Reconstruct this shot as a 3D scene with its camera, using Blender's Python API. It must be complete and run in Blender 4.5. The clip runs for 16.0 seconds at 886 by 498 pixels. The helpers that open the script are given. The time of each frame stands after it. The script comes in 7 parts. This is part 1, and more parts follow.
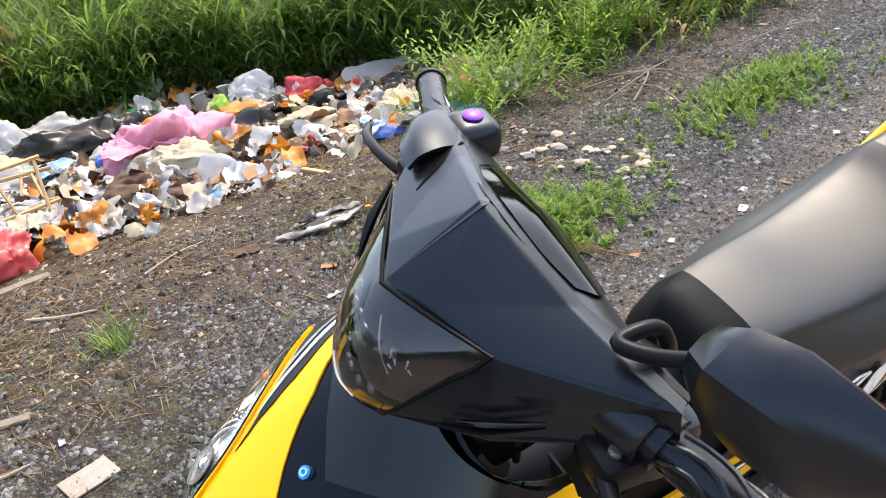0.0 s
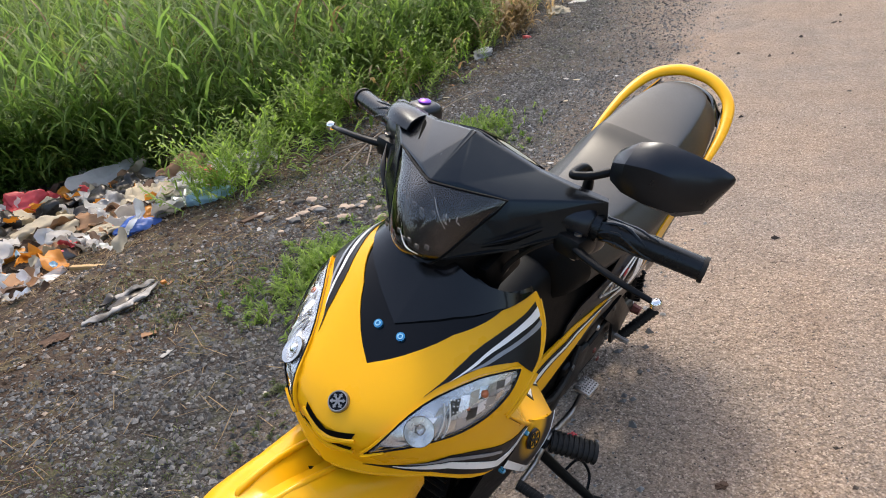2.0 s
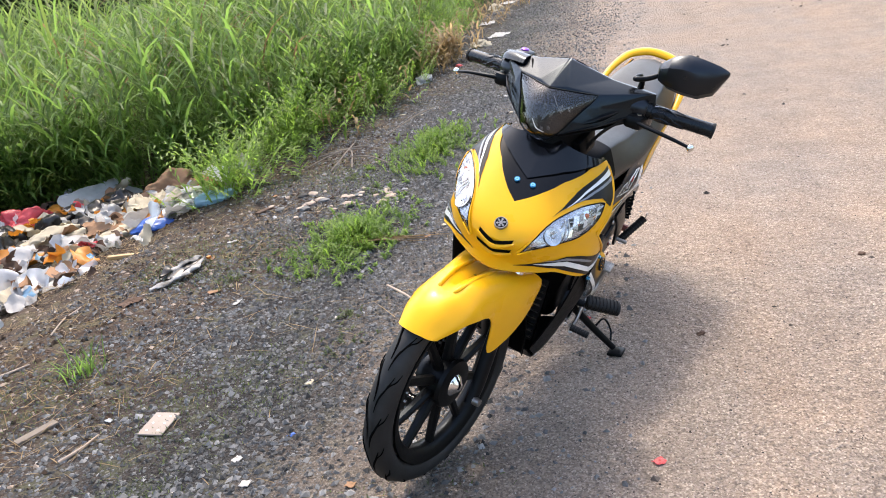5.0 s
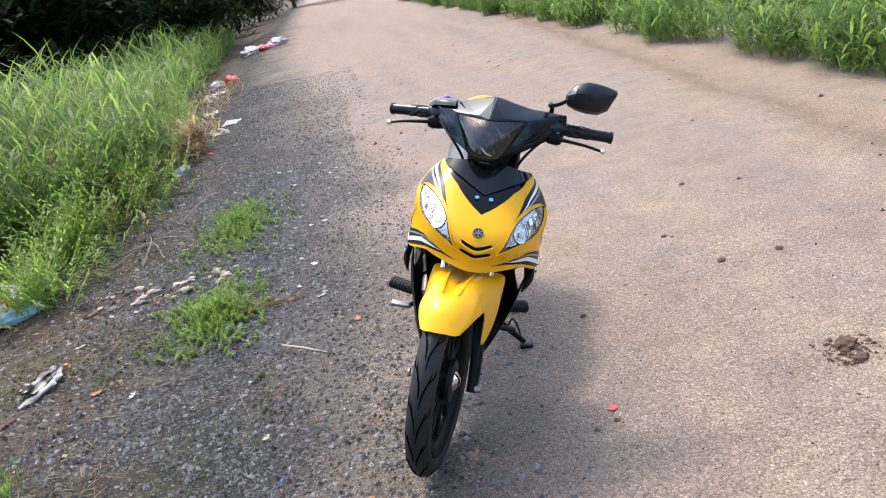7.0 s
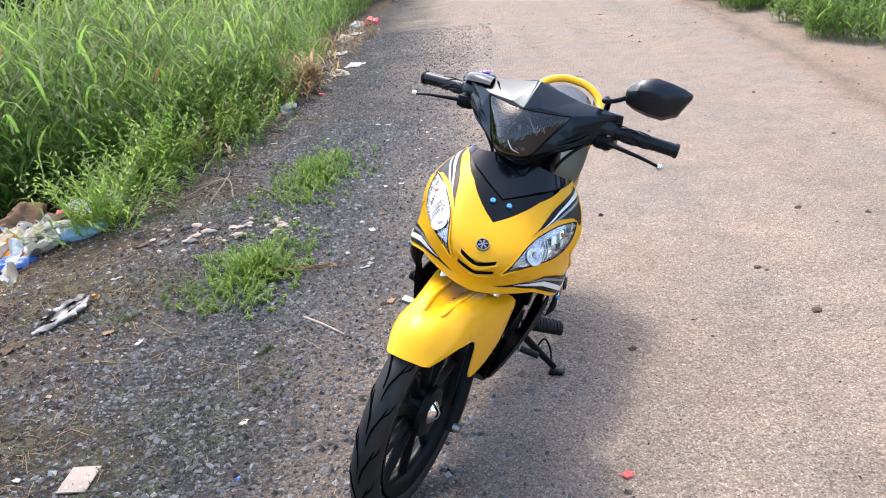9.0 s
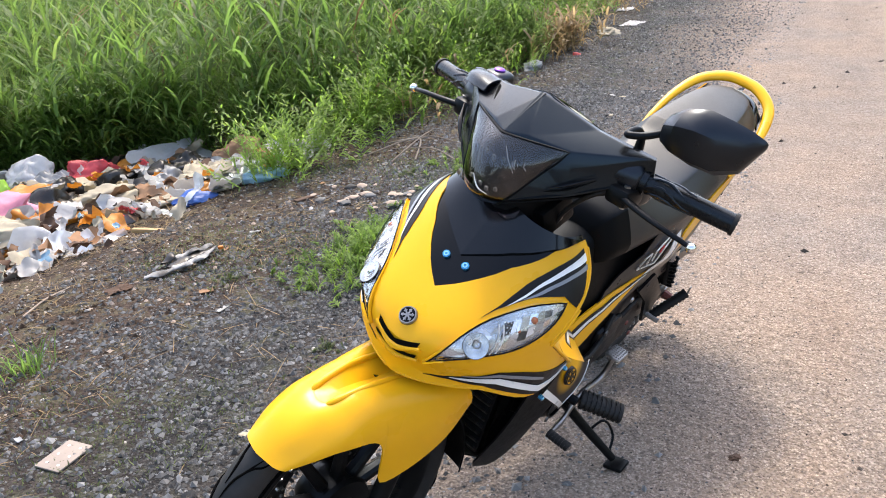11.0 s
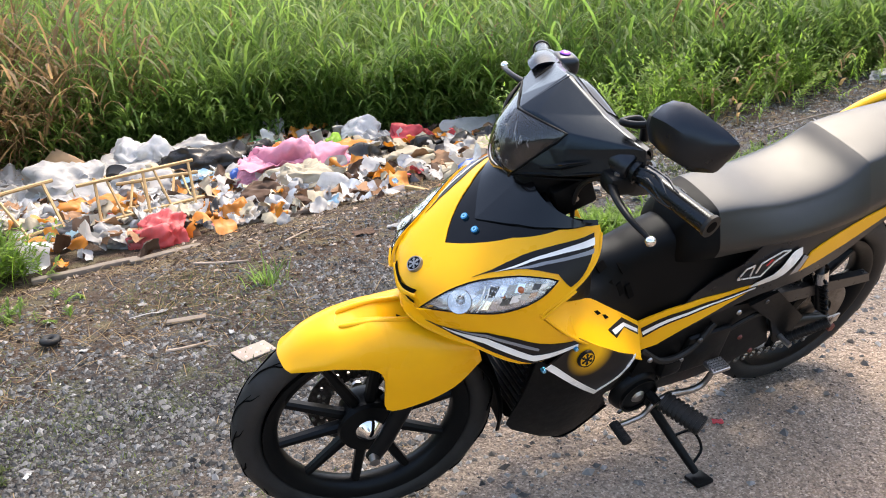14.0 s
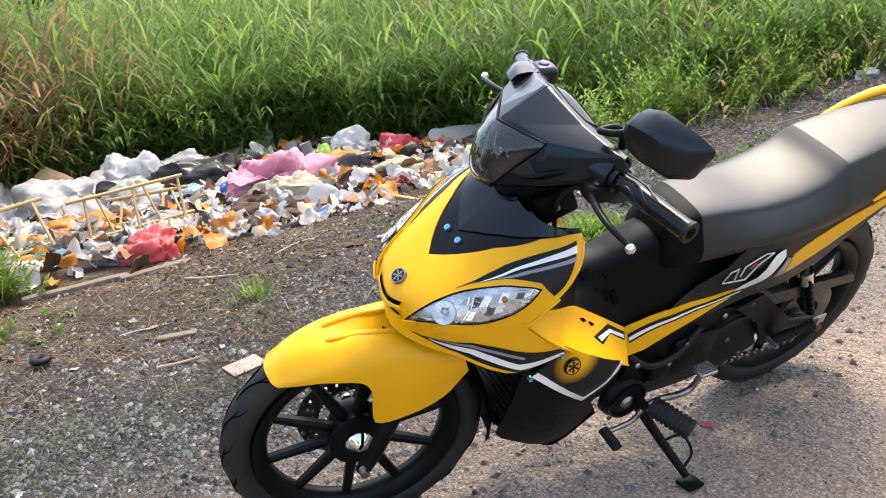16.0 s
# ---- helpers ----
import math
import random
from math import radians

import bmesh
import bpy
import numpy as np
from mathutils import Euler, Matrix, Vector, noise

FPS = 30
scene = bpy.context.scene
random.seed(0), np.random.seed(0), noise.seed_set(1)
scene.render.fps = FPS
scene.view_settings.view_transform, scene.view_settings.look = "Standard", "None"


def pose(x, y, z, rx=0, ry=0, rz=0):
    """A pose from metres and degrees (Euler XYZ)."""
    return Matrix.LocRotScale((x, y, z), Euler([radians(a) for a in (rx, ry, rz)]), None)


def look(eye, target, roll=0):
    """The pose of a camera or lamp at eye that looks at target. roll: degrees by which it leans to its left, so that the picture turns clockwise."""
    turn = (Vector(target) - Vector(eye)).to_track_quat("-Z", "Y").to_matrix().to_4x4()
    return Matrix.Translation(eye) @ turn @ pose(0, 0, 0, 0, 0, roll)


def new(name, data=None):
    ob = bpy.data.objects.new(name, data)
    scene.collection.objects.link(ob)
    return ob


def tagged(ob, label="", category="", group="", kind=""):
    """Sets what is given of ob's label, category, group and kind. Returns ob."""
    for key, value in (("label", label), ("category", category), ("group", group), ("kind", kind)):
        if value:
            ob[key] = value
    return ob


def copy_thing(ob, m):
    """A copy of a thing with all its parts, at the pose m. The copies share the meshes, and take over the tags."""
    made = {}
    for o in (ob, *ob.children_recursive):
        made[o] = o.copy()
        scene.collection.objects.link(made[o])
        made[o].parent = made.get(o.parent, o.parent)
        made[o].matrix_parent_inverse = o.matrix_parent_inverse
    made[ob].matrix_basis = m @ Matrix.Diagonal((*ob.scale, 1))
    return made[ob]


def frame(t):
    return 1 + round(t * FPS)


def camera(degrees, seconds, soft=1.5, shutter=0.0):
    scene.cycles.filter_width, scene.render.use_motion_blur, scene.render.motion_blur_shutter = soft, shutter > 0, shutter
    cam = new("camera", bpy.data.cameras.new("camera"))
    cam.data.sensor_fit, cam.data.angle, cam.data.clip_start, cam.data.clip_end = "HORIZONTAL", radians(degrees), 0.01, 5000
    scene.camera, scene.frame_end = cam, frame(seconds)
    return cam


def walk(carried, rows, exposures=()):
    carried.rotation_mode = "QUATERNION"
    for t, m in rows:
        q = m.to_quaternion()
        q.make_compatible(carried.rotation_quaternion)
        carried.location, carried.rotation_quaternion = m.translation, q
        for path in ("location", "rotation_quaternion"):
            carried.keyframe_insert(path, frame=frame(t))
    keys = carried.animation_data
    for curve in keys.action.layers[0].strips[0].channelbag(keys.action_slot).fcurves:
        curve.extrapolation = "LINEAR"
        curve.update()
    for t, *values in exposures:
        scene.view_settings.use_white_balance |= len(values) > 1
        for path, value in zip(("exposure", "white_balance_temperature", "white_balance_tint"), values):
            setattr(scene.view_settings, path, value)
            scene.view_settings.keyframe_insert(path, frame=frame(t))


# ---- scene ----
cam = camera(55.7, 16.0, 1.0)
PATH = [
    (0, (0.049, 0.044, 1.28), (-0.086, 1.827, 0.385), -8.2),
    (0.5, (0.009, -0.13, 1.293), (0.045, 1.666, 0.413), -9.3),
    (1, (-0.149, -0.219, 1.304), (0.109, 1.57, 0.447), -9.7),
    (1.5, (-0.335, -0.322, 1.318), (0.203, 1.418, 0.49), -8.8),
    (2, (-0.411, -0.426, 1.329), (0.205, 1.312, 0.554), -8.5),
    (2.5, (-0.489, -0.534, 1.321), (0.118, 1.212, 0.557), -9.6),
    (3, (-0.616, -0.596, 1.337), (0.044, 1.132, 0.576), -8.9),
    (3.5, (-0.832, -0.706, 1.319), (-0.053, 0.959, 0.532), -9.5),
    (4, (-0.923, -0.879, 1.332), (-0.103, 0.774, 0.56), -8.1),
    (4.2, (-0.94, -0.946, 1.331), (-0.127, 0.718, 0.576), -7.5),
    (6.3, (-1.744, -0.962, 1.398), (-0.622, 0.56, 0.748), -12.8),
    (6.5, (-1.791, -0.918, 1.411), (-0.57, 0.53, 0.769), -12.4),
    (7, (-1.972, -0.789, 1.426), (-0.546, 0.457, 0.782), -12.2),
    (7.5, (-2.069, -0.714, 1.438), (-0.575, 0.441, 0.779), -12.9),
    (8, (-1.991, -0.693, 1.424), (-0.486, 0.432, 0.739), -10.9),
    (8.5, (-1.736, -0.74, 1.389), (-0.338, 0.511, 0.697), -7.4),
    (8.7, (-1.616, -0.743, 1.37), (-0.301, 0.6, 0.686), -6.7),
    (10.8, (-0.622, -0.628, 1.308), (0.016, 1.122, 0.582), -4.8),
    (11, (-0.549, -0.608, 1.294), (0.012, 1.167, 0.561), -4.4),
    (11.5, (-0.354, -0.523, 1.294), (0.002, 1.312, 0.582), -2.5),
    (12, (-0.219, -0.534, 1.283), (-0.114, 1.347, 0.611), -3.6),
    (12.5, (-0.073, -0.659, 1.271), (-0.197, 1.219, 0.594), -3.4),
    (13, (-0.002, -0.757, 1.257), (-0.223, 1.1, 0.548), -2.7),
    (13.5, (0.018, -0.8, 1.25), (-0.236, 1.055, 0.545), -3.2),
    (14, (0.017, -0.807, 1.247), (-0.254, 1.049, 0.553), -3.8),
    (14.5, (0.012, -0.797, 1.25), (-0.262, 1.059, 0.556), -3.9),
    (15, (0.017, -0.795, 1.254), (-0.253, 1.061, 0.56), -4.0),
    (15.5, (0.026, -0.801, 1.254), (-0.236, 1.059, 0.567), -4.3),
    (16, (0.037, -0.808, 1.254), (-0.22, 1.056, 0.576), -5.0),
]
EXPOSURE = [(0.0, 0.50, 7480, 11), (0.5, 0.65, 7400, 11), (1.0, 0.42, 7500, 11), (1.5, 0.09, 7550, 11), (2.0, -0.13, 7480, 11), (2.5, -0.13, 7430, 11), (3.0, -0.14, 7400, 11), (3.5, -0.12, 7350, 11), (4.0, 0.28, 7300, 11), (6.5, 0.37, 6800, 11), (7.0, 0.23, 6750, 11), (7.5, 0.24, 6700, 11), (8.0, 0.27, 6650, 11), (8.5, 0.34, 6650, 11), (11.0, 0.32, 7020, 11), (11.5, 0.36, 7150, 11), (12.0, 0.34, 7280, 11), (12.5, 0.28, 7350, 11), (13.0, 0.34, 7360, 11), (14.0, 0.45, 7400, 11), (15.0, 0.43, 7400, 11), (16.0, 0.44, 7400, 11)]
walk(cam, [(t, look(eye, target, roll)) for t, eye, target, roll in PATH], EXPOSURE)

# ---- light ----
world = bpy.data.worlds.new("sky")
scene.world = world
world.use_nodes = True
wn = world.node_tree.nodes
sky = wn.new("ShaderNodeTexSky")
sky.sky_type, sky.sun_disc = "NISHITA", False
SUN_WAY = Vector((-0.22, -0.48, -1.0)).normalized()      # the way the light travels
sky.sun_elevation = math.asin(-SUN_WAY.z)
sky.sun_rotation = math.atan2(-SUN_WAY.x, -SUN_WAY.y)
sky.air_density, sky.dust_density = 1.0, 3.0
world.node_tree.links.new(sky.outputs[0], wn["Background"].inputs[0])
wn["Background"].inputs[1].default_value = 0.505
sun = new("sun", bpy.data.lights.new("sun", "SUN"))
sun.data.energy, sun.data.angle, sun.data.color = 2.32, radians(8), (1.0, 0.965, 0.90)
sun.matrix_world = look((0, 0, 20), Vector((0, 0, 20)) + SUN_WAY)


# ---- materials ----
def material(name, base, rough=0.5, metal=0.0, coat=0.0, second=None, scale=40.0, amount=0.5, bump=0.0, bump_scale=200.0, spec=0.5, detail=4.0, rough_var=0.1, island=0.0, sheen=None):
    """A plain surface with two scales of colour change, uneven gloss and fine relief."""
    m = bpy.data.materials.new(name)
    m.use_nodes = True
    nt, nodes, link = m.node_tree, m.node_tree.nodes, m.node_tree.links.new
    b = nodes["Principled BSDF"]
    b.inputs["Roughness"].default_value, b.inputs["Metallic"].default_value = rough, metal
    b.inputs["Coat Weight"].default_value, b.inputs["Coat Roughness"].default_value = coat, 0.06
    b.inputs["Specular IOR Level"].default_value = spec
    if sheen:
        b.inputs["Specular Tint"].default_value = (*sheen, 1)
    co = nodes.new("ShaderNodeTexCoord")
    n1 = nodes.new("ShaderNodeTexNoise")
    n1.inputs["Scale"].default_value, n1.inputs["Detail"].default_value = scale, detail
    n2 = nodes.new("ShaderNodeTexNoise")
    n2.inputs["Scale"].default_value, n2.inputs["Detail"].default_value = scale * 0.13, 3
    for n in (n1, n2):
        link(co.outputs["Object"], n.inputs["Vector"])
    add = nodes.new("ShaderNodeMath")
    add.operation = "ADD"
    link(n1.outputs[0], add.inputs[0]), link(n2.outputs[0], add.inputs[1])
    ramp = nodes.new("ShaderNodeValToRGB")
    ramp.color_ramp.elements[0].position, ramp.color_ramp.elements[1].position = 0.5 - 0.5 * amount + 0.25, 1.0
    second = second or tuple(c * 0.8 for c in base)
    ramp.color_ramp.elements[0].color, ramp.color_ramp.elements[1].color = (*second, 1), (*base, 1)
    half = nodes.new("ShaderNodeMath")
    half.operation = "MULTIPLY"
    half.inputs[1].default_value = 0.62
    link(add.outputs[0], half.inputs[0]), link(half.outputs[0], ramp.inputs[0])
    colour = ramp.outputs[0]
    if island:
        hsv, geo, rng = nodes.new("ShaderNodeHueSaturation"), nodes.new("ShaderNodeNewGeometry"), nodes.new("ShaderNodeMapRange")
        rng.inputs[3].default_value, rng.inputs[4].default_value = 1 - island, 1 + island
        link(geo.outputs["Random Per Island"], rng.inputs[0]), link(rng.outputs[0], hsv.inputs["Value"])
        link(colour, hsv.inputs["Color"])
        colour = hsv.outputs[0]
    link(colour, b.inputs["Base Color"])
    rr = nodes.new("ShaderNodeMapRange")
    rr.inputs[3].default_value, rr.inputs[4].default_value = max(0.02, rough - rough_var), min(1, rough + rough_var)
    link(n1.outputs[0], rr.inputs[0]), link(rr.outputs[0], b.inputs["Roughness"])
    if bump:
        n3, bp = nodes.new("ShaderNodeTexNoise"), nodes.new("ShaderNodeBump")
        n3.inputs["Scale"].default_value, n3.inputs["Detail"].default_value = bump_scale, 3
        link(co.outputs["Object"], n3.inputs["Vector"])
        bp.inputs["Strength"].default_value, bp.inputs["Distance"].default_value = bump, 0.002
        link(n3.outputs[0], bp.inputs["Height"]), link(bp.outputs[0], b.inputs["Normal"])
    return m


def clear(name, tint, rough=0.02, ior=1.45):
    m = bpy.data.materials.new(name)
    m.use_nodes = True
    b = m.node_tree.nodes["Principled BSDF"]
    b.inputs["Base Color"].default_value = (*tint, 1)
    b.inputs["Transmission Weight"].default_value, b.inputs["Roughness"].default_value, b.inputs["IOR"].default_value = 1.0, rough, ior
    return m


YELLOW = material("yellow_paint", (0.76, 0.385, 0.010), 0.30, coat=0.06, second=(0.72, 0.355, 0.009), scale=9, amount=0.6, bump=0.015, bump_scale=900, spec=0.2)
GLOSS = material("gloss_black_paint", (0.0010, 0.0010, 0.0012), 0.06, second=(0.0018, 0.0018, 0.0022), scale=15, rough_var=0.03, spec=0.20, sheen=(0.9, 0.95, 1.0))
COWL = material("cowl_black_plastic", (0.004, 0.0045, 0.006), 0.25, second=(0.003, 0.0032, 0.004), scale=60, bump=0.012, bump_scale=1400, rough_var=0.05, spec=0.36, sheen=(0.62, 0.82, 1.0))
SATIN = material("satin_black_plastic", (0.007, 0.007, 0.0078), 0.30, second=(0.003, 0.003, 0.0035), scale=60, bump=0.03, bump_scale=1400, rough_var=0.08, spec=0.42, sheen=(0.72, 0.84, 1.0))
MATTE = material("matt_black_plastic", (0.003, 0.003, 0.0032), 0.48, second=(0.002, 0.002, 0.002), spec=0.09, scale=60, bump=0.08, bump_scale=1500, sheen=(0.70, 0.84, 1.0))
VINYL = material("black_vinyl", (0.007, 0.0068, 0.0066), 0.46, second=(0.005, 0.0049, 0.0048), scale=30, bump=0.10, bump_scale=1300, rough_var=0.05, spec=0.6, sheen=(0.92, 0.97, 1.0))
RUBBER = material("rubber", (0.006, 0.006, 0.0062), 0.55, spec=0.22, second=(0.011, 0.0105, 0.010), scale=50, bump=0.15, bump_scale=700)
GRIP = material("shiny_grip_rubber", (0.003, 0.003, 0.0032), 0.26, spec=0.30, second=(0.005, 0.005, 0.005), scale=50, bump=0.1, bump_scale=700, sheen=(0.75, 0.87, 1.0))
TREAD = material("dusty_tyre_rubber", (0.030, 0.030, 0.0305), 0.60, spec=0.30, second=(0.012, 0.012, 0.0118), scale=40, bump=0.15, bump_scale=700)
METAL = material("black_enamel", (0.003, 0.003, 0.0033), 0.34, second=(0.006, 0.0058, 0.0055), scale=70, bump=0.06, bump_scale=500, spec=0.12, sheen=(0.70, 0.84, 1.0))
CHROME = material("chrome", (0.8, 0.8, 0.8), 0.1, 1.0, second=(0.6, 0.6, 0.6), scale=80)
ALU = material("dull_aluminium", (0.45, 0.44, 0.43), 0.38, 1.0, second=(0.28, 0.27, 0.26), scale=90, bump=0.05)
STEEL = material("greased_steel", (0.2, 0.195, 0.19), 0.42, 0.9, second=(0.04, 0.035, 0.03), scale=120)
# dark streaks in the silver: uneven reflections put into the colour
REFLECT = material("lamp_reflector", (0.72, 0.72, 0.73), 0.25, 0.8, second=(0.16, 0.16, 0.165), scale=45, amount=0.95)
SILVER = material("bright_silver", (0.82, 0.82, 0.82), 0.3, 0.6, second=(0.7, 0.7, 0.7), scale=60)
CELL = material("smoky_lamp_cell", (0.30, 0.31, 0.33), 0.3, 0.3, second=(0.12, 0.12, 0.13), scale=150, amount=0.9)
WORN = material("worn_chain_steel", (0.30, 0.29, 0.28), 0.4, 0.9, second=(0.03, 0.03, 0.03), scale=160, amount=0.9)
WHITE = material("white_vinyl", (0.78, 0.78, 0.77), 0.3, coat=0.4, second=(0.7, 0.7, 0.69), scale=20)
GREY = material("grey_vinyl", (0.20, 0.21, 0.23), 0.3, coat=0.4, second=(0.16, 0.17, 0.19), scale=20)
DECAL = material("charcoal_vinyl", (0.009, 0.0095, 0.012), 0.35, second=(0.006, 0.0065, 0.008), scale=25, spec=0.2, sheen=(1.0, 0.92, 0.82))
LAMPWELL = material("lamp_housing", (0.11, 0.11, 0.115), 0.35, second=(0.02, 0.02, 0.021), scale=60)
# near-black, so that raised ribbons read as the shade in tread cuts
GROOVE = material("groove_shade", (0.0015, 0.0015, 0.0015), 0.9, spec=0.05)
# paler and more reflective than GLOSS: the plateau's sky reflection, put into its material
PLATEAU = material("plateau_sky_sheen", (0.004, 0.0042, 0.005), 0.12, second=(0.003, 0.003, 0.0036), scale=15, rough_var=0.04, spec=0.34, sheen=(0.9, 0.95, 1.0))
# near-black sheets and plugs: the shade inside slots and bores put into colour
DARK = material("recess_shade", (0.003, 0.003, 0.003), 0.8, spec=0.04)
BLUE = material("anodised_blue", (0.05, 0.30, 0.55), 0.3, 0.9, scale=80)
PALE_BLUE = material("pale_blue_metal", (0.30, 0.62, 0.80), 0.35, 0.5, scale=80)
PURPLE = material("anodised_purple", (0.22, 0.08, 0.45), 0.3, 0.9, scale=80)
ORANGE = material("orange_lens", (0.45, 0.13, 0.05), 0.3, scale=80)
RUSTY = material("reddish_steel", (0.16, 0.045, 0.035), 0.5, 0.5, scale=60)
RED = material("red_plastic", (0.55, 0.03, 0.03), 0.35, scale=60)
SMOKE = clear("smoked_glass", (0.46, 0.46, 0.47), 0.03)
LENS = clear("clear_plastic", (0.98, 0.985, 0.99), 0.01, 1.25)
GLOBE = clear("lamp_globe", (0.9, 0.93, 0.95), 0.02, 1.5)
MIRROR = material("mirror_glass", (0.8, 0.8, 0.8), 0.03, 1.0)


# ---- mesh helpers ----
def rig(name, parent=None, m=None):
    ob = new(name)
    ob.empty_display_size = 0.1
    if m is not None:
        ob.matrix_world = m
    ob.parent = parent
    return ob


def part(name, bm, mat, parent=None, label="", smooth=40, move=None):
    """Links a bmesh as one mesh object under a thing or a part."""
    if move is not None:
        bm.transform(move)
    bmesh.ops.recalc_face_normals(bm, faces=bm.faces)
    me = bpy.data.meshes.new(name)
    bm.to_mesh(me)
    bm.free()
    for mm in (mat if isinstance(mat, (list, tuple)) else (mat,)):
        me.materials.append(mm)
    if smooth:
        me.shade_smooth()
        me.set_sharp_from_angle(angle=radians(smooth))
    ob = new(name, me)
    ob.parent = parent
    return tagged(ob, label)


def box(c, s, bevel=0.0, turn=None, seg=2):
    bm = bmesh.new()
    bmesh.ops.create_cube(bm, size=1)
    bm.transform(Matrix.Diagonal((*s, 1)))
    if bevel:
        bmesh.ops.bevel(bm, geom=bm.edges[:], offset=bevel, segments=seg, affect="EDGES", profile=0.5)
    bm.transform((Matrix.Translation(c) @ (turn or Matrix())))
    return bm


def spline(pts, n):
    """A smooth line through the points, n steps a stretch."""
    p = [Vector(q) for q in pts]
    p = [2 * p[0] - p[1], *p, 2 * p[-1] - p[-2]]
    out = []
    for i in range(1, len(p) - 2):
        a, b, c, d = p[i - 1 : i + 3]
        for k in range(n):
            t = k / n
            out.append(0.5 * (2 * b + (c - a) * t + (2 * a - 5 * b + 4 * c - d) * t * t + (3 * b - a - 3 * c + d) * t ** 3))
    out.append(p[-2])
    return out


def bridge(bm, rings, closed=True, caps=True):
    vs = [[bm.verts.new(v) for v in r] for r in rings]
    n = len(vs[0])
    for a, b in zip(vs, vs[1:]):
        for i in range(n if closed else n - 1):
            j = (i + 1) % n
            bm.faces.new((a[i], a[j], b[j], b[i]))
    if caps and closed:
        bm.faces.new(vs[0][::-1]), bm.faces.new(vs[-1])
    return vs


def tube(pts, radii, n=10, steps=6, flat=1.0, up=(0, 0, 1)):
    """A round or flattened bar along a smooth line."""
    line = spline(pts, steps) if steps > 1 else [Vector(p) for p in pts]
    rr = [radii] * len(line) if isinstance(radii, (int, float)) else list(np.interp(np.linspace(0, 1, len(line)), np.linspace(0, 1, len(radii)), radii))
    bm, rings, side = bmesh.new(), [], None
    for i, p in enumerate(line):
        way = (line[min(i + 1, len(line) - 1)] - line[max(i - 1, 0)]).normalized()
        side = way.cross(Vector(up)) if side is None else side - way * side.dot(way)
        if side.length < 1e-6:
            side = way.orthogonal()
        side.normalize()
        top = side.cross(way)
        rings.append([p + (side * math.cos(a) + top * math.sin(a) * flat) * rr[i] for a in (2 * math.pi * k / n for k in range(n))])
    bridge(bm, rings)
    return bm


def turned(profile, n=48, centre=(0, 0, 0)):
    """A ring or disc turned round the y axis, from (radius, y) pairs, closed."""
    bm = bmesh.new()
    rings = [[Vector((r * math.cos(a), y, r * math.sin(a))) + Vector(centre) for r, y in profile] for a in (2 * math.pi * k / n for k in range(n))]
    bridge(bm, rings + rings[:1], True, False)
    bmesh.ops.remove_doubles(bm, verts=bm.verts, dist=1e-6)
    return bm


def merge(*bms):
    out = bmesh.new()
    for b in bms:
        me = bpy.data.meshes.new("tmp")
        b.to_mesh(me)
        b.free()
        out.from_mesh(me)
        bpy.data.meshes.remove(me)
    return out


def skin(rows, nu=4, nv=4, thick=0.003, mirror=False, core=(-0.5, 0, 0.55)):
    """A shell through a grid of points, smoothed both ways; mirror adds the other half across y = 0, the first column being the middle."""
    if mirror:
        rows = [[(x, -y, z) for x, y, z in reversed(r[1:])] + list(r) for r in rows]
    dense = [spline(r, nv) for r in rows]
    cols = [spline([d[j] for d in dense], nu) for j in range(len(dense[0]))]
    bm = bmesh.new()
    bridge(bm, [[c[i] for c in cols] for i in range(len(cols[0]))], False)
    return thicken(bm, thick, core)


def thicken(bm, thick, core=(-0.5, 0, 0.55)):
    """Gives a sheet thickness towards the core of its thing, so that its outer face stays where it is."""
    bmesh.ops.recalc_face_normals(bm, faces=bm.faces)
    bm.normal_update()
    if sum(f.normal.dot(f.calc_center_median() - Vector(core)) * f.calc_area() for f in bm.faces) < 0:
        bmesh.ops.reverse_faces(bm, faces=bm.faces)
        bm.normal_update()
    if thick:
        faces, rim = bm.faces[:], [e for e in bm.edges if len(e.link_faces) == 1]
        low = {v: bm.verts.new(v.co - v.normal * thick) for v in bm.verts[:]}
        for f in faces:
            bm.faces.new([low[v] for v in reversed(f.verts)])
        for e in rim:
            a, b = e.verts
            bm.faces.new((a, b, low[b], low[a]))
    return bm


def patch(poly, fn, step, thick=0.0015, both=False):
    """A sheet on a curved surface: the outline lies in the surface's two coordinates, and fn lays them in space. both adds the mirror image."""
    out = []
    if both == "join":      # an outline whose first and last points lie on the middle line
        inner = [q for q in poly if abs(q[0]) > 1e-9]
        poly, both = list(poly) + [(-a, b) for a, b in reversed(inner)], False
    for sign in (1, -1) if both else (1,):
        bm = bmesh.new()
        bm.faces.new([bm.verts.new((a, b, 0)) for a, b in poly])
        for k, st in ((0, step[0]), (1, step[1])):
            lo, hi = min(p[k] for p in poly), max(p[k] for p in poly)
            v = math.ceil(lo / st) * st
            while v < hi:
                no = (1, 0, 0) if k == 0 else (0, 1, 0)
                bmesh.ops.bisect_plane(bm, geom=bm.verts[:] + bm.edges[:] + bm.faces[:], plane_co=(v if k == 0 else 0, v if k == 1 else 0, 0), plane_no=no, dist=1e-7)
                v += st
        bmesh.ops.triangulate(bm, faces=[f for f in bm.faces if len(f.verts) > 4])
        for v in bm.verts:
            p = fn(v.co.x, v.co.y)
            v.co = (p[0], sign * p[1], p[2])
        thicken(bm, thick)
        out.append(bm)
    return merge(*out) if len(out) > 1 else out[0]


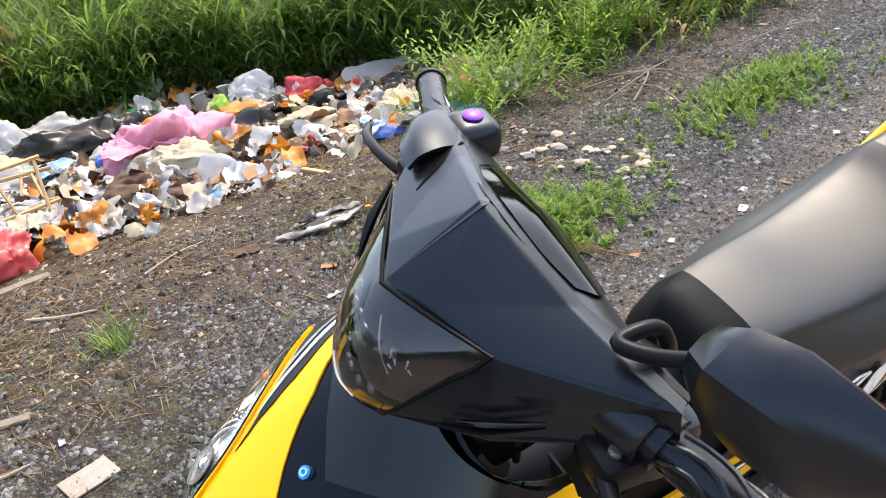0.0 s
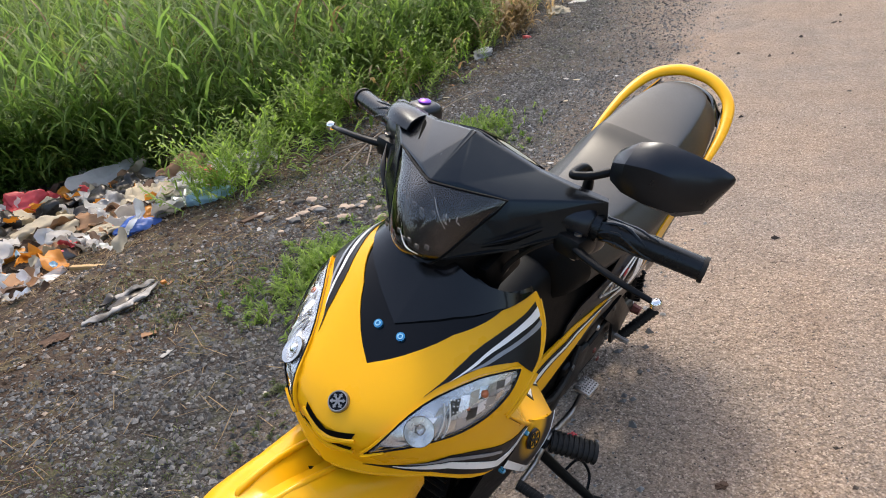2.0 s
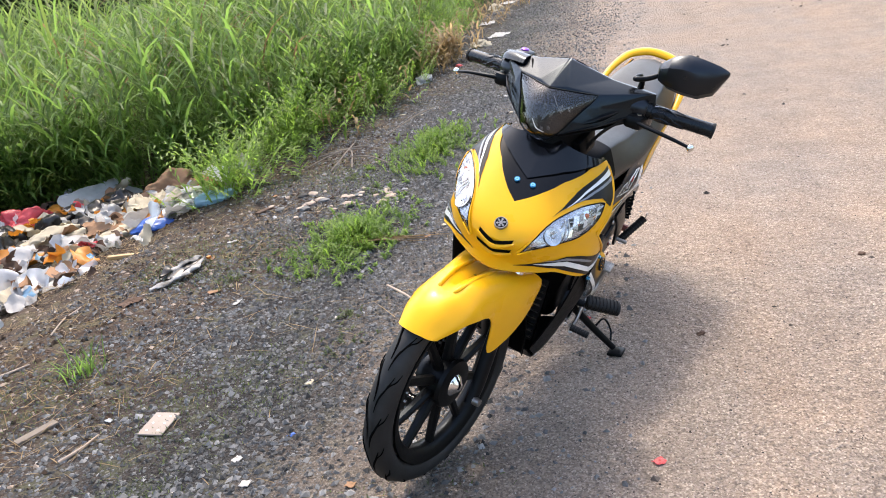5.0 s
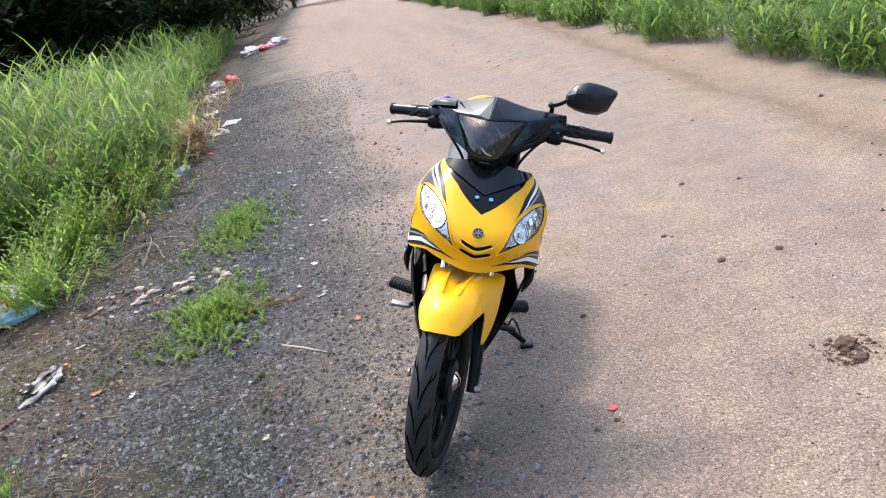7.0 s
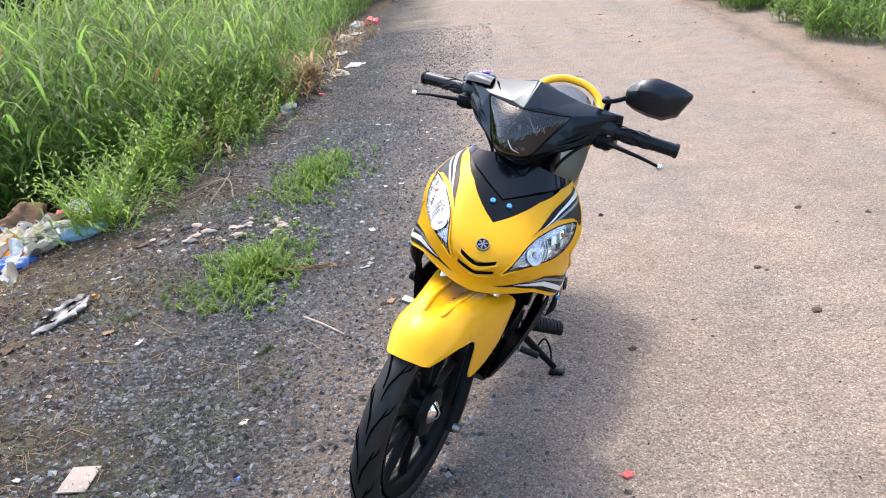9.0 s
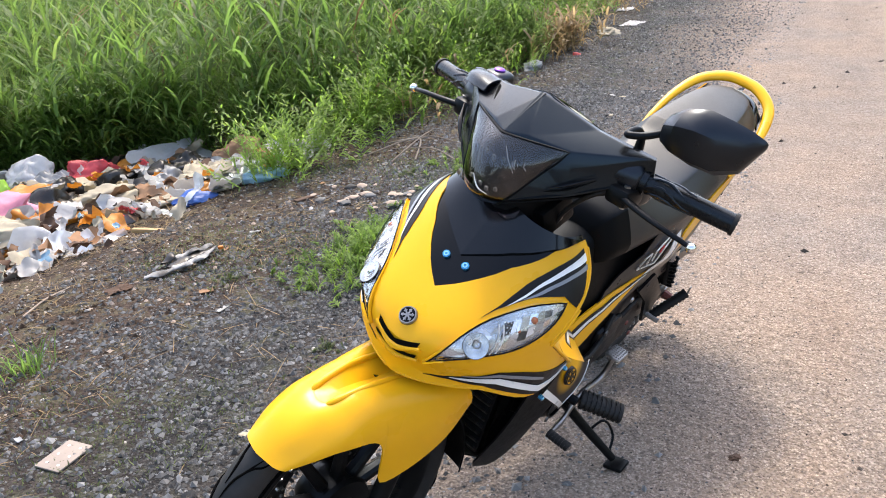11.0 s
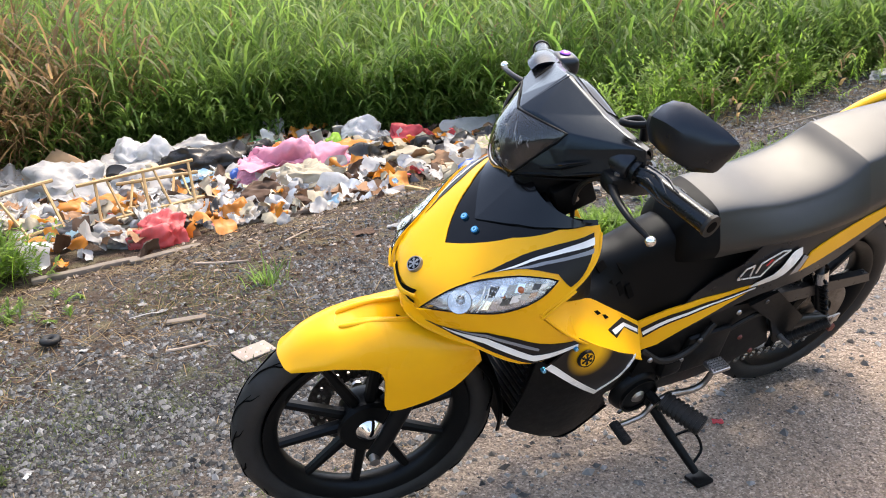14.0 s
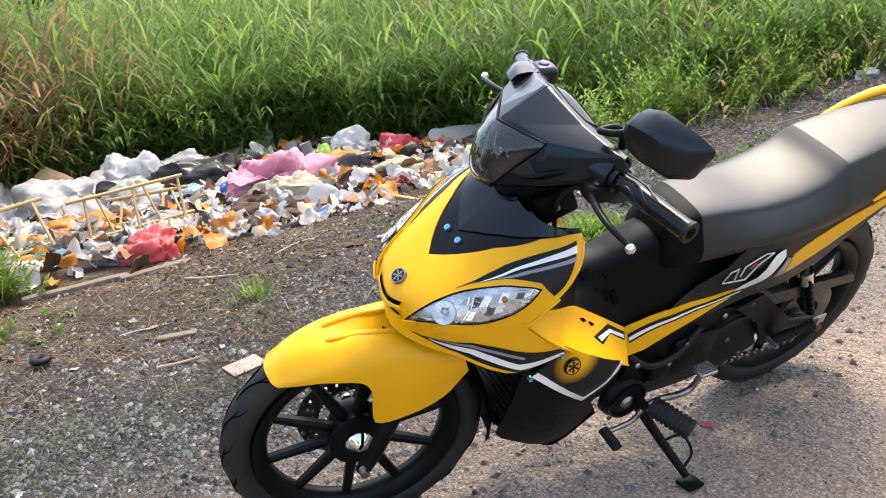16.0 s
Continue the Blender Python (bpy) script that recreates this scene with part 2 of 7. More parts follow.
def eased(poly):
    """Rounds the long runs of an outline and keeps its corners."""
    lo, hi = np.min(poly, axis=0), np.max(poly, axis=0)
    q = [Vector(((a - lo[0]) / (hi[0] - lo[0]), (b - lo[1]) / (hi[1] - lo[1]), 0)) for a, b in poly]
    n, out = len(q), []
    corner = [(q[i] - q[i - 1]).angle(q[(i + 1) % n] - q[i], 0) > 0.75 for i in range(n)]
    for i in range(n):
        j = (i + 1) % n
        b, c = q[i], q[j]
        a, d = (2 * b - c if corner[i] else q[i - 1]), (2 * c - b if corner[j] else q[(j + 1) % n])
        for t in (0, 1 / 3, 2 / 3):
            # eased by a curve whose ends follow their neighbours
            m0, m1 = (c - a) * .5, (d - b) * .5
            ln = (c - b).length
            m0, m1 = m0 * min(1, ln / (m0.length + 1e-9)), m1 * min(1, ln / (m1.length + 1e-9))
            p = b * (2 * t ** 3 - 3 * t * t + 1) + m0 * (t ** 3 - 2 * t * t + t) + c * (3 * t * t - 2 * t ** 3) + m1 * (t ** 3 - t * t)
            out.append((lo[0] + p.x * (hi[0] - lo[0]), lo[1] + p.y * (hi[1] - lo[1])))
    return out


def pair(name, poly, fn, step, thick, mat, parent, label="", smooth=40, move=None):
    """A sheet on a curved surface and its mirror image, as two parts."""
    if thick < .0013 and len(poly) > 6:
        poly = eased(poly)
    for sgn in (1, -1):
        part(name, patch(poly, lambda a, b: (fn(a, b)[0], sgn * fn(a, b)[1], fn(a, b)[2]), step, thick), mat, parent, label, smooth, move)


class Field:
    """A smooth height over two coordinates through given values."""

    def __init__(self, anchors, su, sv):
        a = np.array(anchors, float)
        self.s = np.array([su, sv])
        self.u = a[:, :2] / self.s
        n = len(a)
        k = self.kernel(np.linalg.norm(self.u[:, None] - self.u[None], axis=2)) + 0.002 * np.eye(n)
        p = np.c_[np.ones(n), self.u]
        self.w = np.linalg.solve(np.block([[k, p], [p.T, np.zeros((3, 3))]]), np.r_[a[:, 2], 0, 0, 0])

    @staticmethod
    def kernel(r):
        return np.where(r > 1e-9, r * r * np.log(r + 1e-12), 0)

    def __call__(self, a, b):
        q = np.array([a, b]) / self.s
        return float(self.kernel(np.linalg.norm(self.u - q, axis=1)) @ self.w[:-3] + self.w[-3] + self.w[-2:] @ q)

# ---- ground ----
# road axes: s along the road, n across it to the right, from the edge of the grass beside the motorcycle
RS, RN = Vector((0.695, 0.719, 0)), Vector((0.719, -0.695, 0))
R0 = Vector((-1.215, 2.35, 0))


def fall(s, n):
    """The ground's height: a flat road, and a ditch on the side of the grass."""
    k = min(1.0, max(0.0, (-n - 0.15) / 1.2))
    z = -0.22 * k * k * (3 - 2 * k) - 0.05 * max(0.0, min(3.0, -n - 1.3))
    near = max(0.0, 1 - max(abs(s) - 8, abs(n) - 8, 0) / 8)
    z += near * 0.010 * noise.noise(Vector((s * 1.1, n * 1.1, 0))) * min(1.0, abs(n - 1.9) / 0.9)
    d = R0 + RS * s + RN * n - Vector((-0.424, 0.765, 0))
    z += 0.027 * math.exp(-d.length_squared / 0.05)  # a low hump where the front wheel has stopped
    if n < 0.6:
        z += near * 0.03 * noise.noise(Vector((s * 2.3, n * 2.3, 5))) * min(1.0, 0.6 - n)
    return z


def place(s, n, up=0.0):
    p = R0 + RS * s + RN * n
    return Vector((p.x, p.y, fall(s, n) + up))


def road_axes(x, y):
    d = Vector((x, y, 0)) - R0
    return d.dot(RS), d.dot(RN)


def put(x, y, up=0.0):
    s, n = road_axes(x, y)
    return Vector((x, y, fall(s, n) + up))


def ground_material():
    m = bpy.data.materials.new("gravel_and_dirt")
    m.use_nodes = True
    nt, nodes, link = m.node_tree, m.node_tree.nodes, m.node_tree.links.new
    b = nodes["Principled BSDF"]
    co = nodes.new("ShaderNodeTexCoord")

    def tex(kind, scale, detail=4.0):
        n = nodes.new(kind)
        n.inputs["Scale"].default_value = scale
        if kind == "ShaderNodeTexNoise":
            n.inputs["Detail"].default_value = detail
        link(co.outputs["Object"], n.inputs["Vector"])
        return n

    def ramp(src, stops):
        r = nodes.new("ShaderNodeValToRGB")
        while len(r.color_ramp.elements) < len(stops):
            r.color_ramp.elements.new(0.5)
        for e, (p, c) in zip(r.color_ramp.elements, stops):
            e.position, e.color = p, (*c, 1)
        link(src, r.inputs[0])
        return r.outputs[0]

    def mix(fac, a, c, mode="MIX"):
        n = nodes.new("ShaderNodeMix")
        n.data_type, n.blend_type = "RGBA", mode
        link(fac, n.inputs[0]) if not isinstance(fac, float) else None
        if isinstance(fac, float):
            n.inputs[0].default_value = fac
        link(a, n.inputs[6]), link(c, n.inputs[7])
        return n.outputs[2]

    sep = nodes.new("ShaderNodeSeparateXYZ")
    link(co.outputs["Object"], sep.inputs[0])          # x along the road, y across it
    wob = tex("ShaderNodeTexNoise", 0.9, 5)
    edge = nodes.new("ShaderNodeMath")
    edge.operation, edge.inputs[1].default_value = "MULTIPLY_ADD", 1.5
    link(wob.outputs[0], edge.inputs[0]), link(sep.outputs[1], edge.inputs[2])

    # the gravel shoulder grows narrower further along the road
    taper, edge_at = nodes.new("ShaderNodeMapRange"), nodes.new("ShaderNodeMath")
    taper.inputs[1].default_value, taper.inputs[2].default_value, taper.inputs[3].default_value, taper.inputs[4].default_value = 3.5, 16.0, 0.0, 1.1
    link(sep.outputs[0], taper.inputs[0])
    edge_at.operation = "ADD"
    link(edge.outputs[0], edge_at.inputs[0]), link(taper.outputs[0], edge_at.inputs[1])

    def over(lo, hi):
        r = nodes.new("ShaderNodeMapRange")
        r.inputs[1].default_value, r.inputs[2].default_value = lo + 0.75, hi + 0.75
        link(edge_at.outputs[0], r.inputs[0])
        return r.outputs[0]

    big, mid, fine = tex("ShaderNodeTexNoise", 1.3, 3), tex("ShaderNodeTexNoise", 9, 6), tex("ShaderNodeTexNoise", 90, 5)
    grit, stone, speck = tex("ShaderNodeTexVoronoi", 105), tex("ShaderNodeTexVoronoi", 48), tex("ShaderNodeTexVoronoi", 210)

    def red(n):
        c = nodes.new("ShaderNodeSeparateColor")
        link(n.outputs["Color"], c.inputs[0])
        return c.outputs[0]

    gravel = ramp(red(grit), [(0.0, (0.010, 0.0095, 0.009)), (0.4, (0.030, 0.0285, 0.027)), (0.75, (0.066, 0.063, 0.059)), (0.93, (0.13, 0.124, 0.116)), (1.0, (0.36, 0.34, 0.315))])
    gravel2 = ramp(red(speck), [(0.0, (0.012, 0.0112, 0.0105)), (0.5, (0.042, 0.040, 0.038)), (0.85, (0.085, 0.081, 0.076)), (1.0, (0.26, 0.245, 0.225))])
    gravel = mix(0.4, gravel, gravel2)
    tone = ramp(mid.outputs[0], [(0.3, (0.21, 0.22, 0.235)), (0.7, (0.62, 0.64, 0.67))])
    gravel = mix(1.0, gravel, tone, "MULTIPLY")
    dusty = ramp(big.outputs[0], [(0.50, (0.0, 0.0, 0.0)), (0.66, (0.42, 0.42, 0.42))])
    gravel = mix(dusty, gravel, ramp(fine.outputs[0], [(0.3, (0.040, 0.032, 0.026)), (0.7, (0.125, 0.102, 0.085))]))
    tan = ramp(fine.outputs[0], [(0.25, (0.125, 0.104, 0.089)), (0.5, (0.258, 0.218, 0.19)), (0.75, (0.39, 0.337, 0.297))])
    tan2 = ramp(red(speck), [(0.0, (0.05, 0.041, 0.035)), (0.18, (0.13, 0.108, 0.093)), (0.5, (0.255, 0.217, 0.189)), (0.84, (0.36, 0.312, 0.274)), (1.0, (0.62, 0.565, 0.51))])
    tan3 = ramp(red(stone), [(0.0, (0.16, 0.134, 0.116)), (0.5, (0.262, 0.223, 0.194)), (1.0, (0.36, 0.318, 0.283))])
    road = mix(0.48, mix(0.3, tan, tan3), tan2)
    warm = ramp(big.outputs[0], [(0.35, (0.925, 0.90, 0.862)), (0.62, (1.02, 0.935, 0.838))])
    road = mix(1.0, road, warm, "MULTIPLY")
    patch = tex("ShaderNodeTexNoise", 4.5, 7)
    road = mix(1.0, road, ramp(patch.outputs[0], [(0.36, (0.89, 0.88, 0.88)), (0.5, (0.98, 0.98, 0.98)), (0.64, (1.07, 1.05, 1.03))]), "MULTIPLY")
    lane = nodes.new("ShaderNodeVectorMath")
    lane.operation, lane.inputs[1].default_value = "MULTIPLY", (0.09, 1.5, 1.0)
    link(co.outputs["Object"], lane.inputs[0])
    ruts = nodes.new("ShaderNodeTexNoise")
    ruts.inputs["Scale"].default_value, ruts.inputs["Detail"].default_value = 1.0, 5
    link(lane.outputs[0], ruts.inputs["Vector"])
    road = mix(1.0, road, ramp(ruts.outputs[0], [(0.32, (0.86, 0.85, 0.845)), (0.5, (0.98, 0.97, 0.96)), (0.68, (1.06, 1.0, 0.94))]), "MULTIPLY")
    # a worn brown wheel track along the far half of the road
    slant, gap, line_ = nodes.new("ShaderNodeMath"), nodes.new("ShaderNodeMath"), nodes.new("ShaderNodeMath")
    slant.operation, slant.inputs[1].default_value, slant.inputs[2].default_value = "MULTIPLY_ADD", -0.075, -4.40
    link(sep.outputs[0], slant.inputs[0])
    gap.operation = "ADD"
    link(slant.outputs[0], gap.inputs[0]), link(sep.outputs[1], gap.inputs[1])
    line_.operation, line_.inputs[1].default_value = "MULTIPLY_ADD", 0.5
    link(wob.outputs[0], line_.inputs[0]), link(gap.outputs[0], line_.inputs[2])
    track = ramp(line_.outputs[0], [(0.0, (1.0, 1.0, 1.0)), (0.16, (0.93, 0.86, 0.80)), (0.26, (0.72, 0.66, 0.61)), (0.36, (0.90, 0.84, 0.79)), (0.55, (1.0, 0.95, 0.90)), (0.8, (1.0, 1.0, 1.0))])
    road = mix(1.0, road, track, "MULTIPLY")
    dirt = ramp(mid.outputs[0], [(0.3, (0.026, 0.0165, 0.0105)), (0.52, (0.072, 0.046, 0.030)), (0.75, (0.150, 0.102, 0.070))])
    dirt = mix(0.14, dirt, gravel)
    colour = mix(over(0.1, 0.95), dirt, gravel)
    colour = mix(over(0.95, 2.1), colour, road)
    moss = ramp(mid.outputs[0], [(0.50, (0, 0, 0)), (0.62, (1, 1, 1))])
    band = nodes.new("ShaderNodeMapRange")
    band.inputs[1].default_value, band.inputs[2].default_value = 1.6, 0.6
    link(sep.outputs[1], band.inputs[0])
    both = nodes.new("ShaderNodeMath")
    both.operation = "MULTIPLY"
    link(moss, both.inputs[0]), link(band.outputs[0], both.inputs[1])
    green = ramp(fine.outputs[0], [(0.3, (0.03, 0.055, 0.015)), (0.7, (0.09, 0.13, 0.035))])
    k = nodes.new("ShaderNodeMath")
    k.operation, k.inputs[1].default_value = "MULTIPLY", 0.25
    link(both.outputs[0], k.inputs[0])
    colour = mix(k.outputs[0], colour, green)
    link(colour, b.inputs["Base Color"])
    b.inputs["Roughness"].default_value, b.inputs["Specular IOR Level"].default_value = 0.9, 0.25
    h, h2 = nodes.new("ShaderNodeMath"), nodes.new("ShaderNodeMath")
    h.operation = h2.operation = "MULTIPLY_ADD"
    coarse = tex("ShaderNodeTexNoise", 34, 6)
    h2.inputs[1].default_value, h.inputs[1].default_value = 2.2, 0.45
    link(coarse.outputs[0], h2.inputs[0]), link(fine.outputs[0], h2.inputs[2])
    link(red(grit), h.inputs[0]), link(h2.outputs[0], h.inputs[2])
    bp = nodes.new("ShaderNodeBump")
    bp.inputs["Strength"].default_value, bp.inputs["Distance"].default_value = 1.0, 0.014
    link(h.outputs[0], bp.inputs["Height"]), link(bp.outputs[0], b.inputs["Normal"])
    return m


GROUND = ground_material()
ss_ = np.r_[-400, -150, -60, -30, -18, -12, np.arange(-9, 9.01, 0.12), 10, 11, 12.5, 14, 16, 19, 23, 28, 35, 50, 80, 140, 400]
nn_ = np.r_[-400, -150, -60, -30, -15, -10, np.arange(-7.5, 6.01, 0.12), 7, 8.5, 11, 15, 25, 60, 150, 400]
verts = [(float(s), float(n), fall(float(s), float(n))) for s in ss_ for n in nn_]
w_ = len(nn_)
faces = [(i * w_ + j, i * w_ + j + 1, (i + 1) * w_ + j + 1, (i + 1) * w_ + j) for i in range(len(ss_) - 1) for j in range(w_ - 1)]
me = bpy.data.meshes.new("ground")
me.from_pydata(verts, [], faces)
me.materials.append(GROUND)
me.shade_smooth()
ground = new("ground", me)
ROAD = Matrix(((RS.x, RN.x, 0, R0.x), (RS.y, RN.y, 0, R0.y), (0, 0, 1, 0), (0, 0, 0, 1)))
ground.matrix_world = ROAD
tagged(ground, "tan dirt road with dark gravel shoulder and ditch", "ground", kind="structure")


# ---- grass and gravel ----
def raw(name, verts, faces, mat, label, category, smooth=False, m=None):
    me = bpy.data.meshes.new(name)
    me.from_pydata(verts, [], faces)
    me.materials.append(mat)
    if smooth:
        me.shade_smooth()
    ob = new(name, me)
    if m is not None:
        ob.matrix_world = m
    return tagged(ob, label, category, kind="stuff")


def leaf_material(name, low, high, tip=None):
    m = material(name, high, 0.5, second=low, scale=3.0, amount=0.9, island=0.4, spec=0.5)
    b = m.node_tree.nodes["Principled BSDF"]
    b.inputs["Subsurface Weight"].default_value = 0.0
    nodes, link = m.node_tree.nodes, m.node_tree.links.new
    tr, mx = nodes.new("ShaderNodeBsdfTranslucent"), nodes.new("ShaderNodeMixShader")
    src = b.inputs["Base Color"].links[0].from_socket
    link(src, tr.inputs["Color"])
    mx.inputs[0].default_value = 0.66
    link(b.outputs[0], mx.inputs[1]), link(tr.outputs[0], mx.inputs[2])
    link(mx.outputs[0], nodes["Material Output"].inputs["Surface"])
    return m


GRASS = leaf_material("grass_leaf", (0.098, 0.188, 0.035), (0.198, 0.302, 0.070))
STRAW = leaf_material("dry_grass", (0.20, 0.13, 0.06), (0.42, 0.31, 0.16))
WEED = leaf_material("weed_leaf", (0.08, 0.17, 0.02), (0.28, 0.42, 0.07))
BUSH = leaf_material("bush_leaf", (0.006, 0.016, 0.005), (0.022, 0.046, 0.014))
BUSH.node_tree.nodes["Principled BSDF"].inputs["Specular IOR Level"].default_value = 0.1

EDGE_S = [-60, -3.0, -1.8, -1.4, 1.0, 2.2, 2.9, 3.5, 4.6, 6.2, 11, 22, 62, 80]
EDGE_N = [-0.9, -0.9, -1.1, -3.7, -3.9, -3.3, -2.2, -0.95, -0.32, -0.27, -0.6, -1.3, -3.6, -4.5]


def blade(V, F, base, yaw, length, width, lean, droop, segs=4):
    """A leaf that rises, leans over and droops."""
    d = Vector((math.cos(yaw), math.sin(yaw), 0))
    side = Vector((-d.y, d.x, 0)) * width
    p, a, k = Vector(base), lean, len(V)
    for i in range(segs + 1):
        w = (1 - (i / segs) ** 2.2) * (0.55 + 0.45 * min(1, i * 1.5 / segs)) if i < segs else 0.04
        V.append(tuple(p - side * w)), V.append(tuple(p + side * w))
        p = p + (d * math.sin(a) + Vector((0, 0, math.cos(a)))) * (length / segs)
        a += droop / segs
    for i in range(segs):
        F.append((k + 2 * i, k + 2 * i + 1, k + 2 * i + 3, k + 2 * i + 2))


def reed(V, F, base, height, rng, leaves=7):
    """A grass plant: a thin stem with long arching leaves up its length."""
    lean, yaw = rng.uniform(0, 0.55), rng.uniform(0, 6.28)
    d = Vector((math.cos(yaw) * math.sin(lean), math.sin(yaw) * math.sin(lean), math.cos(lean)))
    blade(V, F, base, yaw, height, 0.0035, lean, 0.12, 2)
    for k in range(leaves):
        u = 0.08 + 0.85 * k / leaves
        blade(V, F, Vector(base) + d * height * u, yaw + k * 2.6 + rng.uniform(-.5, .5), height * rng.uniform(.30, .62), rng.uniform(.007, .019), rng.uniform(.3, 1.05), rng.uniform(.7, 2.0))


def reeds(name, count, s0, s1, n0, n1, inside, height, seed, label, leaves=7, mat=None):
    rng, V, F, made, tries = random.Random(seed), [], [], 0, 0
    while made < count and tries < count * 30:
        tries += 1
        s, n = rng.uniform(s0, s1), rng.uniform(n0, n1)
        if not inside(s, n):
            continue
        patchy = noise.noise(Vector((s * 0.7, n * 0.7, seed))) + 0.8 * noise.noise(Vector((s * 2.1, n * 2.1, seed)))
        if rng.random() < 0.45 - patchy * 1.3:
            continue
        made += 1
        slope = np.interp(np.interp(s, EDGE_S, EDGE_N) - n, [0, 1.2], [.68, 1]) if n < 0 and height > 1 else 1.0
        reed(V, F, place(s, n), height * slope * rng.uniform(.5, 1.1) * (1 + 0.3 * patchy), rng, leaves)
    return raw(name, V, F, mat or GRASS, label, "grass", True)


def left_bank(s, n):
    return n < np.interp(s, EDGE_S, EDGE_N) - 0.12 * abs(noise.noise(Vector((s * 1.7, 0, 3)))) * 2


reeds("tall_grass", 5600, -5.5, 9.5, -9.5, 0.0, left_bank, 1.35, 11, "tall green reed grass on the bank", 9)
reeds("tall_grass", 3600, 9.5, 36, -6.5, 0.0, left_bank, 1.35, 12, "tall green reed grass along the road", 7)
reeds("tall_grass", 1500, -5.5, 9.5, -16, -9.5, left_bank, 1.7, 16, "tall green reed grass further back", 7)
reeds("tall_grass", 15000, -1, 40, 5.3, 8.0, lambda s, n: n > 5.5 + 0.5 * noise.noise(Vector((s * .8, 2, 0))), 0.54, 13, "green grass on the far side of the road", 7)
PALE_GRASS = leaf_material("pale_grass_leaf", (0.11, 0.185, 0.03), (0.28, 0.365, 0.105))
reeds("tall_grass", 1300, -5.5, 9.5, -9.5, 0.0, left_bank, 1.5, 17, "pale sunlit reed grass among the green", 8, PALE_GRASS)
reeds("tall_grass", 1250, -3.0, 6.0, -4.6, 0.0, lambda s, n: left_bank(s, n) and n > np.interp(s, EDGE_S, EDGE_N) - 0.6, 0.75, 18, "green grass drooping over the rubbish", 9)
reeds("short_grass", 2600, -3.0, 6.0, -4.4, 0.1, lambda s, n: np.interp(s, EDGE_S, EDGE_N) - .35 < n < np.interp(s, EDGE_S, EDGE_N) + .12, 0.50, 27, "short green grass at the foot of the reeds", 8)
reeds("dry_grass", 190, 3.2, 12, -1.2, 0.15, lambda s, n: True, 0.34, 14, "dry straw-coloured grass at the bank's foot", 5, STRAW)
BROWN_GRASS = leaf_material("dead_grass_leaf", (0.11, 0.065, 0.03), (0.36, 0.24, 0.12))
reeds("dry_grass", 190, -1.1, 0.45, -4.9, -3.65, lambda s, n: True, 0.95, 19, "dead brown grass leaning over the rubbish", 8, BROWN_GRASS)
reeds("dry_grass", 640, -1.6, 1.2, -6.8, -3.9, left_bank, 1.45, 26, "dead brown grass on the bank behind the rubbish", 8, BROWN_GRASS)
reeds("dry_grass", 300, -5.5, 9.5, -7.5, 0.0, left_bank, 1.3, 20, "dead straw leaves among the green grass", 4, BROWN_GRASS)
reeds("dry_grass", 60, 5.9, 7.0, -.45, .25, lambda s, n: True, 0.45, 28, "dry brown grass tuft at the edge of the bank", 6, STRAW)
reeds("dry_grass", 170, -1.5, 0.15, -4.5, -3.5, lambda s, n: True, 1.25, 15, "dry brown grass stalks behind the rubbish", 5, STRAW)


def stones(name, count, s0, s1, n0, n1, lo, hi, mat, seed, label, dens=None):
    rng, V, F = random.Random(seed), [], []
    base = [(1, 0, 0), (-1, 0, 0), (0, 1, 0), (0, -1, 0), (0, 0, 1), (0, 0, -.4)]
    tri = [(0, 2, 4), (2, 1, 4), (1, 3, 4), (3, 0, 4), (2, 0, 5), (1, 2, 5), (3, 1, 5), (0, 3, 5)]
    made = 0
    while made < count:
        s, n = rng.uniform(s0, s1), rng.uniform(n0, n1)
        if dens and rng.random() > dens(s, n):
            continue
        made += 1
        r = lo * (hi / lo) ** (rng.random() ** 1.8)
        m = Matrix.Translation(place(s, n, r * 0.1)) @ Matrix.Rotation(rng.uniform(0, 6.28), 4, "Z") @ Matrix.Diagonal((r * rng.uniform(.7, 1.3), r * rng.uniform(.6, 1.1), r * rng.uniform(.45, .95), 1))
        k = len(V)
        V += [tuple(m @ Vector([c + rng.uniform(-.25, .25) for c in b])) for b in base]
        F += [tuple(k + i for i in t) for t in tri]
    return raw(name, V, F, mat, label, "gravel")


STONE = material("grey_stone", (0.125, 0.124, 0.121), 0.75, second=(0.022, 0.022, 0.0215), scale=30, amount=0.9, island=0.85)
PALE_CHIP = material("pale_chip", (0.6, 0.56, 0.5), 0.8, second=(0.4, 0.36, 0.31), scale=30, island=0.4)
CRUMB_DARK = material("brown_stone", (0.07, 0.055, 0.045), 0.9, second=(0.03, 0.024, 0.02), scale=30, amount=0.9, island=0.5)
CRUMB = material("tan_stone", (0.36, 0.28, 0.22), 0.9, second=(0.26, 0.205, 0.17), scale=30, amount=0.9, island=0.6)
stones("gravel", 92000, -3.3, 4.6, -0.5, 2.0, .0028, .013, STONE, 21, "loose dark grey gravel on the shoulder", lambda s, n: (max(.25, min(1, .4 + n)) if n < 1.25 else max(0.03, 2.0 - n) ** 1.5) * (0.35 + 0.65 * min(1, max(0, .6 + 1.6 * noise.noise(Vector((s * 2.0, n * 2.0, 4)))))))
GREY_CHIP = material("grey_chip", (0.21, 0.21, 0.208), 0.8, second=(0.08, 0.08, 0.079), scale=30, amount=0.9, island=0.6)
stones("gravel", 15000, -3.3, 4.6, -0.5, 2.2, .004, .016, GREY_CHIP, 29, "pale grey chips in the dark gravel", lambda s, n: max(.12, min(1, .5 + n)) if n < 1.5 else max(0.08, 2.4 - n))
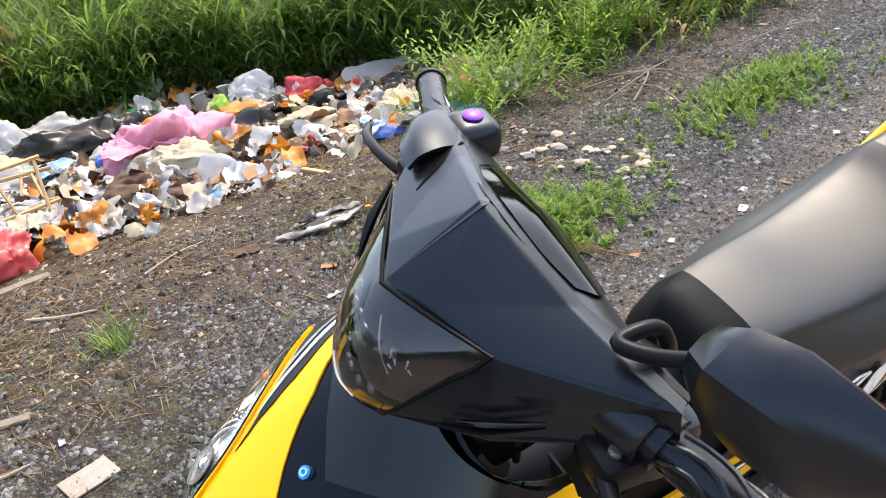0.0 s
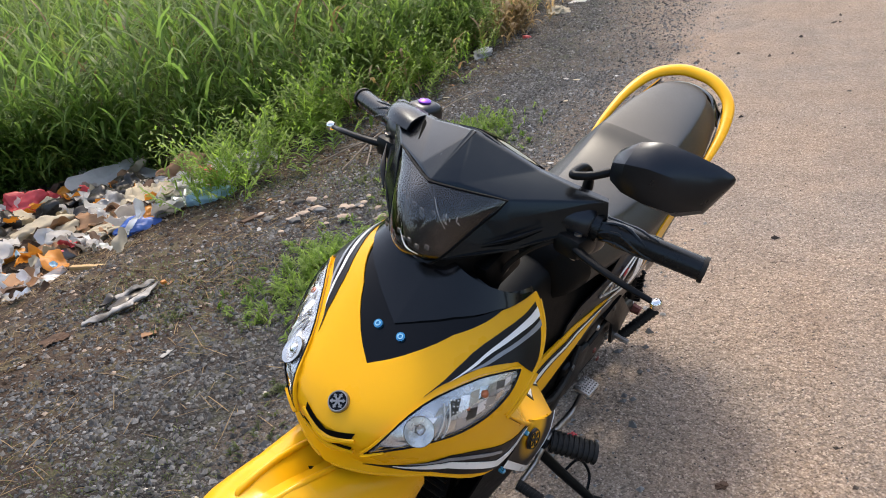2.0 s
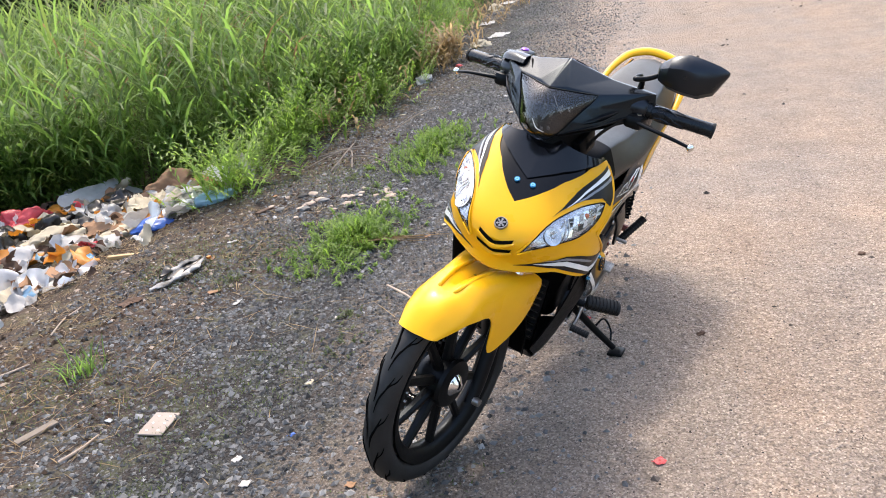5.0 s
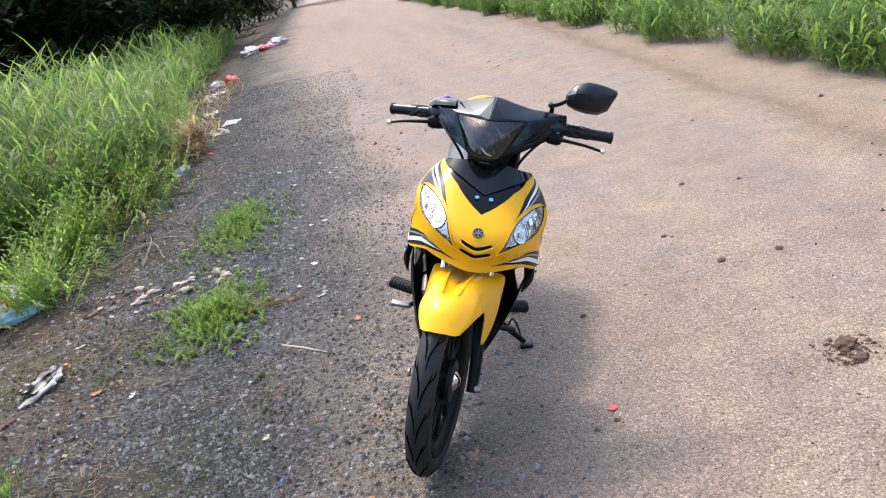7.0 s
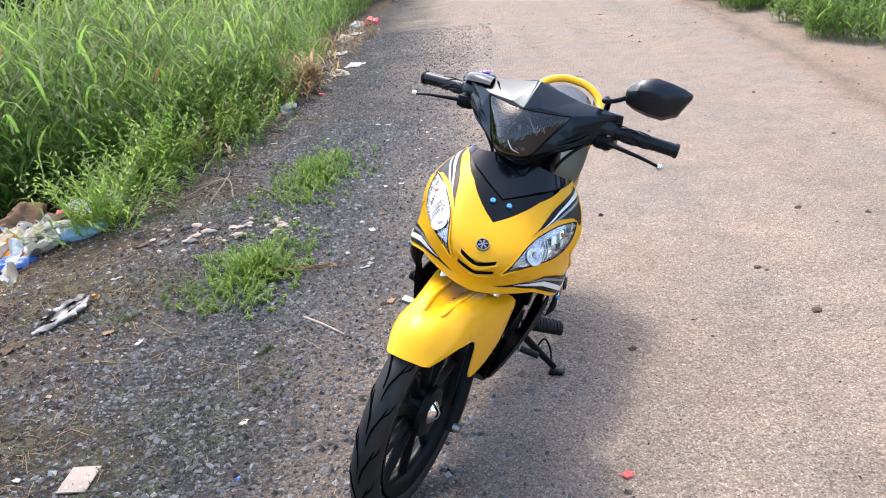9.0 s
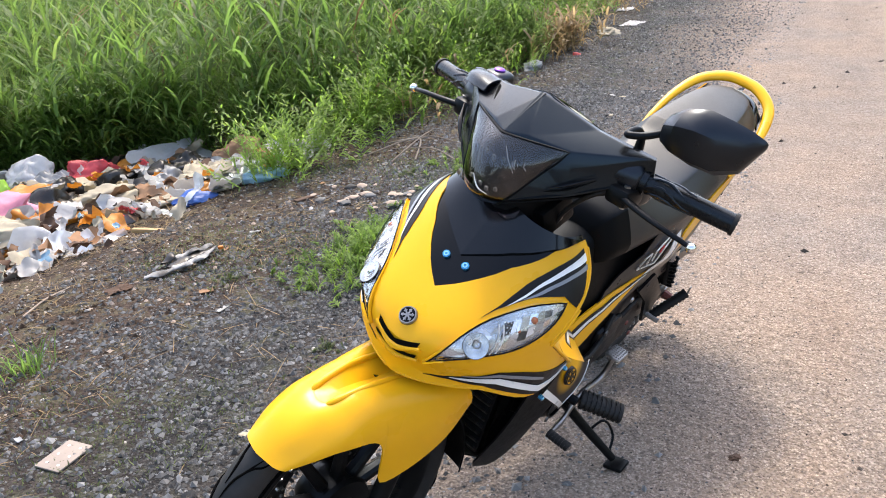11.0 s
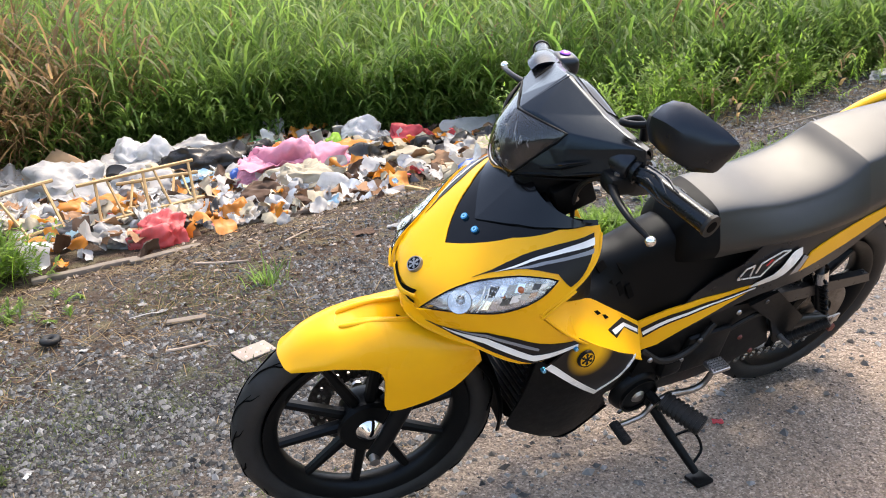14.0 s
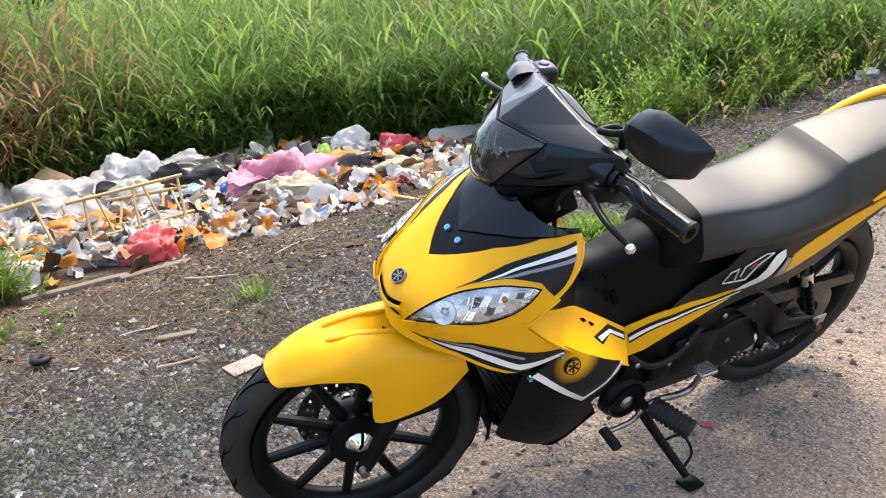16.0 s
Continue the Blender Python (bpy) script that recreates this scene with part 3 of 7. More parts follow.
stones("gravel", 14000, 4.6, 12, -0.5, 1.7, .005, .018, STONE, 291, "loose grey gravel further along the shoulder", lambda s, n: max(.15, min(1, 1.6 - .1 * s - .4 * n + .3)))
stones("gravel", 5000, 4.6, 12, -0.5, 2.0, .005, .018, GREY_CHIP, 292, "pale grey chips further along the shoulder")
stones("gravel", 26000, -4, 6, 1.4, 5.2, .0016, .006, CRUMB, 22, "loose tan grit on the road")
stones("gravel", 4500, -3.5, 5, 1.2, 3.6, .0016, .0042, STONE, 24, "loose grey grit on the road", lambda s, n: max(.12, 1.9 - .6 * n))
stones("gravel", 6000, -3.5, 5, 0.9, 3.8, .0016, .0042, CRUMB_DARK, 31, "fine dark brown grit on the road", lambda s, n: max(.15, 1.8 - .5 * n))
stones("gravel", 900, -3.5, 6.0, -0.9, 2.0, .0025, .009, PALE_CHIP, 23, "pale chips scattered in the gravel")


stones("gravel", 420, -3, 16, 1.6, 5.8, .006, .022, CRUMB_DARK, 30, "small dark stones scattered over the road")


def specks(name, count, s0, s1, n0, n1, length, width, mat, seed, label, category, keep, lean=(.4, 1.3)):
    """Tiny leaves or stalks lying loose or growing between the stones."""
    rng, V, F, made = random.Random(seed), [], [], 0
    while made < count:
        s, n = rng.uniform(s0, s1), rng.uniform(n0, n1)
        if rng.random() > keep(s, n):
            continue
        made += 1
        blade(V, F, place(s, n, .004), rng.uniform(0, 6.28), length * rng.uniform(.5, 1.6), width * rng.uniform(.6, 1.3), rng.uniform(*lean), .4, 2)
    return raw(name, V, F, mat, label, category, True)


def mossy(s, n):
    return max(0, min(1, 2.2 * noise.noise(Vector((s * 1.5, n * 1.5, 9))) + (.5 if n < .9 else 0) - .15)) * max(0, min(1, 2.0 - n))


MOSS = leaf_material("olive_moss", (0.05, 0.075, 0.02), (0.15, 0.19, 0.06))
specks("moss_leaf", 16000, -3.2, 3.4, -.2, 1.9, .013, .0022, MOSS, 25, "tiny green leaves between the gravel stones", "moss", mossy)
specks("straw_bit", 1700, -1.8, 1.8, -1.1, .55, .075, .0026, STRAW, 261, "dry straw strewn over the bare dirt", "straw", lambda s, n: max(0, min(1, .3 + 1.6 * noise.noise(Vector((s * 2.2, n * 2.2, 8))))), (1.35, 1.57))
specks("straw_bit", 2600, -3.2, 4.5, -.7, 1.7, .05, .0016, STRAW, 26, "short bits of straw on gravel and dirt", "straw", lambda s, n: max(.12, min(1, .8 - n)), (1.35, 1.57))

# ---- motorcycle ----
# its own axes: x ahead, y to its left, z up, from the ground under the front axle
LEAN, YAW, STEER, CASTER = 21.62, -146.68, -11.5, 26.0
fwd = Vector((math.cos(radians(YAW)), math.sin(radians(YAW)), 0))
lat = Vector((-fwd.y, fwd.x, 0))
c_, s_ = math.cos(radians(LEAN)), math.sin(radians(LEAN))
left_, up_ = lat * c_ - Vector((0, 0, s_)), Vector((0, 0, c_)) + lat * s_
BIKE = Matrix(((fwd.x, left_.x, up_.x, -0.4514), (fwd.y, left_.y, up_.y, 0.7767), (fwd.z, left_.z, up_.z, 0.0), (0, 0, 0, 1)))
pivot = Vector((0.1, 0, 0))
AXIS = Vector((-math.sin(radians(CASTER)), 0, math.cos(radians(CASTER))))
TURNED = Matrix.Translation(pivot) @ Matrix.Rotation(radians(STEER), 4, AXIS) @ Matrix.Translation(-pivot)
bike = tagged(rig("motorcycle", None, BIKE), "yellow and black underbone motorcycle leaning on its side stand", "motorcycle")
AXLE_F, AXLE_R = Vector((-0.005, -0.014, 0.319)), Vector((-1.2586, 0, 0.2954))


# wheels
def tyre(R, t, centre, squash=0.98):
    prof = []
    for k in range(20):
        a = 2 * math.pi * k / 20
        r, y = math.cos(a), math.sin(a)
        rr = R - t + t * (r if r > 0 else r * 0.75) * (1.0 if r > 0 else 1.0)
        prof.append((rr, y * t * squash * (1 - 0.12 * max(0, r) ** 2)))
    return turned(prof, 96, centre)


def grooves(R, t, centre, n=26):
    """Long black ribbons for the shade in the cuts, which run back from the crown of the tread, with a kink."""
    bms = []
    for k in range(n):
        for sgn in (1, -1):
            a0 = 2 * math.pi * (k + (0.5 if sgn < 0 else 0)) / n
            long = k % 2
            pts = []
            for j in range(9):
                u = j / 8
                ang = ((0.10 if long else 0.35) + (0.62 if long else 0.75) * u ** (1.6 if long else 0.8)) * sgn
                a = a0 + (0.34 if long else 0.20) * u + 0.02 * math.sin(u * 6.2)
                rr = R - t + (t + 0.0006) * math.cos(ang)
                pts.append(Vector(centre) + Vector((rr * math.cos(a), (t + 0.0006) * 0.98 * math.sin(ang) * (1 - 0.12 * math.cos(ang) ** 2), rr * math.sin(a))))
            bms.append(tube(pts, [0.001, 0.0026, 0.0029, 0.0026, 0.001], 4, 1, 0.5))
    return merge(*bms)


def rim(R, w, centre):
    prof = [(R, -w), (R + 0.008, -w), (R + 0.008, -w + 0.006), (R - 0.012, -w * 0.5), (R - 0.012, w * 0.5), (R + 0.008, w - 0.006), (R + 0.008, w), (R, w), (R - 0.022, w * 0.55), (R - 0.026, 0), (R - 0.022, -w * 0.55)]
    return turned(prof, 72, centre)


def spoke(a, r0, r1, centre):
    bm = bmesh.new()
    rings = []
    for u in (0, 0.5, 1):
        r, w, d = r0 + (r1 - r0) * u, 0.0125 - 0.0035 * u, 0.013 - 0.003 * u
        rings.append([Vector((r, p * d, q * w)) for p, q in ((1, 0.5), (0.5, 1), (-0.5, 1), (-1, 0.5), (-1, -0.5), (-0.5, -1), (0.5, -1), (1, -0.5))])
    bridge(bm, rings)
    bm.transform(Matrix.Translation(centre) @ Matrix.Rotation(a, 4, "Y"))
    return bm


def wheel(name, R, t, centre, move, disc_side, label):
    w = rig(name, bike)
    tagged(w, label)
    part("tyre", tyre(R, t, centre), TREAD, w, "black rubber tyre with curved grooves", 60, move)
    part("tread_groove", grooves(R, t, centre, 34), GROOVE, w, "", 0, move)
    part("rim", rim(R - 2 * t + 0.004, t * 0.82, centre), METAL, w, "black cast rim", 50, move)
    for k in range(10):
        part("spoke", spoke(2 * math.pi * k / 10 + 0.2, 0.045, R - 2 * t - 0.006, centre), METAL, w, "", 40, move)
    part("hub", turned([(0.02, -0.05), (0.048, -0.05), (0.058, -0.03), (0.058, 0.022), (0.066, 0.025), (0.062, 0.034), (0.034, 0.038), (0.02, 0.038)], 36, centre), METAL, w, "", 40, move)
    if disc_side:
        y = -0.055
        part("brake_disc", turned([(0.07, y), (0.118, y), (0.118, y + 0.004), (0.07, y + 0.004)], 48, centre), STEEL, w, "drilled steel brake disc", 40, move)
        holes = []
        for k in range(30):
            for r in (0.080 + 0.006 * (k % 3), 0.103 + 0.006 * (k % 2)):
                a = 2 * math.pi * k / 30
                holes.append(turned([(0.0001, y - 0.001), (0.0038, y - 0.001), (0.0038, y + 0.005), (0.0001, y + 0.005)], 6, (centre[0] + r * math.cos(a), 0, centre[2] + r * math.sin(a))))
        part("disc_hole", merge(*holes), ALU, w, "", 0, move)
    return w


front = wheel("front_wheel", 0.280, 0.036, AXLE_F, TURNED, True, "black ten-spoke cast front wheel")
part("hub_cap", turned([(0.0001, 0.056), (0.010, 0.055), (0.014, 0.051), (0.028, 0.041), (0.031, 0.036), (0.0001, 0.030)], 28, AXLE_F), CHROME, front, "silver cone hub cap", 40, TURNED)
rear = wheel("rear_wheel", 0.292, 0.042, AXLE_R, None, False, "black ten-spoke cast rear wheel")
part("sprocket", turned([(0.05, 0.062), (0.095, 0.062), (0.1, 0.065), (0.095, 0.068), (0.05, 0.068)], 42, AXLE_R), STEEL, rear, "", 40)

# fork
fork = rig("fork", bike)


def on_fork(z, y, ahead=0.0):
    """A point on the fork's line at a height."""
    return Vector((ahead - (z - 0.310) * math.tan(radians(CASTER)), y, z))


for sy in (1, -1):
    y = 0.066 * sy
    lower = tube([on_fork(0.296, y * 1.16, -.006), on_fork(0.345, y * 1.15, -.008), on_fork(0.41, y * 1.1, -.004), on_fork(0.53, y)], [0.0155, 0.017, 0.018, 0.0175], 16, 4)
    part("lower_leg", lower, METAL, fork, "black lower fork leg", 40, TURNED)
    part("stanchion", tube([on_fork(0.49, y), on_fork(0.70, y)], 0.0145, 16, 2), CHROME, fork, "chrome fork tube", 40, TURNED)
    part("axle_nut", turned([(0.0001, 0.104), (0.010, 0.103), (0.011, 0.086), (0.0001, 0.086)], 12, (0.0, 0, 0.310)) if sy > 0 else turned([(0.0001, -0.102), (0.012, -0.102), (0.012, -0.095), (0.0001, -0.095)], 12, AXLE_F), ALU, fork, "", 30, TURNED)
part("fork_crown", box(on_fork(0.70, 0), (0.06, 0.2, 0.03), 0.008), METAL, fork, "", 40, TURNED)
part("brake_caliper", box((-0.085, -0.075, 0.36), (0.05, 0.045, 0.09), 0.012), METAL, fork, "black brake caliper", 40, TURNED)

# front mudguard, on the fork
mud = rig("front_mudguard", bike)
rows = [
    [(.176, 0, .547), (.173, .020, .546), (.168, .038, .543), (.162, .048, .542), (.155, .053, .540)],
    [(.132, 0, .586), (.130, .030, .583), (.125, .052, .569), (.119, .066, .560), (.112, .070, .552)],
    [(.090, 0, .606), (.089, .031, .604), (.087, .055, .589), (.085, .074, .572), (.081, .079, .559)],
    [(.055, 0, .609), (.055, .030, .612), (.055, .058, .600), (.055, .079, .579), (.052, .084, .558)],
    [(.010, 0, .609), (.012, .033, .623), (.013, .063, .608), (.010, .083, .577), (.004, .088, .550)],
    [(-.018, 0, .607), (-.018, .033, .624), (-.018, .066, .609), (-.018, .087, .570), (-.016, .090, .520)],
    [(-.030, 0, .605), (-.030, .034, .623), (-.031, .068, .610), (-.030, .090, .558), (-.023, .087, .440)],
    [(-.080, 0, .600), (-.082, .036, .618), (-.086, .074, .612), (-.088, .101, .560), (-.085, .098, .455)],
    [(-.125, 0, .597), (-.130, .036, .612), (-.138, .082, .606), (-.145, .108, .572), (-.152, .104, .494)],
    [(-.175, 0, .594), (-.176, .036, .600), (-.180, .086, .602), (-.190, .109, .588), (-.200, .106, .556)],
]
part("mudguard_shell", skin(rows, 4, 2, 0.003, True, (-.03, 0, .35)), YELLOW, mud, "yellow painted front mudguard", 34, TURNED)
flap = [[(AXLE_F.x + r * math.cos(radians(a)), y, AXLE_F.z + r * math.sin(radians(a))) for y, r in ((0, 0.290), (0.045, 0.286), (0.058, 0.274))] for a in (100, 125, 150, 172, 186)]
crest = [(.060, .018, .611), (.048, .024, .618), (-.02, .031, .626), (-.09, .034, .619), (-.15, .036, .610)]
for sgn in (1, -1):
    part("mudguard_ridge", tube([(x, sgn * y, z - .004) for x, y, z in crest], [.003, .006, .006, .005, .003], 8, 5), YELLOW, mud, "", 50, TURNED)
part("mudguard_step", tube([(.060, -.018, .607), (.066, 0, .605), (.060, .018, .607)], .0045, 8, 5), YELLOW, mud, "", 50, TURNED)
part("inner_guard", skin(flap, 4, 4, 0.003, True, tuple(AXLE_F)), MATTE, mud, "black inner mudguard", 40, TURNED)

# front fairing: a shell round an upright line, by angle and height
XC = -0.35
SHELL = [(-.066, 0, .60), (-.06, 0, .645), (-.05, 0, .70), (-.074, 0, .751), (-.128, 0, .787), (-.176, 0, .822), (-.30, 0, .91), (-.06, .061, .705), (-.082, .061, .66), (-.236, .196, .637),
         (-.258, .196, .606), (-.322, .194, .636), (-.258, .178, .807), (-.352, .136, .871), (-.368, .202, .599), (-.535, .168, .5), (-.412, .189, .464), (-.095, .11, .745), (-.175, .165, .72), (-.09, .1, .62)]
polar = []
for x, y, z in SHELL:
    a = math.degrees(math.atan2(y, x - XC))
    polar += [(a, z - 0.7, math.hypot(x - XC, y))] + ([(-a, z - 0.7, math.hypot(x - XC, y))] if a > 1 else [])
ROUND = Field(polar, 60, 0.12)


def shell(off=0.0):
    def at(a, z):
        r = ROUND(a, z - 0.7) + off
        return (XC + r * math.cos(radians(a)), r * math.sin(radians(a)), z)
    return at


fairing = rig("front_fairing", bike)
STEP = (6, 0.02)
YEL = [(0, .787), (16, .816), (31, .840), (60, .868), (80, .874), (92, .873), (92, .862), (87, .836), (79, .812), (70, .788), (60, .755), (58, .735), (70, .69), (83, .657), (58, .626), (32, .655), (14, .644), (0, .637)]
part("yellow_panel", patch(YEL, shell(), STEP, 0.004, "join"), YELLOW, fairing, "glossy yellow front panel", 30)
VEE = [(0, .78), (16, .808), (31, .832), (60, .860), (92, .868), (92, .878), (60, .885), (40, .90), (0, .92)]
part("black_centre_panel", patch(VEE, shell(-0.004), STEP, 0.004, "join"), GLOSS, fairing, "gloss black centre panel", 30)

def raised(a, z):
    return shell(.002 + .34 * max(0, z - .832 - .0004 * abs(a)))(a, z)


pair("centre_plateau", [(0, .829), (12, .842), (30, .858), (55, .872), (86, .879), (60, .893), (35, .905), (0, .922)], raised, STEP, 0.009, PLATEAU, fairing, "raised gloss black plateau", 25)
# the yellow ledge on each side: an outer edge, and an inner edge that runs back against the tunnel
LEDGE_OUT = [(-.2265, .187, .745), (-.290, .199, .685), (-.341, .194, .641), (-.440, .186, .568), (-.538, .172, .497)]
LEDGE_IN = [(-.236, .188, .769), (-.333, .150, .710), (-.401, .118, .667), (-.489, .104, .595), (-.576, .096, .525)]


def ledge(off=0.0):
    """A point on the ledge: u along it, v from its outer edge inwards."""
    def at(u, v):
        a, b = (Vector([float(np.interp(u, [0, .25, .5, .75, 1], [p[k] for p in line])) for k in range(3)]) for line in (LEDGE_OUT, LEDGE_IN))
        sag = -.010 * math.sin(math.pi * min(1, max(0, v))) * math.sin(math.pi * min(1, max(0, u)))
        p = a.lerp(b, v) + Vector((0, .75, .66)) * (off + sag)
        return (p.x, p.y, p.z)
    return at


for sgn in (1, -1):
    flip_ = Matrix.Diagonal((1, sgn, 1, 1))
    grid_ = [[ledge()(u, v) for v in (0, .3, .6, 1)] for u in np.linspace(0, 1, 9)]
    part("side_wing", skin(grid_, 2, 2, .004, False, (-.4, 0, .3)), YELLOW, fairing, "yellow side ledge with two slots", 40, flip_)
    end_ = [[ledge()(1, v) for v in (0, .5, 1)], [(-.560, .136, .468), (-.566, .118, .458), (-.569, .100, .452)]]
    part("wing_end", skin(end_, 2, 2, .003, False, (-.4, 0, .5)), YELLOW, fairing, "", 30, flip_)
    part("wing_edge", tube([(x, sgn * y, z) for x, y, z in LEDGE_OUT], [.002, .0035, .0035, .0035, .002], 8, 5), YELLOW, fairing, "", 40)
    part("wing_web", skin([[(x, y - .001, z - .002) for x, y, z in LEDGE_OUT], [(x, y - .022, z - .02) for x, y, z in LEDGE_OUT]], 2, 3, .003), MATTE, fairing, "", 40, flip_)
for slot in ([(.562, .767), (.588, .817), (.625, .783), (.60, .717)], [(.638, .767), (.663, .80), (.70, .767), (.675, .70)]):
    pair("wing_slot", slot, ledge(.0015), (.05, .1), 0.001, DARK, fairing, "", 0)
pair("wing_chevron", [(.705, .48), (.822, .90), (.992, .87), (.985, .64), (.852, .69), (.782, .36)], ledge(.0012), (.05, .1), 0.001, DECAL, fairing, "", 0)
pair("white_chevron", [(.738, .50), (.838, .79), (.978, .78), (.978, .69), (.85, .71), (.770, .43)], ledge(.0024), (.05, .1), 0.001, WHITE, fairing, "", 0)
pair("charcoal_decal", [(24, .783), (41, .829), (60, .852), (86, .866), (82.5, .840), (75, .811), (69, .797), (62, .817), (53, .818), (43, .814), (30, .797)], shell(0.0018), STEP, 0.0012, DECAL, fairing, "charcoal graphic panel", 30)
pair("white_stripe", [(32, .8005), (41, .8185), (50, .8345), (66, .8505), (85.5, .861), (84.6, .851), (66, .8445), (50, .8305), (41, .8155)], shell(0.0034), STEP, 0.001, WHITE, fairing, "white stripe", 0)
pair("grey_stripe", [(38, .8105), (46, .8205), (54, .8305), (68, .8405), (84, .8470), (83, .8405), (70, .8370), (57, .8290), (47, .8185)], shell(0.0034), STEP, 0.001, GREY, fairing, "grey stripe", 0)
LOW = [(11, .658), (24, .680), (37, .695), (48, .688), (60, .674), (83, .653), (83.5, .640), (58.5, .627), (45, .648), (32, .665), (20, .666)]
pair("black_graphic", LOW, shell(0.0018), STEP, 0.0012, DECAL, fairing, "black graphic band", 0)
pair("white_pinstripe", [(20, .673), (30, .681), (38, .682), (48, .667), (58, .649), (70, .646), (83, .645), (83.6, .638), (70, .636), (59, .635), (47, .656), (37, .671), (29, .673)], shell(0.0034), STEP, 0.001, WHITE, fairing, "white pinstripe", 0)
pair("grey_pinstripe", [(24, .684), (37, .692), (48, .681), (60, .664), (60, .659), (48, .675), (37, .686)], shell(0.0034), STEP, 0.001, GREY, fairing, "", 0)
# flat dark chevrons on the panel carry the shade of the slots
for z0, tip in ((.722, .715), (.697, .690)):
    part("air_slot", patch([(-8.5, z0 + .008), (0, tip + .000), (8.5, z0 + .008), (8, z0 - .001), (0, tip - .010), (-8, z0 - .001)], shell(0.0015), (2, 0.01), 0.001), DARK, fairing, "chevron air slot", 0)
    part("slot_lip", tube([shell(0.002)(a, z) for a, z in ((-9, z0 - .002), (0, tip - .0135), (9, z0 - .002))], [0.003, 0.0065, 0.003], 8, 6), YELLOW, fairing, "", 40)


def lip(line, r, mat, off, parent, sides=(1, -1)):
    """The rounded rim of a panel."""
    for sgn in sides:
        pts = []
        for q in spline([(a, z * 500, 0) for a, z in line], 5):
            p = shell(off)(q.x, q.y / 500)
            pts.append((p[0], sgn * p[1], p[2]))
        part("panel_rim", tube(pts, r, 7, 1), mat, parent, "", 60)


lip(YEL[6:12], .0032, YELLOW, -.0015, fairing)
lip([(2, .639), (14, .645), (32, .656), (58, .627), (83, .657)], .0024, YELLOW, -.0012, fairing)
lip([(58, .735), (60, .745), (66, .772), (72, .790)], .0030, YELLOW, .0015, fairing)

# headlights
HL = [(11.5, .703), (18.7, .757), (27.6, .786), (43.7, .808), (58, .813), (63, .811), (56.5, .784), (47.5, .760), (39, .746), (27.8, .737), (17.6, .721)]
HL = eased(HL)


def shrink(poly, f, ca=36.0, cz=0.765):
    return [(ca + (a - ca) * f, cz + (z - cz) * f) for a, z in poly]


def ring_patch(outer, inner, off, thick, sign):
    bm = bmesh.new()
    n = len(outer)
    for i in range(n):
        j = (i + 1) % n
        for k in range(4):
            f0, f1 = k / 4, (k + 1) / 4
            q = []
            for P, f in ((outer, f0), (outer, f1), (inner, f1), (inner, f0)):
                a, z = P[i][0] + (P[j][0] - P[i][0]) * f, P[i][1] + (P[j][1] - P[i][1]) * f
                p = shell(off)(a, z)
                q.append(bm.verts.new((p[0], sign * p[1], p[2])))
            bm.faces.new(q)
    bmesh.ops.remove_doubles(bm, verts=bm.verts, dist=1e-5)
    return thicken(bm, thick)


def disc_on(fn, a, z, r, d, n=32):
    p = Vector(fn(a, z))
    e = 0.4
    t1, t2 = Vector(fn(a + e, z)) - Vector(fn(a - e, z)), Vector(fn(a, z + .004)) - Vector(fn(a, z - .004))
    nrm = t1.cross(t2).normalized()
    if nrm.x * math.cos(radians(a)) + nrm.y * math.sin(radians(a)) < 0:
        nrm = -nrm
    bm = bmesh.new()
    bmesh.ops.create_cone(bm, cap_ends=True, segments=n, radius1=r, radius2=r * 0.93, depth=d)
    m = Matrix.Translation(p) @ nrm.to_track_quat("Z", "Y").to_matrix().to_4x4()
    bm.transform(m)
    return bm, m


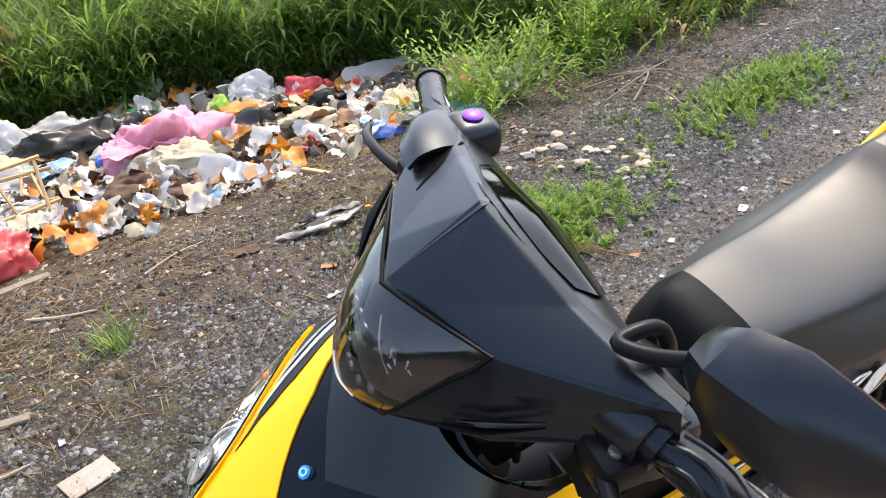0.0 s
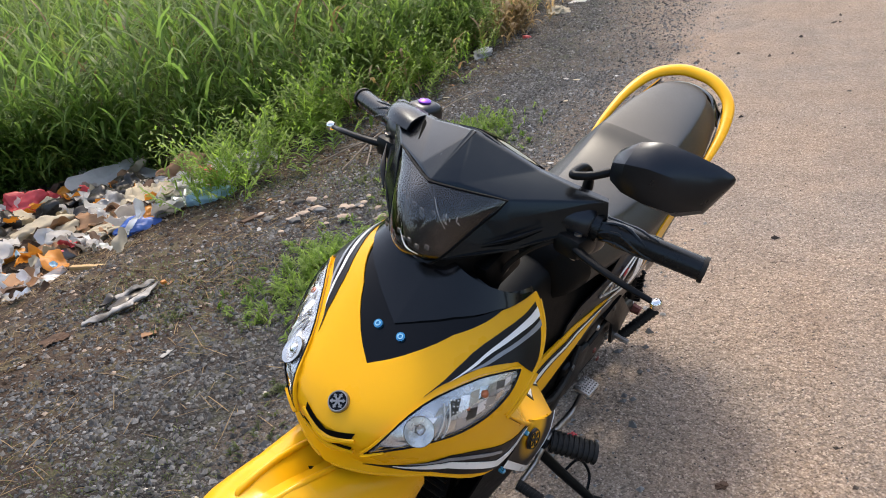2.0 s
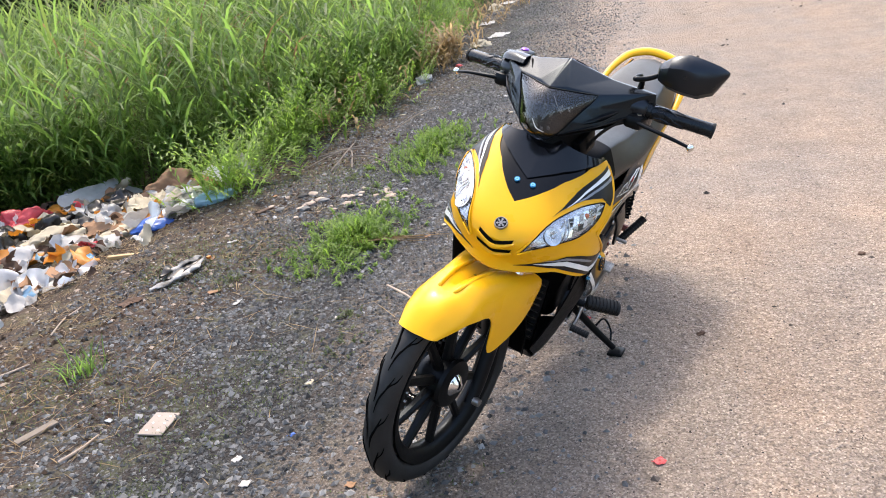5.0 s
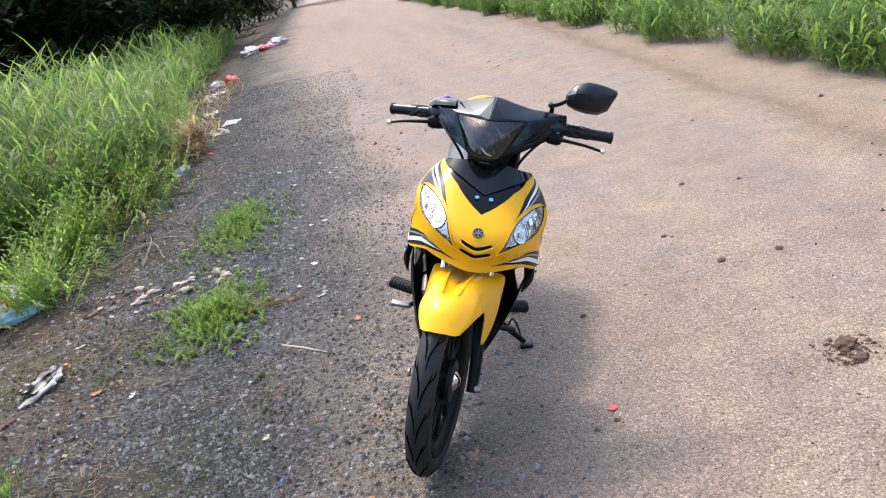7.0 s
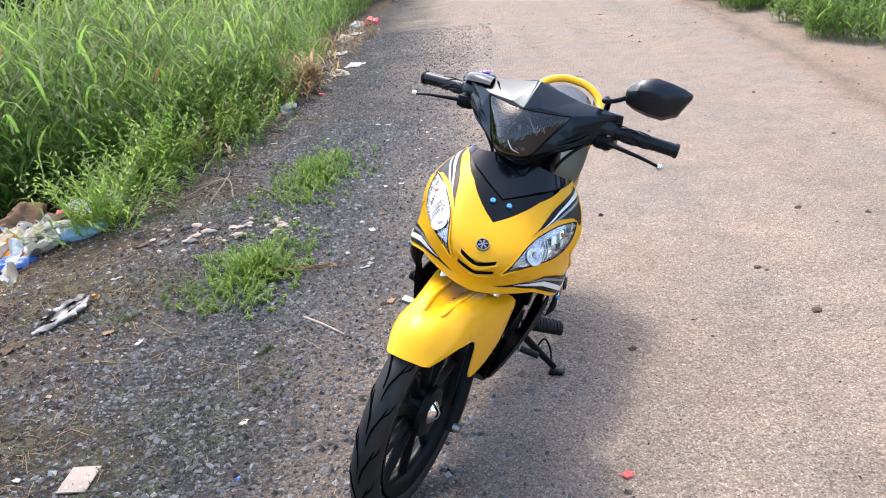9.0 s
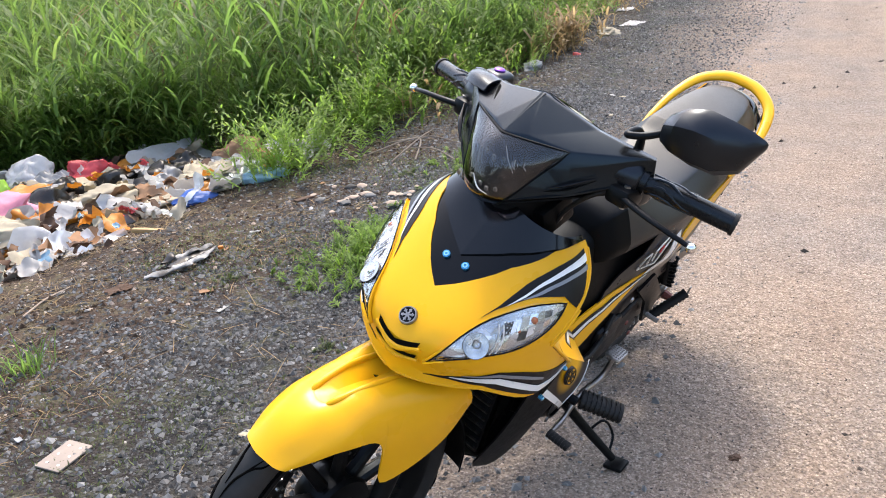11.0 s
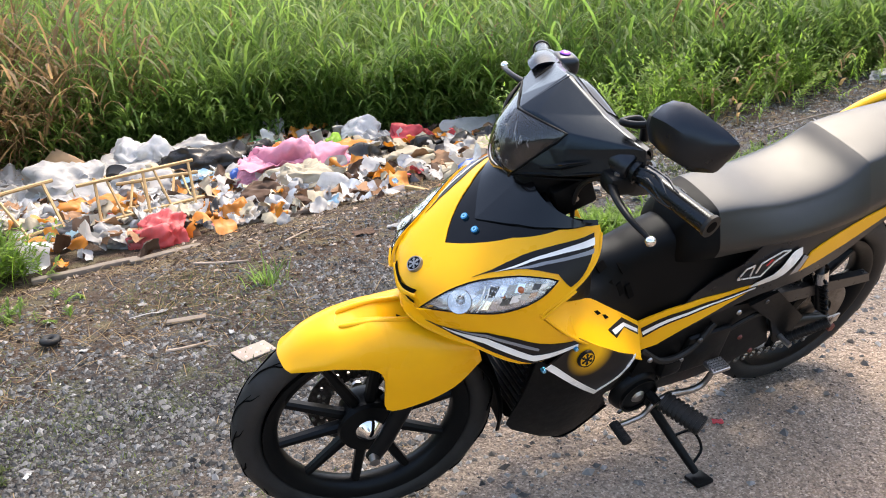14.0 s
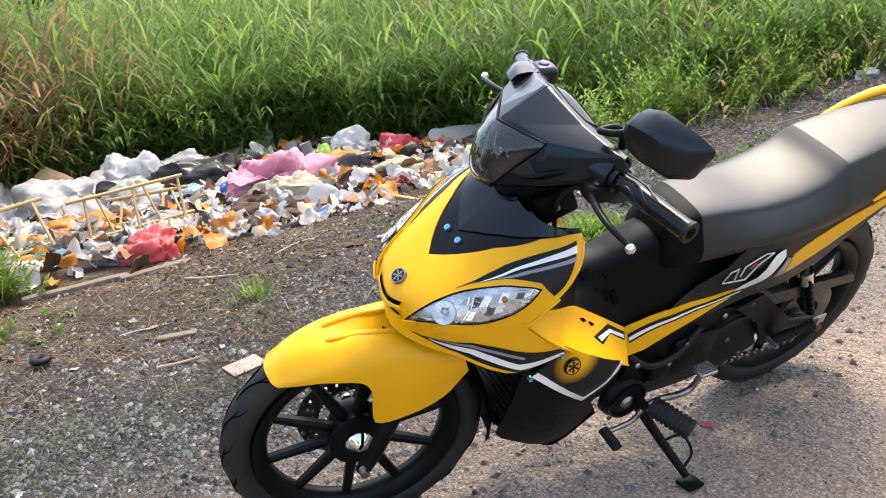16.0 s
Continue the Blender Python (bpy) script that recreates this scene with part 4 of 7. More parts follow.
def headlight(sign):
    h = rig("headlight", bike)
    tagged(h, "clear headlight with silver reflector and orange indicator")
    flip = Matrix.Diagonal((1, sign, 1, 1))
    part("bezel", ring_patch(shrink(HL, 1.025), shrink(HL, 0.985), 0.0050, 0.005, sign), YELLOW, h, "", 30)
    part("seal", ring_patch(shrink(HL, 0.99), shrink(HL, 0.965), 0.0048, 0.003, sign), GLOSS, h, "", 30)
    part("reflector", patch(shrink(HL, 0.98), shell(0.0010), (4, 0.012), 0.001), REFLECT, h, "silver reflector", 20, flip)
    # facets alternate bright and dull metals: streaks of reflected light put into colour
    for k in range(13):
        a = 15 + k * 3.5
        lo, hi = np.interp(a, [11, 30, 60], [.712, .742, .797]), np.interp(a, [11, 28, 44, 60], [.712, .78, .80, .807])
        if 16 < a < 30:
            lo, hi = hi - 0.014, hi - 0.003
        if hi - lo < .006:
            continue
        for part_of, (f0, f1) in enumerate(((0, .46), (.5, 1)) if a > 30 else ((0, 1),)):
            tilt = .0012 if (k + part_of) % 2 else -.0012
            bm = bmesh.new()
            z0, z1 = lo + (hi - lo) * f0, lo + (hi - lo) * f1
            q = [Vector(shell(.0024 + d)(*p)) for p, d in (((a + 1.2 * f0, z0), -tilt), ((a + 3.3 + 1.2 * f0, z0 + .004), tilt), ((a + 3.3 + 1.2 * f1, z1), tilt), ((a + 1.2 * f1, z1 - .002), -tilt))]
            bm.faces.new([bm.verts.new(p) for p in q])
            part("reflector_facet", thicken(bm, .0006), (CHROME, REFLECT, STEEL, SILVER, ALU)[(k + 2 * part_of) % 5], h, "", 0, flip)
    for u0 in (30.5, 32.4):
        arc = [shell(.0032)(u0 + 1.6 * math.sin(v * 2.6), .741 + .040 * v) for v in np.linspace(0, 1, 9)]
        part("reflector_rib", tube(arc, .0014, 6, 1), SILVER, h, "", 40, flip)
    for k in range(12):
        a, z = 33.5 + (k % 4) * 1.3, .7725 + (k // 4) * .006
        part("lens_dot", box(shell(0.0038)(a, z), (.0016, .0016, .0016)), WHITE, h, "", 0, flip)
    rim_line = [shell(0.0046)(*p) for p in shrink(HL, .965)]
    part("lens_edge", tube([*rim_line, rim_line[0]], .0016, 6, 1), GLOSS, h, "", 40, flip)
    bm, m = disc_on(shell(.0015), 25.3, .7515, .0265, .004)
    bm.free()
    for nm, prof, mat in (("projector_bowl", [(.0001, .001), (.012, .002), (.022, .006), (.0265, .0105), (.0255, .0105), (.0001, 0)], REFLECT), ("projector_ring", [(.0235, .0085), (.0265, .0105), (.0275, .008), (.0245, .006)], STEEL), ("globe_ring", [(.0125, .004), (.0155, .006), (.0165, .003)], STEEL)):
        b = turned(prof, 30)
        b.transform(m @ Matrix.Diagonal((.80, .80, .22, 1)) @ Matrix.Rotation(math.pi / 2, 4, "X"))
        part(nm, b, mat, h, "", 50, flip)
    for a, z, r, mat, nm in ((25.3, .7515, .0115, GLOBE, "projector_lens"), (46, .787, .0085, ORANGE, "indicator_bulb"), (40, .772, .0045, ORANGE, "side_bulb")):
        p = Vector(shell(-0.0035 if mat is GLOBE else -0.0018)(a, z))
        bm = bmesh.new()
        bmesh.ops.create_uvsphere(bm, u_segments=20, v_segments=10, radius=r)
        bm.transform(Matrix.Translation(p) @ Matrix.Scale(.8, 4))
        part(nm, bm, mat, h, "", 60, flip)
    cover = part("lens_cover", patch(shrink(HL, 0.972), shell(0.0056), (4, 0.012), 0.0012), LENS, h, "clear plastic lens", 60, flip)
    cover.visible_shadow = False
    return h


headlight(1), headlight(-1)


def emblem(a, z, r, ink, ground, fn, parent):
    bm, m = disc_on(fn, a, z, r, 0.004)
    b = part("emblem", bm, ink, parent, "round emblem with a plain star of bars", 30)
    bm, _ = disc_on(fn, a, z, r * 0.86, 0.0052)
    part("emblem_field", bm, ground, b, "", 30)
    bars = []
    for k in range(3):
        bx = box((0, 0, 0.0034), (r * 1.35, r * 0.16, 0.0012))
        bx.transform(Matrix.Rotation(k * math.pi / 3 + math.pi / 6, 4, "Z"))
        bars.append(bx)
    for k in range(6):
        bx = box((r * 0.5, 0, 0.0034), (r * 0.10, r * 0.34, 0.0012))
        bx.transform(Matrix.Rotation(k * math.pi / 3 + math.pi / 6, 4, "Z"))
        bars.append(bx)
    bars.append(turned([(r * .80, .0028), (r * .88, .0028), (r * .88, .0042), (r * .80, .0042)], 32))
    bars[-1].transform(Matrix.Rotation(math.pi / 2, 4, "X"))
    part("emblem_bar", merge(*bars), ink, b, "", 0, m)


emblem(-0.2, .751, .0165, ALU, GLOSS, shell(0.002), fairing)
emblem(89.4, .606, .019, DECAL, YELLOW, shell(0.006), fairing)


def bolt(fn, a, z, mat, r=.0072):
    bm, m = disc_on(fn, a, z, r, 0.008, 20)
    b = part("bolt", bm, mat, fairing, "anodised blue bolt", 30)
    rg = turned([(r * .35, .003), (r * .62, .003), (r * .62, .0055), (r * .35, .0055)], 16)
    rg.transform(Matrix.Rotation(math.pi / 2, 4, "X"))
    part("bolt_socket", rg, PALE_BLUE, b, "", 0, m)


for sgn in (1, -1):
    bolt(shell(-0.002), 6.6 * sgn, .8195, BLUE)
    bolt(shell(0.004), 81.8 * sgn, .636, BLUE, .005)
    bolt(shell(0.004), 65 * sgn, .603, BLUE, .005)
yb = [(-.275, 0, .903), (-.286, .041, .889), (-.357, .056, .852), (-.372, .045, .842)]
for sgn in (1, -1):
    part("yellow_back_rim", skin([[(x, sgn * y, z) for x, y, z in yb], [(x - .012, sgn * (y + .002), z - .022) for x, y, z in yb]], 2, 4, .003), YELLOW, fairing, "yellow rear rim of the fairing", 40)
# lower emblem panel and its stripes
FADE = bpy.data.materials.new("yellow_black_fade")
FADE.use_nodes = True
fn_, fl_ = FADE.node_tree.nodes, FADE.node_tree.links.new
co_, sep_, rmp_ = fn_.new("ShaderNodeTexCoord"), fn_.new("ShaderNodeVectorMath"), fn_.new("ShaderNodeValToRGB")
sep_.operation = "DISTANCE"
sep_.inputs[1].default_value = (-0.365, 0.2, 0.612)
fl_(co_.outputs["Object"], sep_.inputs[0]), fl_(sep_.outputs["Value"], rmp_.inputs[0])
rmp_.color_ramp.elements[0].position, rmp_.color_ramp.elements[1].position = 0.02, 0.058
rmp_.color_ramp.elements[0].color, rmp_.color_ramp.elements[1].color = (0.75, 0.38, 0.008, 1), (0.004, 0.004, 0.0045, 1)
fl_(rmp_.outputs[0], fn_["Principled BSDF"].inputs["Base Color"])
fn_["Principled BSDF"].inputs["Roughness"].default_value, fn_["Principled BSDF"].inputs["Specular IOR Level"].default_value = 0.38, 0.2
EMB = [(66, .604), (84, .655), (105, .606), (127, .545), (129, .535), (119, .495), (108, .462), (88, .53)]
pair("emblem_panel", EMB, shell(0.0015), STEP, 0.004, FADE, fairing, "yellow panel fading to black", 30)
pair("white_border", [(66, .604), (88, .53), (108, .462), (119, .497), (129, .538), (128, .546), (118, .508), (108, .475), (88, .546), (69, .612)], shell(0.0034), STEP, 0.0014, WHITE, fairing, "white border stripe", 0)

# belly panel, one each side
SIDE = Field([(-.256, .611, .192), (-.41, .464, .189), (-.467, .166, .095), (-.33, .176, .065), (-.27, .40, .150), (-.54, .28, .125), (-.50, .36, .150), (-.40, .25, .130), (-.52, .49, .172)], 0.2, 0.2)
BEL = [(-.256, .605), (-.34, .54), (-.41, .466), (-.47, .48), (-.53, .50), (-.54, .44), (-.50, .36), (-.545, .285), (-.47, .166), (-.38, .235), (-.292, .305), (-.270, .34), (-.262, .40)]
for sgn in (1, -1):
    part("belly_panel", patch(BEL, lambda x, z: (x, sgn * (SIDE(x, z) - 0.012), z), (0.04, 0.04), 0.004), MATTE, fairing, "satin black lower panel", 30)
part("belly_floor", skin([[(-.30, .07, .30), (-.30, 0, .29), (-.30, -.07, .30)], [(-.39, .08, .228), (-.39, 0, .22), (-.39, -.08, .228)], [(-.47, .09, .168), (-.47, 0, .162), (-.47, -.09, .168)], [(-.545, .12, .285), (-.545, 0, .24), (-.545, -.12, .285)]], 3, 3, 0.004), MATTE, fairing, "", 30)
inner = [[(-.30, .15, .62), (-.27, 0, .64), (-.30, -.15, .62)], [(-.33, .12, .48), (-.31, 0, .48), (-.33, -.12, .48)], [(-.36, .09, .36), (-.34, 0, .35), (-.36, -.09, .36)]]
part("inner_leg_shield", skin(inner, 4, 4, 0.004), MATTE, fairing, "black inner panel", 30)
rad = rig("radiator", bike)
part("radiator_core", box((-.325, 0, .42), (.03, .2, .2), .004), METAL, rad, "black radiator", 30)
for k in range(9):
    part("radiator_fin", box((-.306, 0, .335 + .021 * k), (.006, .19, .003)), ALU, rad, "", 0)
for sgn in (1, -1):
    part("leg_shield_back", skin([[(-.359, .128, .868), (-.320, .163, .828), (-.277, .186, .790), (-.240, .188, .766)], [(-.395, .09, .800), (-.372, .118, .760), (-.345, .140, .728), (-.322, .150, .712)], [(-.43, .045, .735), (-.425, .07, .712), (-.415, .09, .690), (-.402, .112, .668)]], 3, 3, .004), MATTE, fairing, "matt black rear of the leg shield", 30, Matrix.Diagonal((1, sgn, 1, 1)))

# centre tunnel and side covers
body = rig("body_shell", bike)


def tunnel_row(x, zt, w, yb, zb):
    return [(x, 0, zt), (x, w * .6, zt - .006), (x, w, zt - .03), (x, (w + yb) / 2, (zt + zb) / 2 - .01), (x, yb, zb)]


rows = [tunnel_row(-.36, .690, .05, .128, .66), tunnel_row(-.41, .682, .050, .110, .64), tunnel_row(-.47, .676, .050, .099, .595), tunnel_row(-.53, .680, .050, .092, .545), tunnel_row(-.585, .695, .052, .088, .508), tunnel_row(-.65, .712, .055, .092, .515), tunnel_row(-.75, .725, .066, .098, .545), tunnel_row(-.85, .72, .082, .112, .58), tunnel_row(-.98, .72, .10, .130, .60)]
part("centre_tunnel", skin(rows, 5, 4, 0.004, True), MATTE, body, "satin black centre tunnel with vents", 35)
# thin dark plates stand for the shade inside the vents
for x, z, l, wd, tilt in ((-.500, .622, .026, .012, .37), (-.522, .612, .030, .013, .37), (-.546, .602, .034, .014, .37), (-.480, .662, .020, .024, .8), (-.530, .654, .026, .018, .8)):
    part("vent_slot", box((x, .0515 + .44 * max(0, .65 - z) - max(0, z - .65), z), (wd, .003, l), .001, Matrix.Rotation(tilt, 4, "X") @ Matrix.Rotation(.35, 4, "Y")), DARK, body, "", 20)
BODY = Field([(-.586, .514, .092), (-.569, .452, .105), (-.591, .492, .099), (-.70, .531, .106), (-.725, .547, .101), (-.809, .595, .115), (-.871, .618, .142), (-.933, .662, .138), (-.94, .56, .13), (-.80, .53, .115), (-.70, .48, .115), (-1.0, .577, .135), (-1.0, .69, .132), (-1.1, .64, .135), (-1.2, .71, .132), (-1.35, .79, .115), (-1.47, .83, .09), (-.85, .69, .122), (-1.25, .72, .13)], 0.3, 0.15)


def flank(off=0.0):
    return lambda x, z: (x, BODY(x, z) + off, z)


FL = (0.05, 0.04)
COVER = [(-.60, .515), (-.70, .545), (-.76, .60), (-.84, .685), (-.90, .70), (-1.05, .705), (-1.25, .735), (-1.40, .80), (-1.47, .835), (-1.47, .815), (-1.35, .745), (-1.2, .668), (-1.1, .592), (-1.0, .545), (-.9, .530), (-.75, .490), (-.62, .450)]
pair("side_cover", COVER, flank(), FL, 0.004, SATIN, body, "satin black side cover", 30)
STRIP = [(-.570, .440), (-.582, .518), (-.650, .537), (-.725, .547), (-.805, .556), (-.884, .578), (-.868, .556), (-.828, .532), (-.776, .509), (-.70, .480), (-.635, .451)]
pair("yellow_flank_strip", STRIP, flank(0.003), FL, 0.005, YELLOW, body, "yellow lower flank strip", 30)
pair("flank_pinstripe", [(-.588, .502), (-.652, .524), (-.730, .535), (-.808, .548), (-.872, .568), (-.866, .556), (-.810, .536), (-.732, .520), (-.655, .503), (-.595, .479)], flank(0.0045), FL, 0.001, DECAL, body, "", 0)
pair("flank_white_line", [(-.590, .4945), (-.654, .5165), (-.731, .530), (-.809, .5435), (-.866, .5635), (-.867, .560), (-.809, .5405), (-.731, .5255), (-.655, .5095), (-.594, .4865)], flank(0.006), FL, 0.001, WHITE, body, "", 0)
TAIL = [(-.972, .590), (-1.03, .612), (-1.1, .638), (-1.2, .69), (-1.3, .73), (-1.42, .79), (-1.47, .82), (-1.47, .835), (-1.40, .80), (-1.25, .733), (-1.13, .70), (-1.03, .665), (-.98, .645)]
pair("yellow_tail_panel", TAIL, flank(0.003), FL, 0.005, YELLOW, body, "yellow tail panel", 30)
pair("flank_graphic", [(-.848, .566), (-.880, .612), (-.917, .661), (-.944, .670), (-.948, .652), (-.921, .616), (-.906, .590), (-.869, .571)], flank(0.0055), FL, 0.001, WHITE, body, "white slanted stripe", 0)
pair("flank_grey_graphic", [(-.938, .590), (-.954, .648), (-.972, .640), (-.962, .596)], flank(0.0055), FL, 0.001, GREY, body, "", 0)
OUTLINE = (((-.808, .594), (-.810, .632)), ((-.810, .632), (-.827, .643)), ((-.808, .594), (-.851, .609)), ((-.851, .609), (-.870, .647)), ((-.835, .620), (-.840, .646)), ((-.840, .646), (-.857, .656)), ((-.870, .647), (-.911, .668)), ((-.857, .656), (-.890, .669)), ((-.890, .669), (-.911, .668)), ((-.828, .609), (-.825, .639)), ((-.852, .640), (-.866, .654)))
for sgn in (1, -1):
    for pts in OUTLINE:
        part("badge_stroke", tube([(x, sgn * (BODY(x, z) + .004), z) for x, z in pts], .0019, 6, 1), RED if pts is OUTLINE[-1] else SILVER, body, "", 0)

# seat
seat = rig("seat", bike)


def seat_row(x, w, zt, wb, zb, crown=0.008):
    zs = zt - zb
    return [(x, 0, zt + crown), (x, w * .55, zt + crown * .8), (x, w * .92, zt + crown * .1), (x, w * 1.03, zt - .008), (x, w + (wb - w) * .5, zt - zs * .34), (x, wb, zb + zs * .28), (x, wb - .004, zb)]


rows = [seat_row(-.648, .022, .672, .045, .635, .002), seat_row(-.658, .044, .722, .068, .645, .003), seat_row(-.682, .060, .752, .090, .655, .005), seat_row(-.73, .070, .764, .104, .664), seat_row(-.80, .077, .763, .116, .672), seat_row(-.90, .086, .757, .132, .680), seat_row(-1.0, .094, .768, .138, .690), seat_row(-1.07, .095, .790, .138, .697),
        seat_row(-1.112, .091, .818, .137, .703, .004), seat_row(-1.13, .090, .824, .136, .706, .004), seat_row(-1.22, .086, .838, .130, .727), seat_row(-1.32, .076, .852, .116, .765), seat_row(-1.40, .060, .858, .095, .800), seat_row(-1.44, .035, .855, .06, .82)]
part("seat_nose", skin(rows[:4], 4, 3, 0.004, True), MATTE, seat, "matt black plastic seat nose", 40)
part("seat_cushion", skin(rows[3:], 4, 3, 0.004, True), VINYL, seat, "black vinyl two-level seat", 50)
rail = rig("grab_rail", bike)
loop = [(-1.19, .134, .735), (-1.27, .136, .772), (-1.36, .129, .815), (-1.435, .103, .852), (-1.474, .051, .874), (-1.484, 0, .878)]
loop = loop + [(x, -y, z) for x, y, z in reversed(loop[:-1])]
part("rail_loop", tube(loop, [.005, .010, .014, .017, .018, .017, .014, .010, .005], 12, 6, 0.6), YELLOW, rail, "yellow grab rail looping behind the seat", 50)
part("tail_cover", skin([[(-1.40, 0, .845), (-1.40, .07, .835), (-1.40, .105, .80)], [(-1.46, 0, .855), (-1.46, .055, .845), (-1.455, .09, .815)], [(-1.50, 0, .845), (-1.495, .04, .838), (-1.485, .06, .82)]], 4, 4, .004, True), GLOSS, rail, "black tail cover", 40)
tl = rig("tail_light", bike)
part("tail_lens", box((-1.485, 0, .80), (.03, .12, .05), .01), RED, tl, "red tail light", 40)
rg_ = rig("rear_mudguard", bike)
part("rear_guard", skin([[(-1.40, 0, .74), (-1.40, .06, .73), (-1.40, .08, .70)], [(-1.52, 0, .66), (-1.52, .055, .65), (-1.515, .07, .62)], [(-1.60, 0, .52), (-1.60, .05, .515), (-1.59, .06, .50)]], 4, 3, .004, True), MATTE, rg_, "black rear mudguard", 40)

# engine, frame and running gear
eng = rig("engine", bike)
part("crankcase", box((-.665, 0, .385), (.36, .2, .20), .035, None, 3), METAL, eng, "black crankcase", 40)
part("cylinder", box((-.46, 0, .38), (.18, .13, .13), .02), METAL, eng, "", 40)
for k in range(7):
    part("cooling_fin", box((-.40 - .02 * k, 0, .385), (.006, .15, .15), .003), METAL, eng, "", 30)
part("side_case", patch([(-.60, .36), (-.62, .44), (-.70, .49), (-.80, .50), (-.93, .48), (-.98, .43), (-1.04, .31), (-.94, .252), (-.83, .235), (-.73, .245), (-.63, .27)], lambda x, z: (x, .108 - .25 * max(0, .30 - z), z), (.05, .05), .03), METAL, eng, "black engine side case", 30)
part("rear_case", patch([(-.66, .50), (-.72, .54), (-.95, .60), (-1.12, .60), (-1.0, .48), (-.90, .44), (-.72, .44)], lambda x, z: (x, .088, z), (.06, .06), .02), MATTE, eng, "", 30)
gc = turned([(0.0001, 0), (.03, 0), (.05, -.004), (.060, -.014), (.064, -.03), (.0001, -.03)], 36)
gc.transform(Matrix.Translation((-.632, .124, .288)))
part("clutch_cover", gc, METAL, eng, "round black engine cover", 40)
gr = turned([(.046, .003), (.051, .003), (.051, -.008), (.046, -.008)], 36)
gr.transform(Matrix.Translation((-.632, .124, .288)))
part("cover_ring", gr, METAL, eng, "", 40)
gd = turned([(0.0001, .008), (.012, .006), (.018, 0), (.0001, 0)], 18)
gd.transform(Matrix.Translation((-.630, .124, .286)))
part("cover_cap", gd, ALU, eng, "dull silver cap", 30)
part("sprocket_cover", box((-.80, .112, .375), (.13, .022, .12), .012), METAL, eng, "", 40)
part("sprocket_cover", box((-.70, .118, .36), (.06, .03, .05), .012), METAL, eng, "", 40)
part("hose", tube([(-.60, .11, .44), (-.66, .128, .40), (-.74, .125, .405), (-.80, .115, .46)], .008, 8, 5), RUBBER, eng, "", 40)
part("hose", tube([(-.86, .115, .42), (-.92, .12, .45), (-.99, .11, .43)], .006, 8, 4), RUBBER, eng, "", 40)
for x, z, mat in ((-.621, .416, ALU), (-.683, .372, STEEL), (-.722, .380, ALU), (-.852, .488, ALU), (-.896, .392, RUSTY), (-.958, .325, RUSTY), (-.933, .497, STEEL), (-.76, .43, STEEL), (-.85, .33, STEEL), (-.665, .255, STEEL), (-.585, .255, STEEL)):
    b = turned([(0.0001, .005), (.0055, .004), (.0075, 0), (.0001, 0)], 10)
    b.transform(Matrix.Translation((x, .126, z)))
    part("engine_bolt", b, mat, eng, "", 30)
fr = rig("frame", bike)
part("spine", tube([(-.30, 0, .80), (-.50, 0, .55), (-.75, 0, .55), (-1.0, 0, .62), (-1.35, 0, .74)], .025, 12, 5), METAL, fr, "", 40)
for sy in (1, -1):
    part("rear_subframe", tube([(-.78, .09 * sy, .50), (-1.05, .10 * sy, .60), (-1.40, .08 * sy, .74)], .013, 10, 4), METAL, fr, "", 40)
    part("peg_plate", patch([(-.88, .50), (-.96, .52), (-1.10, .395), (-1.075, .325), (-1.035, .325), (-.98, .42)], lambda x, z: (x, .128, z), (.05, .05), .008) if sy > 0 else box((-.99, -.13, .42), (.12, .008, .14), .01), METAL, fr, "black passenger peg bracket", 30)
part("swingarm", merge(tube([(-.76, .085, .40), (-1.0, .088, .36), (-1.27, .088, .296)], [.022, .02, .016], 12, 4), tube([(-.76, -.085, .40), (-1.0, -.088, .36), (-1.27, -.088, .296)], [.022, .02, .016], 12, 4)), METAL, fr, "black swingarm", 40)
cg = [(-.80, .49), (-.962, .481), (-1.15, .466), (-1.332, .446), (-1.353, .415), (-1.2, .425), (-.992, .434), (-.82, .44)]
part("chain_guard", patch(cg, lambda x, z: (x, .102, z), (.06, .04), .02), SATIN, fr, "black chain guard", 30)
links = []
for k in range(34):
    x = -.80 - .0136 * k
    links.append(box((x, .08 + .003 * (-1) ** k, .236 - .016 * (k / 34)), (.0115, .006, .011), .002, None, 1))
part("chain", merge(*links), WORN, fr, "greasy drive chain", 0)
part("rear_shock", tube([(-1.07, .10, .60), (-1.20, .10, .37)], .014, 12, 2), METAL, fr, "", 40)
part("shock_sleeve", tube([(-1.118, .102, .525), (-1.14, .102, .482)], .019, 14, 2), CHROME, fr, "chrome shock absorber sleeve", 40)
coil = [(-1.13 - .07 * u, .10 + .026 * math.cos(u * 50), .49 - .12 * u + .010 * math.sin(u * 50)) for u in np.linspace(0, 1, 60)]
part("shock_spring", tube(coil, .005, 6, 1), METAL, fr, "", 40)
part("axle_bolt", turned([(0.0001, .125), (.012, .125), (.014, .1), (.0001, .1)], 6, AXLE_R), RUSTY, fr, "", 30)
part("chain_adjuster", box((-1.27, .098, .296), (.08, .006, .03), .003), ALU, fr, "", 30)
ex = rig("exhaust", bike)
part("silencer", tube([(-.85, -.13, .28), (-1.0, -.15, .32), (-1.45, -.16, .47)], [.022, .045, .05, .048], 18, 5), METAL, ex, "black silencer", 40)
part("header_pipe", tube([(-.45, -.03, .33), (-.40, -.06, .24), (-.60, -.11, .20), (-.86, -.13, .28)], .016, 12, 5), STEEL, ex, "", 40)


